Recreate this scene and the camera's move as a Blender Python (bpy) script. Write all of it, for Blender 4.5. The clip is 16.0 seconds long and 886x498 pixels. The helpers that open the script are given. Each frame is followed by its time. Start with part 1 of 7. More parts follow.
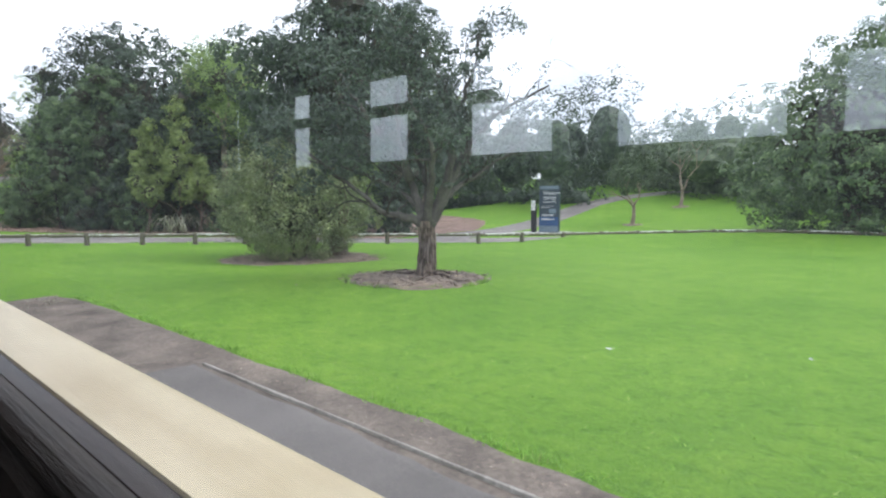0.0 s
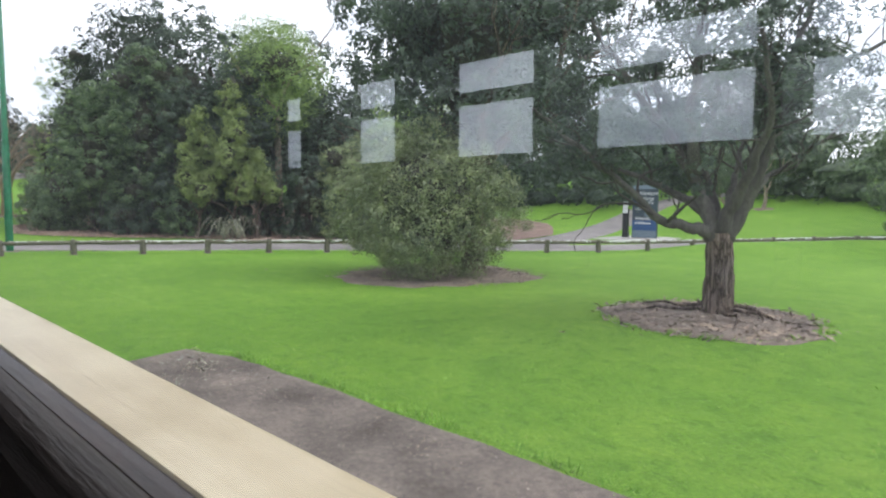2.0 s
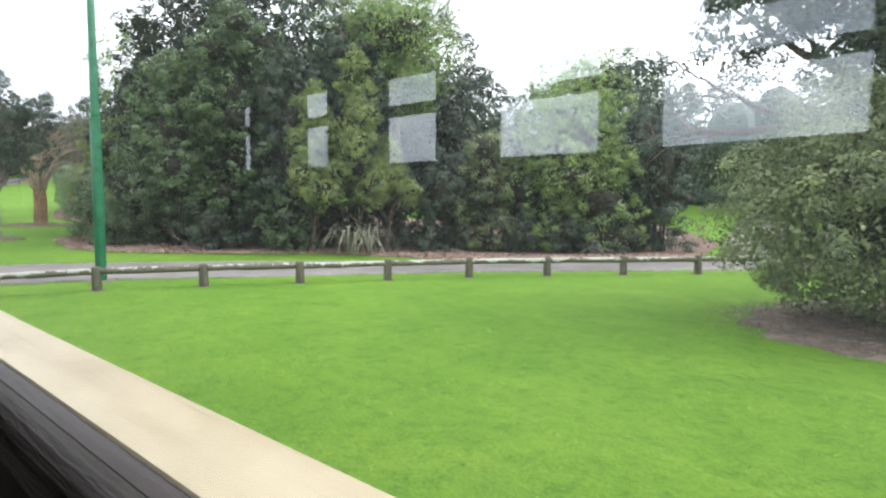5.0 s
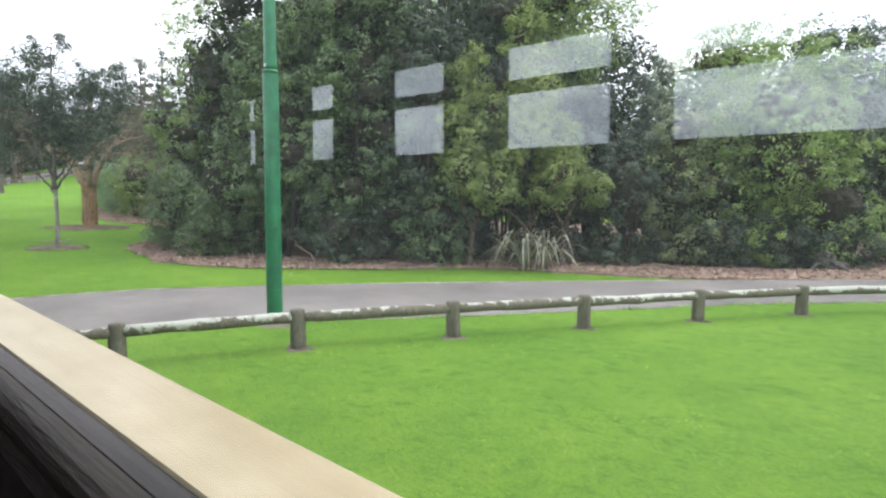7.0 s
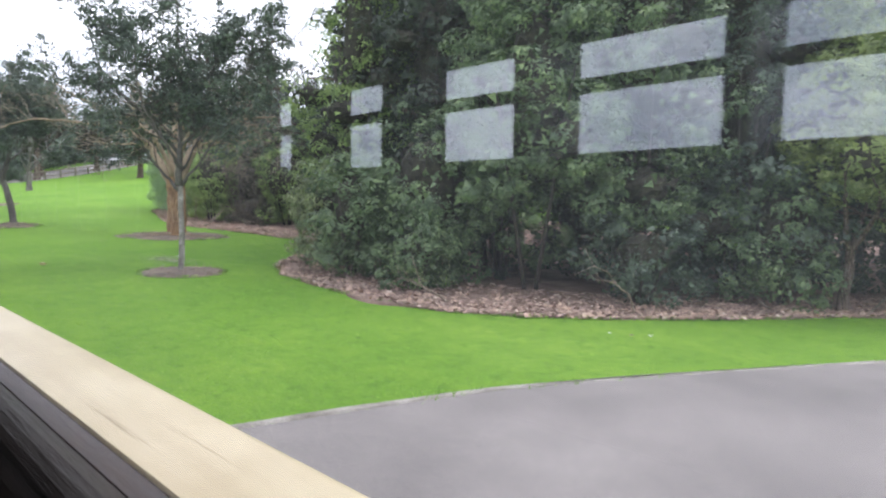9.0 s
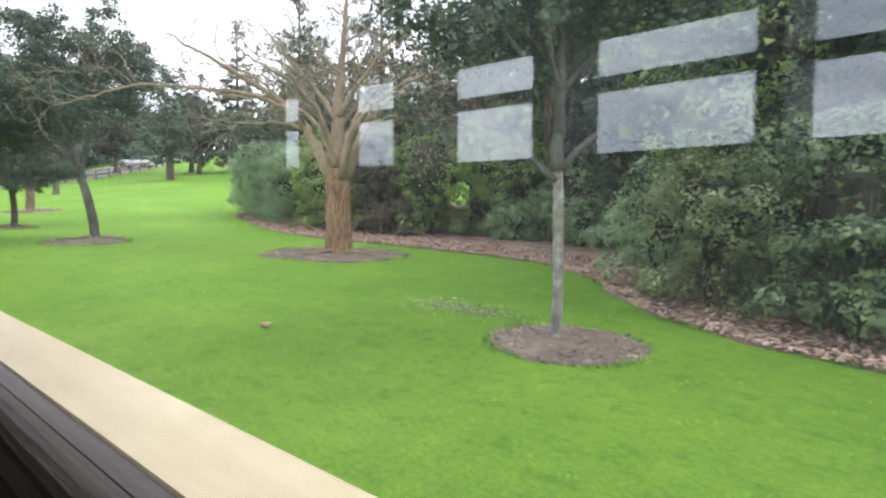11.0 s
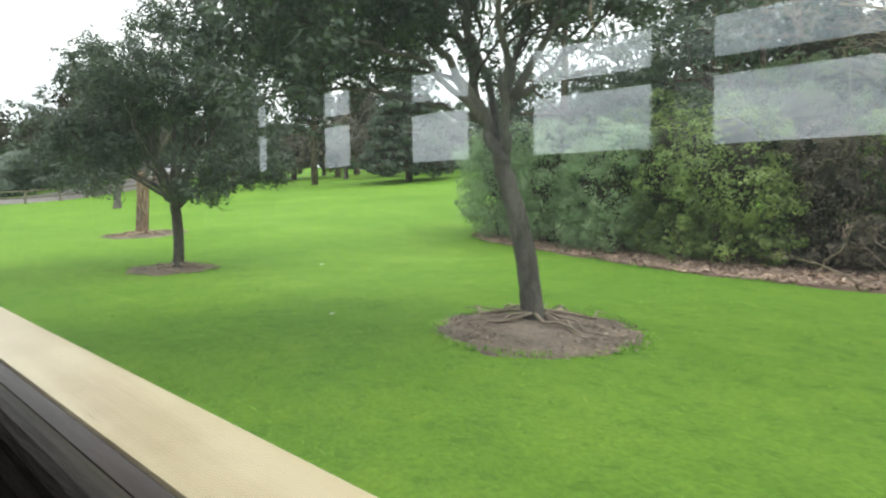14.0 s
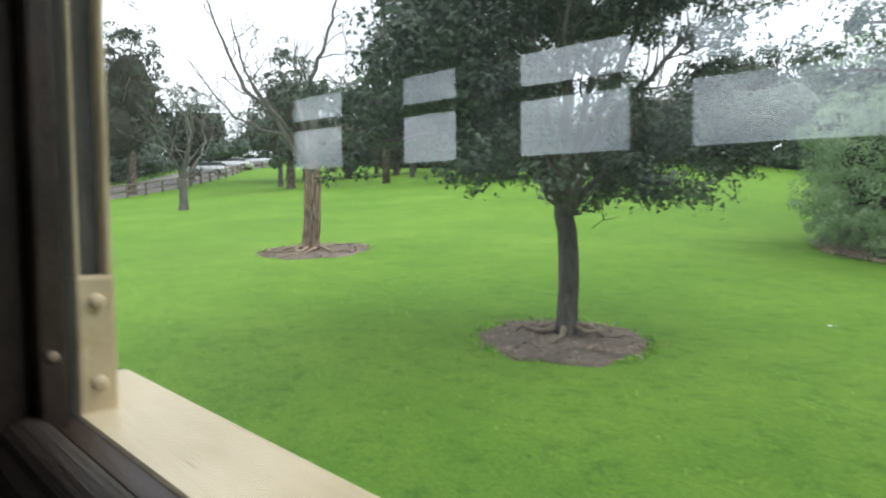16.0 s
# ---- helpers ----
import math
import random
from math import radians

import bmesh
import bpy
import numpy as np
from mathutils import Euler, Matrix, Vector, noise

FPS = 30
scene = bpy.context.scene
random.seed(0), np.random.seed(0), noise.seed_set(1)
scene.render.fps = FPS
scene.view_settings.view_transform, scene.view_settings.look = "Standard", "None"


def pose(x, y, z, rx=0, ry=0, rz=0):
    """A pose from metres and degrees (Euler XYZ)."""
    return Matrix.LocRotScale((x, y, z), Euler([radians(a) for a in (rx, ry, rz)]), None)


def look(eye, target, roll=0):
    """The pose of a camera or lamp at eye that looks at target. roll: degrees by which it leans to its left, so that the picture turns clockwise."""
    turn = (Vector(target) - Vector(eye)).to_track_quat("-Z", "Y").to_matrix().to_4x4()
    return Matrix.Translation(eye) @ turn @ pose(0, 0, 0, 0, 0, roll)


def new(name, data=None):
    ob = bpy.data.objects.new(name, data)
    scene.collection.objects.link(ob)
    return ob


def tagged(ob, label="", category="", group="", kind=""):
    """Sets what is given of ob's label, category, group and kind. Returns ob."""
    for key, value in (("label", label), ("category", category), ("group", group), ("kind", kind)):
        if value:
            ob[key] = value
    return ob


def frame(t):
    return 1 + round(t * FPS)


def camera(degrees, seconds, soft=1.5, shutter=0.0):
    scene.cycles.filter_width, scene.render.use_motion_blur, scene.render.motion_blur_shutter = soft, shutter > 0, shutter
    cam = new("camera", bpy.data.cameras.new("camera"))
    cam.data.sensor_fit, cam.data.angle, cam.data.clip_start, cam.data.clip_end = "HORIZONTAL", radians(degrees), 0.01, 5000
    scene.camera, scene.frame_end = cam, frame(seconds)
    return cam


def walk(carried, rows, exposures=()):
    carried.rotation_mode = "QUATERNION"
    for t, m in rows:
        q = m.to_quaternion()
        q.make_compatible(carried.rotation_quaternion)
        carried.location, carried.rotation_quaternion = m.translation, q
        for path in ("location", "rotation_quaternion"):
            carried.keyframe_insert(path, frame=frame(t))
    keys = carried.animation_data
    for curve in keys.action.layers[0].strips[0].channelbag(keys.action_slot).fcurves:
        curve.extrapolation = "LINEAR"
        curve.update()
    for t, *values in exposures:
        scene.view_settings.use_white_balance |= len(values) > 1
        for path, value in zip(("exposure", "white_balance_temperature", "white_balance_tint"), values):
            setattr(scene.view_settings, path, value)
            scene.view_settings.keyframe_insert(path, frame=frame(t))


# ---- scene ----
cam = camera(73.0, 16.0, soft=2.1, shutter=0.12)
PATH = [
    (0.0, pose(-0.000, 0.005, 1.995, 85.82, -0.22, 43.25)),
    (0.5, pose(-1.309, 0.003, 2.001, 85.79, -0.23, 43.16)),
    (1.0, pose(-2.619, 0.001, 2.006, 85.72, -0.27, 43.11)),
    (1.5, pose(-3.964, -0.001, 2.012, 85.78, -0.28, 43.10)),
    (2.0, pose(-5.299, -0.002, 2.019, 85.85, -0.45, 43.15)),
    (2.5, pose(-6.635, -0.001, 2.026, 85.97, -0.58, 43.17)),
    (3.0, pose(-7.973, -0.001, 2.029, 86.05, -0.61, 43.14)),
    (5.5, pose(-15.269, -0.008, 2.004, 86.12, 0.07, 42.50)),
    (6.0, pose(-16.810, -0.006, 2.026, 86.03, -0.05, 42.62)),
    (6.5, pose(-18.413, -0.005, 2.052, 85.91, -0.03, 42.74)),
    (7.0, pose(-20.088, -0.002, 2.081, 85.94, -0.09, 42.81)),
    (7.5, pose(-21.833, 0.001, 2.113, 86.07, -0.02, 42.92)),
    (8.0, pose(-23.682, 0.004, 2.144, 86.15, -0.14, 43.05)),
    (8.5, pose(-25.666, 0.005, 2.166, 86.12, -0.37, 43.13)),
    (9.0, pose(-27.700, 0.006, 2.183, 86.05, -0.61, 43.14)),
    (11.5, pose(-37.978, -0.000, 2.161, 86.46, 0.06, 42.82)),
    (12.0, pose(-40.047, 0.000, 2.209, 86.66, 0.25, 42.75)),
    (12.5, pose(-42.135, 0.001, 2.259, 86.62, 0.40, 42.61)),
    (13.0, pose(-44.176, 0.001, 2.310, 86.74, 0.45, 42.54)),
    (13.5, pose(-46.152, -0.000, 2.365, 86.97, 0.52, 42.57)),
    (14.0, pose(-48.176, -0.000, 2.421, 87.12, 0.59, 42.59)),
    (14.5, pose(-50.191, -0.000, 2.479, 87.16, 0.60, 42.63)),
    (15.0, pose(-52.173, 0.000, 2.535, 87.10, 0.62, 42.66)),
    (15.5, pose(-54.198, -0.000, 2.591, 87.04, 0.63, 42.73)),
    (16.0, pose(-56.180, -0.000, 2.649, 87.15, 0.56, 42.80)),
]
walk(cam, PATH, ((0.0, 0.55, 5950, 11), (1.0, 0.48, 5950, 12), (2.0, 0.50, 6050, 12), (3.0, 0.74, 6150, 10), (5.5, 0.86, 6200, 10), (7.3, 0.78, 6200, 10), (9.0, 0.86, 6000, 15), (11.5, 1.08, 6250, 10), (12.5, 0.98, 6300, 9), (13.5, 0.80, 6450, 7), (14.0, 0.78, 6500, 3), (14.6, 0.95, 6450, 3), (15.0, 0.93, 6350, 4), (15.5, 0.72, 6250, 7), (16.0, 0.58, 6150, 7)))

# ---- light ----
world = bpy.data.worlds.new("overcast_sky")
scene.world = world
world.use_nodes = True
wn, wl = world.node_tree.nodes, world.node_tree.links
wn.clear()
w_out, w_bg, w_sky = wn.new("ShaderNodeOutputWorld"), wn.new("ShaderNodeBackground"), wn.new("ShaderNodeTexSky")
w_sky.sky_type = "NISHITA"
w_sky.sun_disc = False
w_sky.sun_elevation, w_sky.sun_rotation = radians(55), radians(40)
w_sky.dust_density, w_sky.air_density = 4.0, 1.0
w_hsv = wn.new("ShaderNodeHueSaturation")
w_hsv.inputs["Saturation"].default_value = 0.22
w_tex, w_map = wn.new("ShaderNodeTexCoord"), wn.new("ShaderNodeMapping")
w_map.inputs["Scale"].default_value = (1.2, 1.2, 3.0)
w_noise, w_ramp = wn.new("ShaderNodeTexNoise"), wn.new("ShaderNodeValToRGB")
w_noise.inputs["Scale"].default_value, w_noise.inputs["Detail"].default_value = 3.4, 8.0
w_ramp.color_ramp.elements[0].position, w_ramp.color_ramp.elements[0].color = 0.36, (6.2, 6.6, 7.2, 1)
w_ramp.color_ramp.elements[1].position, w_ramp.color_ramp.elements[1].color = 0.62, (12.6, 12.7, 12.9, 1)
w_mix = wn.new("ShaderNodeMixRGB")
w_mix.inputs[0].default_value = 0.78
wl.new(w_tex.outputs["Generated"], w_map.inputs[0])
wl.new(w_map.outputs[0], w_noise.inputs["Vector"])
wl.new(w_noise.outputs[0], w_ramp.inputs[0])
wl.new(w_sky.outputs[0], w_hsv.inputs["Color"])
wl.new(w_hsv.outputs[0], w_mix.inputs[1])
wl.new(w_ramp.outputs[0], w_mix.inputs[2])
wl.new(w_mix.outputs[0], w_bg.inputs[0])
wl.new(w_bg.outputs[0], w_out.inputs[0])
w_bg.inputs[1].default_value = 0.145
sun = new("sun", bpy.data.lights.new("sun", "SUN"))
sun.data.energy, sun.data.angle, sun.data.color = 0.9, radians(32), (1.0, 0.96, 0.9)
sun.matrix_world = look((11, 13, 25), (0, 0, 0))


# ---- materials ----
def ramp_node(nt, stops):
    r = nt.nodes.new("ShaderNodeValToRGB")
    el = r.color_ramp.elements
    while len(el) < len(stops):
        el.new(0.5)
    for e, (p, c) in zip(el, stops):
        e.position, e.color = p, (*c, 1)
    return r


def noise_node(nt, scale, detail=6, vec=None, rough=0.6):
    n = nt.nodes.new("ShaderNodeTexNoise")
    n.inputs["Scale"].default_value, n.inputs["Detail"].default_value = scale, detail
    n.inputs["Roughness"].default_value = rough
    if vec is not None:
        nt.links.new(vec, n.inputs["Vector"])
    return n


def mixc(nt, a, b, fac, kind="MIX"):
    m = nt.nodes.new("ShaderNodeMixRGB")
    m.blend_type = kind
    for i, v in ((0, fac), (1, a), (2, b)):
        if isinstance(v, (int, float)):
            m.inputs[i].default_value = v
        elif isinstance(v, tuple):
            m.inputs[i].default_value = (*v, 1)
        else:
            nt.links.new(v, m.inputs[i])
    return m.outputs[0]


def coords(nt, scale=(1, 1, 1)):
    c, m = nt.nodes.new("ShaderNodeTexCoord"), nt.nodes.new("ShaderNodeMapping")
    m.inputs["Scale"].default_value = scale
    nt.links.new(c.outputs["Object"], m.inputs[0])
    return m.outputs[0]


def base_mat(name):
    m = bpy.data.materials.new(name)
    m.use_nodes = True
    nt = m.node_tree
    return m, nt, nt.nodes["Principled BSDF"]


def surface(name, dark, light, scale, fine, rough=0.8, bump=0.3, stretch=(1, 1, 1), third=None, metal=0.0, dist=0.01, spec=0.5):
    """Two-scale mottled surface: large patches from dark to light, fine grain over them, relief from the grain."""
    m, nt, b = base_mat(name)
    v = coords(nt, stretch)
    big, small = noise_node(nt, scale, 5, v), noise_node(nt, fine, 8, v, 0.7)
    stops = [(0.32, dark), (0.68, light)] if third is None else [(0.3, dark), (0.5, third), (0.7, light)]
    r = ramp_node(nt, stops)
    nt.links.new(big.outputs[0], r.inputs[0])
    g = ramp_node(nt, [(0.3, (0.55, 0.55, 0.55)), (0.72, (1.25, 1.25, 1.25))])
    nt.links.new(small.outputs[0], g.inputs[0])
    nt.links.new(mixc(nt, r.outputs[0], g.outputs[0], 1.0, "MULTIPLY"), b.inputs["Base Color"])
    b.inputs["Roughness"].default_value, b.inputs["Metallic"].default_value = rough, metal
    b.inputs["Specular IOR Level"].default_value = spec
    bp = nt.nodes.new("ShaderNodeBump")
    bp.inputs["Strength"].default_value, bp.inputs["Distance"].default_value = bump, dist
    nt.links.new(small.outputs[0], bp.inputs["Height"])
    nt.links.new(bp.outputs[0], b.inputs["Normal"])
    return m


def leaf_mat(name, dark, light, gloss=0.45, glow=0.3, tip=None, even=0.0):
    """Leaves: each one takes its own shade between two greens; light passes through a little."""
    m, nt, b = base_mat(name)
    geo = nt.nodes.new("ShaderNodeNewGeometry")
    low = tuple(0.55 * a + 0.45 * b for a, b in zip(dark, light))
    stops = [(0.0, low), (0.85, light)] + ([(0.97, tip)] if tip else [])
    r = ramp_node(nt, stops)
    nt.links.new(geo.outputs["Random Per Island"], r.inputs[0])
    v = coords(nt)
    patch = noise_node(nt, 2.6, 3, v)
    pr = ramp_node(nt, [(0.32, (0.5, 0.53, 0.58)), (0.5, (0.92, 0.92, 0.92)), (0.68, (1.4, 1.36, 1.2))])
    nt.links.new(patch.outputs[0], pr.inputs[0])
    col = mixc(nt, r.outputs[0], pr.outputs[0], 1.0 - even, "MULTIPLY")
    nt.links.new(col, b.inputs["Base Color"])
    b.inputs["Roughness"].default_value = gloss
    b.inputs["Specular IOR Level"].default_value = 0.4
    t = nt.nodes.new("ShaderNodeBsdfTranslucent")
    nt.links.new(col, t.inputs[0])
    mx = nt.nodes.new("ShaderNodeMixShader")
    mx.inputs[0].default_value = glow
    nt.links.new(b.outputs[0], mx.inputs[1])
    nt.links.new(t.outputs[0], mx.inputs[2])
    nt.links.new(mx.outputs[0], nt.nodes["Material Output"].inputs[0])
    return m


def lawn_mat():
    """Mown turf: wide drifts of yellower and bluer green, clumps a hand or two wide, dark tufts and fine blades."""
    m, nt, b = base_mat("lawn_grass")
    v = coords(nt)
    big, mid, fine = noise_node(nt, 0.22, 4, v), noise_node(nt, 1.5, 7, v, 0.72), noise_node(nt, 38, 6, v, 0.75)
    tuft = noise_node(nt, 6.5, 5, v, 0.66)
    r = ramp_node(nt, [(0.3, (0.125, 0.262, 0.023)), (0.5, (0.155, 0.30, 0.028)), (0.72, (0.193, 0.345, 0.04))])
    nt.links.new(big.outputs[0], r.inputs[0])
    r2 = ramp_node(nt, [(0.33, (0.83, 0.88, 0.85)), (0.52, (1, 1, 1)), (0.7, (1.2, 1.1, 1.2))])
    nt.links.new(mid.outputs[0], r2.inputs[0])
    rt = ramp_node(nt, [(0.34, (0.73, 0.80, 0.74)), (0.46, (1, 1, 1)), (0.68, (1.1, 1.05, 1.06))])
    nt.links.new(tuft.outputs[0], rt.inputs[0])
    r3 = ramp_node(nt, [(0.28, (0.55, 0.6, 0.5)), (0.7, (1.25, 1.22, 1.2))])
    nt.links.new(fine.outputs[0], r3.inputs[0])
    c = mixc(nt, mixc(nt, mixc(nt, r.outputs[0], r2.outputs[0], 1.0, "MULTIPLY"), rt.outputs[0], 1.0, "MULTIPLY"), r3.outputs[0], 1.0, "MULTIPLY")
    nt.links.new(c, b.inputs["Base Color"])
    b.inputs["Roughness"].default_value, b.inputs["Specular IOR Level"].default_value = 0.85, 0.2
    bp, bt = nt.nodes.new("ShaderNodeBump"), nt.nodes.new("ShaderNodeBump")
    bp.inputs["Strength"].default_value, bp.inputs["Distance"].default_value = 0.7, 0.03
    bt.inputs["Strength"].default_value, bt.inputs["Distance"].default_value = 0.6, 0.04
    nt.links.new(fine.outputs[0], bp.inputs["Height"])
    nt.links.new(tuft.outputs[0], bt.inputs["Height"])
    nt.links.new(bp.outputs[0], bt.inputs["Normal"])
    nt.links.new(bt.outputs[0], b.inputs["Normal"])
    return m


M_LAWN = lawn_mat()
M_BLADE = leaf_mat("grass_blade", (0.19, 0.40, 0.05), (0.30, 0.52, 0.09), 0.7, 0.5, (0.42, 0.52, 0.16))
M_ASPHALT = surface("grey_asphalt", (0.175, 0.158, 0.148), (0.295, 0.265, 0.248), 0.5, 90, 0.85, 0.35)
M_ASPHALT_DARK = surface("dark_asphalt", (0.125, 0.112, 0.102), (0.195, 0.175, 0.16), 0.7, 90, 0.85, 0.35)
M_CONCRETE = surface("concrete", (0.36, 0.335, 0.3), (0.52, 0.5, 0.45), 1.5, 50, 0.85, 0.3)
M_DIRT = surface("bare_dirt", (0.10, 0.078, 0.060), (0.29, 0.235, 0.188), 1.6, 24, 0.95, 0.8, third=(0.185, 0.15, 0.122), dist=0.015)
M_MULCH = surface("bark_mulch", (0.19, 0.125, 0.10), (0.44, 0.315, 0.25), 1.6, 22, 0.95, 1.0, third=(0.27, 0.18, 0.138), dist=0.05)
M_CHIP = leaf_mat("bark_chips", (0.21, 0.135, 0.105), (0.56, 0.40, 0.315), 0.9, 0.0, (0.66, 0.53, 0.43), 0.4)
M_MULCH_GREY = surface("grey_mulch", (0.16, 0.12, 0.092), (0.37, 0.295, 0.23), 2.0, 25, 0.95, 1.0, dist=0.04)
M_CHIP_GREY = leaf_mat("grey_wood_chips", (0.15, 0.112, 0.088), (0.36, 0.285, 0.23), 0.9, 0.0, (0.42, 0.365, 0.31))
M_LEAF_DARK = leaf_mat("dark_leathery_leaf", (0.034, 0.052, 0.036), (0.105, 0.146, 0.098), 0.46, 0.22, (0.15, 0.19, 0.145))
M_LEAF_LAUREL = leaf_mat("laurel_leaf", (0.055, 0.092, 0.046), (0.185, 0.262, 0.125), 0.42, 0.25, (0.27, 0.35, 0.17))
M_LEAF_LIGHT = leaf_mat("light_green_leaf", (0.125, 0.185, 0.058), (0.335, 0.41, 0.145), 0.5, 0.38)
M_LEAF_OLIVE = leaf_mat("olive_leaf", (0.11, 0.15, 0.07), (0.30, 0.35, 0.17), 0.5, 0.28, (0.45, 0.5, 0.28))
M_LEAF_GREY = leaf_mat("grey_green_leaf", (0.18, 0.27, 0.14), (0.36, 0.49, 0.27), 0.5, 0.34, (0.46, 0.57, 0.35), 0.5)
M_LEAF_SHRUB = leaf_mat("mid_green_leaf", (0.115, 0.195, 0.058), (0.33, 0.45, 0.145), 0.5, 0.32)
M_LEAF_NEEDLE = leaf_mat("dark_conifer_needles", (0.022, 0.036, 0.024), (0.06, 0.082, 0.05), 0.55, 0.15)
M_LEAF_FAR = leaf_mat("distant_foliage", (0.061, 0.094, 0.055), (0.132, 0.176, 0.094), 0.6, 0.25)
M_LEAF_RED = leaf_mat("reddish_autumn_leaf", (0.10, 0.055, 0.04), (0.2, 0.12, 0.09), 0.6, 0.3)
M_LEAF_YG = leaf_mat("yellow_green_leaf", (0.13, 0.20, 0.06), (0.335, 0.445, 0.15), 0.5, 0.35)
M_LEAF_TWIGGY = leaf_mat("purple_brown_leaf", (0.085, 0.075, 0.06), (0.19, 0.165, 0.13), 0.7, 0.25)
M_BARK_GREY = surface("smooth_grey_bark", (0.075, 0.066, 0.058), (0.185, 0.168, 0.15), 3.5, 30, 0.9, 0.8, (1, 1, 0.4), dist=0.02)
def fissured_bark(name, ridge, mid, deep):
    """Bark in long vertical plates with dark furrows between them."""
    m, nt, b = base_mat(name)
    v = coords(nt, (1, 1, 0.13))
    warp, fine, big = noise_node(nt, 7, 4, v), noise_node(nt, 55, 6, v, 0.7), noise_node(nt, 2.2, 3, coords(nt))
    cell = nt.nodes.new("ShaderNodeTexVoronoi")
    cell.feature = "DISTANCE_TO_EDGE"
    cell.inputs["Scale"].default_value = 19
    nt.links.new(mixc(nt, v, warp.outputs["Color"], 0.14), cell.inputs["Vector"])
    r = ramp_node(nt, [(0.0, deep), (0.1, mid), (0.3, ridge)])
    nt.links.new(cell.outputs["Distance"], r.inputs[0])
    g = ramp_node(nt, [(0.3, (0.6, 0.58, 0.56)), (0.7, (1.25, 1.22, 1.2))])
    nt.links.new(fine.outputs[0], g.inputs[0])
    p = ramp_node(nt, [(0.35, (0.8, 0.8, 0.84)), (0.65, (1.15, 1.1, 1.0))])
    nt.links.new(big.outputs[0], p.inputs[0])
    nt.links.new(mixc(nt, mixc(nt, r.outputs[0], g.outputs[0], 1.0, "MULTIPLY"), p.outputs[0], 1.0, "MULTIPLY"), b.inputs["Base Color"])
    b.inputs["Roughness"].default_value = 0.95
    b.inputs["Specular IOR Level"].default_value = 0.15
    bp = nt.nodes.new("ShaderNodeBump")
    bp.inputs["Strength"].default_value, bp.inputs["Distance"].default_value = 1.0, 0.08
    nt.links.new(mixc(nt, cell.outputs["Distance"], fine.outputs[0], 0.25), bp.inputs["Height"])
    nt.links.new(bp.outputs[0], b.inputs["Normal"])
    return m


M_BARK = fissured_bark("grey_brown_bark", (0.27, 0.225, 0.195), (0.18, 0.145, 0.122), (0.05, 0.04, 0.033))
M_BARK_ORANGE = fissured_bark("fissured_orange_bark", (0.52, 0.375, 0.25), (0.43, 0.285, 0.175), (0.20, 0.125, 0.075))
M_BARK_FLAKY = fissured_bark("flaky_brown_bark", (0.40, 0.32, 0.26), (0.31, 0.225, 0.165), (0.13, 0.09, 0.065))
M_LIMB_TAN = surface("pale_tan_limb_bark", (0.24, 0.175, 0.115), (0.46, 0.36, 0.25), 3, 26, 0.9, 0.7, (1, 1, 0.5), dist=0.015)
M_TWIG = surface("pale_twig", (0.20, 0.155, 0.115), (0.42, 0.34, 0.26), 4, 30, 0.9, 0.4)
M_BARK_PALE = surface("mottled_pale_bark", (0.17, 0.155, 0.135), (0.58, 0.56, 0.52), 9.0, 40, 0.9, 0.6, (1, 1, 0.7), (0.32, 0.295, 0.265), dist=0.02)
M_CUT_WOOD = surface("pale_cut_wood", (0.42, 0.33, 0.15), (0.66, 0.55, 0.30), 8, 60, 0.8, 0.4, (0.2, 1, 1))
M_TWIG_GREY = surface("grey_twig", (0.12, 0.11, 0.105), (0.27, 0.255, 0.245), 4, 30, 0.9, 0.4)
M_TWIG_DARK = surface("dark_twig", (0.05, 0.042, 0.035), (0.11, 0.095, 0.08), 4, 30, 0.9, 0.4)
M_POST = surface("weathered_post_wood", (0.10, 0.09, 0.065), (0.24, 0.215, 0.16), 5, 45, 0.9, 0.7, (1, 1, 0.3))
M_GREEN = surface("green_gloss_paint", (0.014, 0.165, 0.068), (0.02, 0.19, 0.085), 1.2, 6, 0.34, 0.02)
M_FLAX = leaf_mat("dry_flax_leaf", (0.13, 0.135, 0.09), (0.38, 0.37, 0.28), 0.5, 0.2)
M_STUMP = surface("dead_grey_wood", (0.12, 0.11, 0.10), (0.32, 0.3, 0.27), 5, 30, 0.9, 0.9)
M_SIGN = surface("slate_blue_sign_panel", (0.035, 0.055, 0.075), (0.055, 0.08, 0.105), 2, 30, 0.4, 0.05)
M_SIGN_BLUE = surface("blue_sign_band", (0.03, 0.085, 0.21), (0.045, 0.11, 0.26), 2, 30, 0.4, 0.05)
M_SIGN_PALE = surface("pale_blue_sign_foot", (0.16, 0.22, 0.27), (0.22, 0.28, 0.33), 2, 30, 0.4, 0.05)
M_BLACK = surface("black_metal", (0.012, 0.012, 0.014), (0.022, 0.022, 0.025), 4, 50, 0.45, 0.1)
M_WHITE = surface("white_print", (0.72, 0.72, 0.72), (0.82, 0.82, 0.82), 3, 40, 0.6, 0.05)
M_WOOD_DARK = surface("dark_varnished_wood", (0.018, 0.010, 0.007), (0.055, 0.033, 0.023), 7, 60, 0.42, 0.5, (0.12, 1, 1), dist=0.004)
M_WOOD_WORN = surface("worn_brown_wood", (0.014, 0.009, 0.0065), (0.045, 0.032, 0.025), 9, 60, 0.5, 0.9, (0.1, 1, 1), dist=0.006)
M_CAR_WHITE = surface("white_car_paint", (0.7, 0.71, 0.73), (0.8, 0.8, 0.82), 1, 20, 0.25, 0.0)
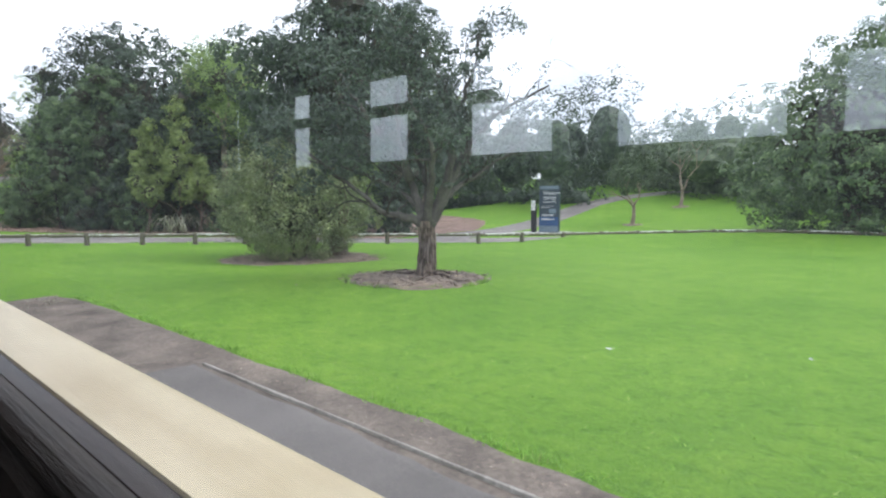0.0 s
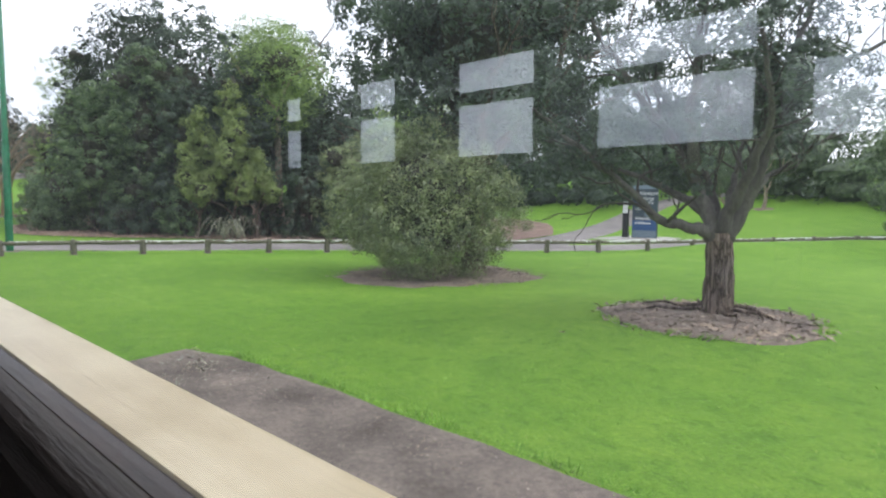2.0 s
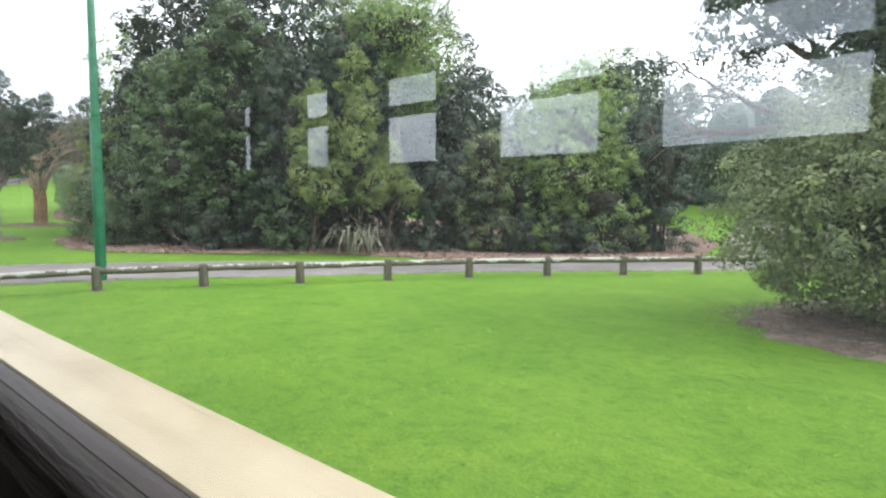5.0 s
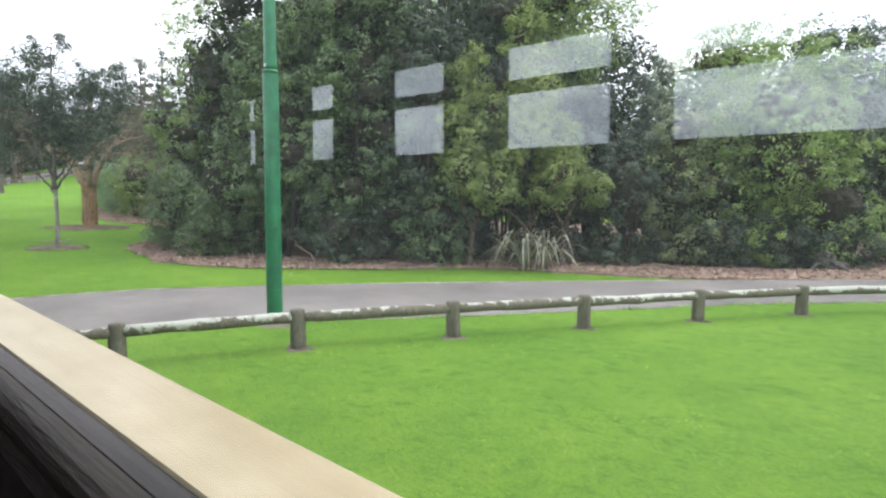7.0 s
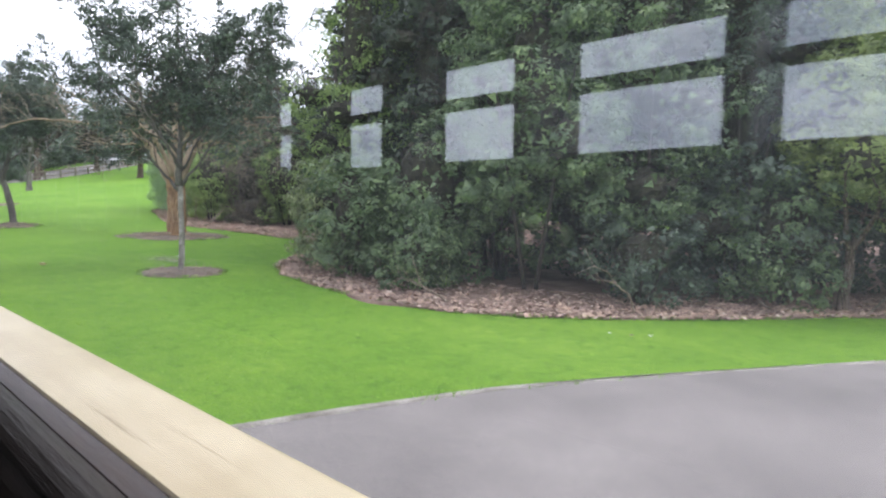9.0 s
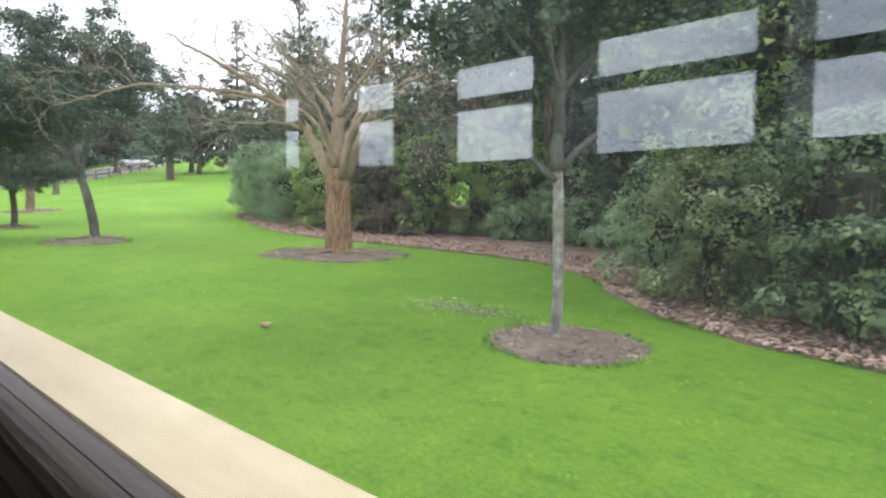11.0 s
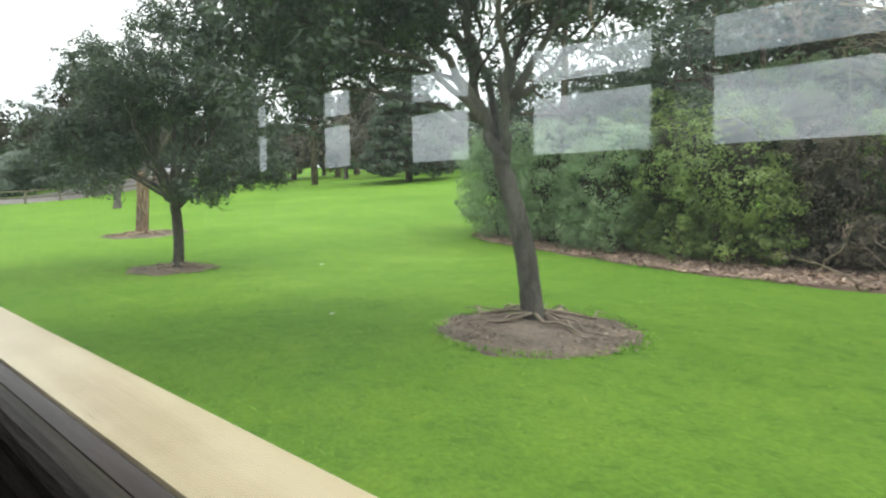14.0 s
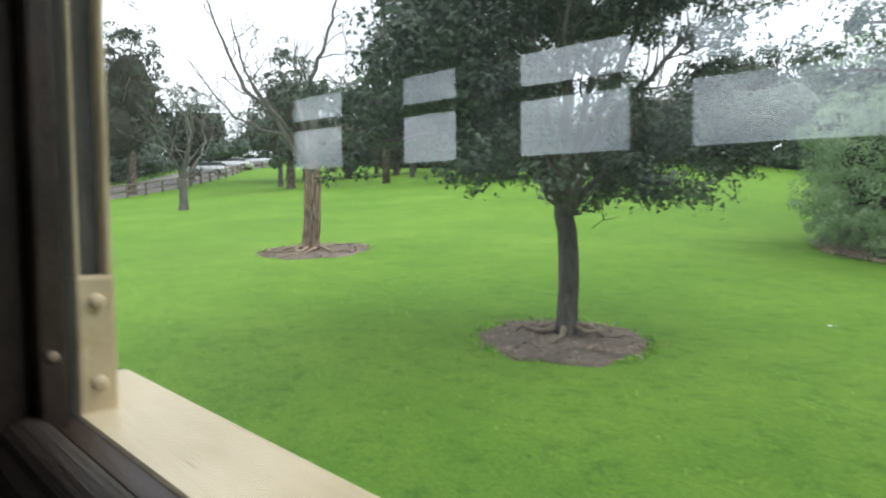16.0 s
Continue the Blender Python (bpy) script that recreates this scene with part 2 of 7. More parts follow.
M_CAR_DARK = surface("dark_car_paint", (0.03, 0.032, 0.036), (0.05, 0.052, 0.056), 1, 20, 0.25, 0.0)
M_CAR_GLASS = surface("dark_car_glass", (0.012, 0.014, 0.016), (0.02, 0.022, 0.025), 1, 20, 0.08, 0.0)
M_RUBBER = surface("black_rubber", (0.015, 0.015, 0.015), (0.03, 0.03, 0.03), 5, 50, 0.8, 0.2)


def post_rail_mat():
    """Weathered round rail with pale lichen crusting in patches on its upper side."""
    m, nt, b = base_mat("lichen_covered_rail")
    v = coords(nt)
    big, small = noise_node(nt, 2.4, 6, v, 0.75), noise_node(nt, 30, 6, v)
    wood = ramp_node(nt, [(0.3, (0.10, 0.09, 0.065)), (0.7, (0.23, 0.2, 0.15))])
    nt.links.new(small.outputs[0], wood.inputs[0])
    geo, sep, mul = nt.nodes.new("ShaderNodeNewGeometry"), nt.nodes.new("ShaderNodeSeparateXYZ"), nt.nodes.new("ShaderNodeMath")
    nt.links.new(geo.outputs["Normal"], sep.inputs[0])
    mul.operation = "MULTIPLY_ADD"
    nt.links.new(sep.outputs[2], mul.inputs[0])
    mul.inputs[1].default_value = 0.16
    nt.links.new(big.outputs[0], mul.inputs[2])
    mask = ramp_node(nt, [(0.56, (0, 0, 0)), (0.62, (1, 1, 1))])
    info, shift, spot = nt.nodes.new("ShaderNodeObjectInfo"), nt.nodes.new("ShaderNodeMath"), nt.nodes.new("ShaderNodeMath")
    speck = noise_node(nt, 14, 5, v, 0.7)
    shift.operation, spot.operation = "MULTIPLY_ADD", "MULTIPLY_ADD"
    shift.inputs[1].default_value = 0.13
    nt.links.new(info.outputs["Random"], shift.inputs[0])
    nt.links.new(mul.outputs[0], shift.inputs[2])
    spot.inputs[1].default_value = 0.6
    nt.links.new(speck.outputs[0], spot.inputs[0])
    nt.links.new(shift.outputs[0], spot.inputs[2])
    off = nt.nodes.new("ShaderNodeMath")
    off.operation = "SUBTRACT"
    off.inputs[1].default_value = 0.375
    nt.links.new(spot.outputs[0], off.inputs[0])
    nt.links.new(off.outputs[0], mask.inputs[0])
    nt.links.new(mixc(nt, wood.outputs[0], (0.52, 0.53, 0.46), mask.outputs[0]), b.inputs["Base Color"])
    b.inputs["Roughness"].default_value = 0.9
    bp = nt.nodes.new("ShaderNodeBump")
    bp.inputs["Strength"].default_value, bp.inputs["Distance"].default_value = 0.7, 0.01
    nt.links.new(small.outputs[0], bp.inputs["Height"])
    nt.links.new(bp.outputs[0], b.inputs["Normal"])
    return m


M_RAIL = post_rail_mat()
# Dark colour painted on crown insides to stand in for the shade there.
M_CROWN_SHADE = surface("crown_inner_shade", (0.022, 0.021, 0.014), (0.075, 0.07, 0.045), 9.0, 30, 0.9, 1.0)
M_KERB = surface("dirty_concrete", (0.2, 0.175, 0.145), (0.44, 0.41, 0.36), 3.0, 40, 0.9, 0.4)


def cream_mat():
    """Old cream gloss paint over wood: long grain ridges under it, faint grime, thin cracks along the grain and a few bare chips."""
    m, nt, b = base_mat("cream_gloss_paint")
    v, fine, grain_v = coords(nt, (0.35, 3.0, 3.0)), coords(nt), coords(nt, (0.09, 5.0, 5.0))
    streak, grime, chip, grain = noise_node(nt, 6, 5, v), noise_node(nt, 5.0, 5, fine, 0.7), noise_node(nt, 26, 6, v, 0.75), noise_node(nt, 30, 5, grain_v, 0.65)
    r = ramp_node(nt, [(0.35, (0.60, 0.485, 0.295)), (0.6, (0.72, 0.61, 0.40))])
    nt.links.new(streak.outputs[0], r.inputs[0])
    g = ramp_node(nt, [(0.32, (0.80, 0.77, 0.70)), (0.58, (1, 1, 1))])
    nt.links.new(grime.outputs[0], g.inputs[0])
    crack = ramp_node(nt, [(0.27, (0.62, 0.56, 0.47)), (0.36, (1, 1, 1))])
    nt.links.new(grain.outputs[0], crack.inputs[0])
    mask = ramp_node(nt, [(0.28, (1, 1, 1)), (0.32, (0, 0, 0))])
    nt.links.new(chip.outputs[0], mask.inputs[0])
    col = mixc(nt, mixc(nt, r.outputs[0], g.outputs[0], 1.0, "MULTIPLY"), crack.outputs[0], 1.0, "MULTIPLY")
    col = mixc(nt, col, (0.30, 0.21, 0.13), mask.outputs[0])
    nt.links.new(col, b.inputs["Base Color"])
    b.inputs["Roughness"].default_value = 0.3
    bp, bg = nt.nodes.new("ShaderNodeBump"), nt.nodes.new("ShaderNodeBump")
    bp.inputs["Strength"].default_value, bp.inputs["Distance"].default_value = 0.3, 0.003
    bg.inputs["Strength"].default_value, bg.inputs["Distance"].default_value = 0.5, 0.002
    nt.links.new(chip.outputs[0], bp.inputs["Height"])
    nt.links.new(grain.outputs[0], bg.inputs["Height"])
    nt.links.new(bp.outputs[0], bg.inputs["Normal"])
    nt.links.new(bg.outputs[0], b.inputs["Normal"])
    return m


M_CREAM = cream_mat()


# ---- mesh helpers ----
def mesh(name, verts, faces, mat, smooth=False):
    me = bpy.data.meshes.new(name)
    me.from_pydata([tuple(v) for v in verts], [], [tuple(f) for f in faces])
    me.materials.append(mat)
    if smooth:
        me.polygons.foreach_set("use_smooth", [True] * len(me.polygons))
    me.update()
    return me


def quads(name, v, mat):
    """A mesh of loose quads from an array (n, 4, 3)."""
    n = len(v)
    me = bpy.data.meshes.new(name)
    me.vertices.add(4 * n)
    me.vertices.foreach_set("co", v.astype(np.float32).ravel())
    me.loops.add(4 * n)
    me.loops.foreach_set("vertex_index", np.arange(4 * n, dtype=np.int32))
    me.polygons.add(n)
    me.polygons.foreach_set("loop_start", np.arange(0, 4 * n, 4, dtype=np.int32))
    me.materials.append(mat)
    me.update(calc_edges=True)
    return me


def leaf_mesh(name, v, mat, core=None):
    """A mesh of loose three-cornered leaves: v holds (n, 4, 3), three corners and the way the leaf's tuft faces; core
    triangles take the dark colour that paints the shade inside a crown.
    """
    k = len(v)
    if core is not None:
        v = np.concatenate([v, core])
    n = len(v)
    me = bpy.data.meshes.new(name)
    me.vertices.add(3 * n)
    me.vertices.foreach_set("co", v[:, :3].astype(np.float32).ravel())
    me.loops.add(3 * n)
    me.loops.foreach_set("vertex_index", np.arange(3 * n, dtype=np.int32))
    me.polygons.add(n)
    me.polygons.foreach_set("loop_start", np.arange(0, 3 * n, 3, dtype=np.int32))
    me.materials.append(mat)
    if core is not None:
        me.materials.append(M_CROWN_SHADE)
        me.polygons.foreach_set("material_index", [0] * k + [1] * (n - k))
    me.update(calc_edges=True)
    way = v[:, 3] / (np.linalg.norm(v[:, 3], axis=1)[:, None] + 1e-9)
    at = me.attributes.new("custom_normal", "FLOAT_VECTOR", "POINT")
    at.data.foreach_set("vector", np.repeat(way, 3, 0).astype(np.float32).ravel())
    me.update()
    return me


def part(name, me, parent, label="", m=None):
    ob = new(name, me)
    ob.parent = parent
    if m is not None:
        ob.matrix_basis = m
    return tagged(ob, label)


def empty(name, x, y, z, rz=0.0):
    ob = new(name)
    ob.matrix_basis = pose(x, y, z, 0, 0, rz)
    return ob


def tube(v, f, path, radii, sides=8, cap=True, wob=0.0, rng=None):
    """Adds a tapered tube along path to the lists v and f."""
    p = [Vector(q) for q in path]
    start = len(v)
    side = None
    for i, q in enumerate(p):
        d = (p[min(i + 1, len(p) - 1)] - p[max(i - 1, 0)]).normalized()
        if side is None:
            side = d.orthogonal().normalized()
        side = (side - d * side.dot(d)).normalized()
        up = d.cross(side)
        for k in range(sides):
            a = 2 * math.pi * k / sides
            r = radii[i] * (1 + (rng.uniform(-wob, wob) if wob else 0))
            v.append(q + (side * math.cos(a) + up * math.sin(a)) * r)
    for i in range(len(p) - 1):
        for k in range(sides):
            a, b = start + i * sides + k, start + i * sides + (k + 1) % sides
            f.append((a, b, b + sides, a + sides))
    if cap:
        f.append(tuple(start + k for k in reversed(range(sides))))
        f.append(tuple(start + (len(p) - 1) * sides + k for k in range(sides)))


def bevel_box(name, x0, x1, y0, y1, z0, z1, mat, r=0.01):
    bm = bmesh.new()
    bmesh.ops.create_cube(bm, size=1)
    for q in bm.verts:
        q.co = Vector((x0 + (q.co.x + 0.5) * (x1 - x0), y0 + (q.co.y + 0.5) * (y1 - y0), z0 + (q.co.z + 0.5) * (z1 - z0)))
    bmesh.ops.bevel(bm, geom=bm.edges[:], offset=r, segments=2, affect="EDGES", profile=0.6)
    me = bpy.data.meshes.new(name)
    bm.to_mesh(me)
    me.materials.append(mat)
    return me


# ---- the ground ----
def softplus(v, k):
    return k * np.logaddexp(0, v / k)


def step(a, b, v):
    q = np.clip((v - a) / (b - a), 0, 1)
    return q * q * (3 - 2 * q)


LIP = ((-11.9, 21.4), (-10.4, 23.9), (-8.9, 26.0), (-6.9, 27.2), (-4.0, 27.2), (16.0, 24.5))


def swell(x, y):
    """The lawn's lip along the far rail, which hides the feet of its posts."""
    x, y = np.asarray(x, float), np.asarray(y, float)
    near = np.full(np.broadcast(x, y).shape, 1e9)
    for (x0, y0), (x1, y1) in zip(LIP, LIP[1:]):
        t = np.clip(((x - x0) * (x1 - x0) + (y - y0) * (y1 - y0)) / ((x1 - x0) ** 2 + (y1 - y0) ** 2), 0, 1)
        near = np.minimum(near, (x - x0 - t * (x1 - x0)) ** 2 + (y - y0 - t * (y1 - y0)) ** 2)
    return 0.36 * np.exp(-near / 3.6)


def ground(x, y):
    """Height of the park's ground: flat at first, climbing along the tramway, with a hill behind."""
    x, y = np.asarray(x, float), np.asarray(y, float)
    u = -x
    z = 0.48 + 0.04 * softplus(np.clip(u, None, 260) - 27.5, 3)
    z = z + 0.13 * (softplus(y - 10, 3) - softplus(y - 50, 4)) * step(44, 70, u)
    z = z + 0.05 * softplus(np.clip(u, None, 170) - 104, 4) * step(0, 14, y)
    z = z + 0.16 * (softplus(y - 32, 3) - softplus(y - 60, 6)) * (1 - step(30, 46, u))
    z = z - 0.10 * (1 - step(1.5, 4.5, y))
    z = z + swell(x, y) + 0.17 * np.exp(-((x + 8.1) ** 2 + (y - 7.9) ** 2) / 11.0) + 0.12 * np.exp(-((x + 65.8) ** 2 + (y - 6.7) ** 2) / 14.0)
    z = z - 0.21 * step(51, 58.5, u) * (1 - step(75, 95, u)) * (1 - step(5, 11, y))
    return z


def gz(x, y):
    return float(ground(x, y))


def axis(lo, hi, fine_lo, fine_hi, fine, coarse):
    left = np.arange(lo, fine_lo, coarse)
    mid = np.arange(fine_lo, fine_hi, fine)
    right = np.arange(fine_hi, hi + coarse, coarse)
    return np.concatenate([left, mid, right])


def build_ground():
    xs, ys = axis(-1200, 1100, -150, 30, 0.8, 30.0), axis(-600, 1200, -12, 66, 0.8, 30.0)
    gx, gy = np.meshgrid(xs, ys)
    v = np.stack([gx, gy, ground(gx, gy)], -1).reshape(-1, 3)
    n, m = len(xs), len(ys)
    i = np.arange((m - 1) * n).reshape(m - 1, n)[:, :-1].ravel()
    f = np.stack([i, i + 1, i + n + 1, i + n], 1)
    ob = new("ground", mesh("ground", v.tolist(), f.tolist(), M_LAWN, True))
    return tagged(ob, "mown bright green park lawn on rising ground", "lawn", kind="structure")


build_ground()


def resample(pts, stepsize):
    p = np.array(pts, float)
    s = np.concatenate([[0], np.cumsum(np.hypot(*np.diff(p, axis=0).T))])
    n = max(3, int(s[-1] / stepsize))
    # Catmull-Rom style smoothing through the points by repeated averaging
    t = np.linspace(0, s[-1], n)
    q = np.stack([np.interp(t, s, p[:, 0]), np.interp(t, s, p[:, 1])], 1)
    k = max(1, int(0.8 / stepsize))
    for _ in range(2):
        pad = np.concatenate([np.repeat(q[:1], k, 0), q, np.repeat(q[-1:], k, 0)])
        sm = np.stack([np.convolve(pad[:, i], np.ones(2 * k + 1) / (2 * k + 1), "valid") for i in (0, 1)], 1)
        sm[0], sm[-1] = q[0], q[-1]
        q = sm
    return q


def strip(name, a, b, lift, mat, rows=10, ragged=0.04, seed=1, hump=0.0, sides=(True, True), near=0.3):
    """A sheet on the ground between two edge lines of equal count; its rim dips into the turf."""
    rng = np.random.default_rng(seed)
    a, b = np.array(a), np.array(b)
    n = len(a)
    d = b - a
    wid = np.maximum(np.hypot(d[:, 0], d[:, 1]), 1e-3)
    jag = [np.convolve(rng.normal(0, 1, n + 4), np.ones(5) / 5, "valid") * ragged * 1.6 for _ in (0, 1)]
    ts = np.concatenate([[0, 0.0], np.linspace(0, 1, rows), [1.0, 1]])
    v = []
    for k, t in enumerate(ts):
        edge = 0 if k == 0 else 1 if k == 1 else 2 if k == len(ts) - 2 else 3 if k == len(ts) - 1 else None
        tt = np.full(n, t)
        low = lift
        if k == 0:
            low = -0.03
        elif k == 1:
            tt = np.minimum(0.05, wid * 0.2) / wid
        elif k == len(ts) - 2:
            tt = 1 - np.minimum(0.05, wid * 0.2) / wid
        elif k == len(ts) - 1:
            low = -0.03
        elif k == 2:
            tt = np.minimum(0.12, wid * 0.3) / wid
        elif k == len(ts) - 3:
            tt = 1 - np.minimum(0.12, wid * 0.3) / wid
        tt = tt + (jag[0] / wid * (1 - t) if sides[0] else 0) + (jag[1] / wid * t if sides[1] else 0)
        p = a + d * tt[:, None]
        z = ground(p[:, 0], p[:, 1]) + low + (hump * 4 * t * (1 - t))
        v.append(np.column_stack([p, z]))
    v = np.concatenate(v)
    f = [(k * n + i, k * n + i + 1, (k + 1) * n + i + 1, (k + 1) * n + i) for k in range(len(ts) - 1) for i in range(n - 1)]
    return mesh(name, v.tolist(), f, mat, True)


def offset_line(q, dist):
    t = np.gradient(q, axis=0)
    t /= np.hypot(t[:, 0], t[:, 1])[:, None]
    return q + np.stack([-t[:, 1], t[:, 0]], 1) * dist


# line of the low rail along the park road, from the tramway round to the back
RAIL = resample([(-26.6, 2.15), (-25.69, 3.72), (-24.78, 5.28), (-24.0, 6.8), (-23.15, 8.3), (-22.28, 9.84), (-21.0, 11.5), (-19.4, 13.4), (-17.5, 15.5), (-15.3, 18.1), (-14.0, 19.9),
                 (-12.8, 22.0), (-11.4, 24.6), (-9.6, 27.2), (-7.2, 28.6), (-4, 28.5), (4, 27.5), (14, 26)], 0.3)
ROAD_FAR = resample([(-40, -60), (-33.4, -9), (-31.9, 1.6), (-31.0, 3.5), (-29.9, 5.6), (-28.3, 8.2), (-26.5, 10.6), (-24.7, 12.8), (-21.6, 16.2), (-18.6, 19.0), (-16.8, 21.5), (-15.2, 24.5), (-13.0, 28.5), (-8.5, 31.6), (-3.5, 31.6), (5, 30.6), (15, 29)], 0.3)
ROAD_NEAR = resample([(-36.5, -60), (-29.9, -9), (-28.4, 1.9), (-27.0, 4.0), (-26.1, 5.5), (-25.0, 7.2), (-23.9, 9.0), (-22.9, 10.5), (-21.2, 12.4), (-19.2, 14.6), (-16.6, 17.5), (-14.5, 20.4), (-13.2, 22.9), (-11.8, 25.5), (-9.8, 28.0), (-7.2, 29.3), (-4, 29.2), (4, 28.2), (14, 26.7)], 0.3)


def same_count(a, b, n=320):
    out = []
    for q in (a, b):
        s = np.concatenate([[0], np.cumsum(np.hypot(*np.diff(q, axis=0).T))])
        t = np.linspace(0, s[-1], n)
        out.append(np.stack([np.interp(t, s, q[:, 0]), np.interp(t, s, q[:, 1])], 1))
    return out


ra, rb = same_count(ROAD_NEAR, ROAD_FAR)
tagged(new("road", strip("road", ra, rb, 0.014, M_ASPHALT, 12, 0.02, 3)), "worn grey asphalt park road beside the low rail", "road", kind="structure")
ka, kb = same_count(offset_line(ROAD_FAR, 0.05), offset_line(ROAD_FAR, -0.05))
tagged(new("kerb", strip("kerb", ka, kb, 0.026, M_KERB, 4, 0.02, 4)), "narrow pale concrete edging of the asphalt road", "kerb", kind="structure")
PATH_MID = resample([(-18.2, 18.5), (-19.6, 22), (-20.6, 25.5), (-22.0, 31), (-23.1, 37), (-23.9, 42), (-23.4, 46), (-20, 50), (-14, 53.5)], 0.4)
pa, pb = offset_line(PATH_MID, 1.15), offset_line(PATH_MID, -1.15)
tagged(new("footpath", strip("footpath", pa, pb, 0.022, M_ASPHALT, 8, 0.02, 5)), "grey asphalt footpath climbing the lawn", "footpath", kind="structure")
sa = resample([(-19.3, 25.2), (-17.6, 24.6), (-15.9, 25.2)], 0.2)
sb = resample([(-18.9, 27.9), (-17.6, 28.2), (-16.1, 27.6)], 0.2)
sa, sb = same_count(sa, sb, 20)
tagged(new("concrete_pad", strip("concrete_pad", sa, sb, 0.032, M_CONCRETE, 8, 0.02, 6)), "pale concrete pad under the park sign", "pavement", kind="structure")
# strip beside the track
da, db = same_count(resample([(-11.75, 0.4), (-6.0, 0.2), (16, 0.2)], 0.2), resample([(-11.75, 2.85), (-11.2, 3.08), (-6, 3.02), (16, 3.0)], 0.2), 150)
tagged(new("dirt_verge", strip("dirt_verge", da, db, 0.010, M_DIRT, 14, 0.035, 7)), "bare trampled dirt strip along the lawn edge", "dirt", kind="structure")
aa, ab = same_count(resample([(-6.1, 0.3), (16, 0.3)], 0.2), resample([(-5.7, 2.56), (16, 2.56)], 0.2), 120)
tagged(new("track_path", strip("track_path", aa, ab, 0.026, M_ASPHALT_DARK, 8, 0.03, 8)), "dark asphalt path beside the tramway", "path", kind="structure")
ca, cb = same_count(resample([(-5.65, 2.580), (16, 2.580)], 0.2), resample([(-5.65, 2.615), (16, 2.615)], 0.2), 120)
tagged(new("path_edging", strip("path_edging", ca, cb, 0.034, M_KERB, 3, 0.006, 9)), "thin concrete edging of the dark asphalt path", "kerb", kind="structure")
# the long planted bed: front edge and back edge
BED_FRONT = resample([(-20.0, 17.6), (-21.7, 16.18), (-23.3, 14.45), (-24.8, 12.85), (-25.4, 12.75), (-28.9, 11.3), (-30.4, 8.9), (-31.7, 7.3), (-33.0, 6.1), (-34.5, 5.7), (-37.0, 6.0), (-38.5, 6.4), (-39.9, 7.9), (-41.2, 9.5), (-43.3, 10.5), (-46, 10.3),
                      (-49, 9.7), (-51.2, 9.6), (-52.6, 9.9), (-54.6, 10.7), (-57.0, 11.2), (-58.3, 11.9), (-58.9, 13.6), (-58.9, 16.0)], 0.2)
BED_BACK = resample([(-22.0, 26.0), (-25.2, 31.0), (-27, 33), (-31, 34), (-36, 34), (-42, 32), (-48, 30), (-54, 27), (-57.5, 22), (-59.0, 16.6)], 0.2)
ba_, bb_ = same_count(BED_FRONT, BED_BACK, 330)
tagged(new("mulch_bed", strip("mulch_bed", ba_, bb_, 0.03, M_MULCH, 26, 0.09, 10, 0.0)), "red-brown bark mulch bed under dense shrubs", "mulch bed", kind="structure")


def in_poly(px, py, poly):
    inside = np.zeros(len(px), bool)
    x0, y0 = poly[-1]
    for x1, y1 in poly:
        cond = ((y0 > py) != (y1 > py)) & (px < (x1 - x0) * (py - y0) / (y1 - y0 + 1e-12) + x0)
        inside ^= cond
        x0, y0 = x1, y1
    return inside


POLY_BED = np.concatenate([ba_, bb_[::-1]])
POLY_ROAD = np.concatenate([ra, rb[::-1]])
POLY_PATH = np.concatenate([pa, pb[::-1]])
POLY_DIRT = np.concatenate([da, db[::-1]])


def chips(name, px, py, lift, size, mat, seed, parent=None):
    """Scattered wood chips and dead leaves, lying flat-ish."""
    rng = np.random.default_rng(seed)
    n = len(px)
    c = np.column_stack([px, py, ground(px, py) + lift + rng.uniform(0, 0.02, n)])
    a = rng.uniform(0, 2 * np.pi, n)
    d1 = np.column_stack([np.cos(a), np.sin(a), rng.normal(0, 0.3, n)])
    d2 = np.column_stack([-np.sin(a), np.cos(a), rng.normal(0, 0.3, n)])
    l, w = (rng.uniform(0.5, 1.3, n) * size)[:, None], (rng.uniform(0.25, 0.6, n) * size)[:, None]
    q = np.stack([c - d1 * l - d2 * w, c + d1 * l - d2 * w * 0.6, c + d1 * l + d2 * w, c - d1 * l * 0.8 + d2 * w], 1)
    ob = new(name, quads(name, q, mat))
    return ob


rng0 = np.random.default_rng(50)
i0 = rng0.integers(0, len(ba_), 30000)
t0 = rng0.uniform(0, 1, 30000) ** 1.6 * 2.6
dd = bb_ - ba_
dd = dd / np.hypot(dd[:, 0], dd[:, 1])[:, None]
pp = ba_[i0] + dd[i0] * t0[:, None] + rng0.normal(0, 0.05, (30000, 2))
tagged(chips("bark_chips", pp[:, 0], pp[:, 1], 0.035, 0.035, M_CHIP, 51), "loose red-brown bark chips and fallen leaves on the bed", "bark chips", kind="stuff")


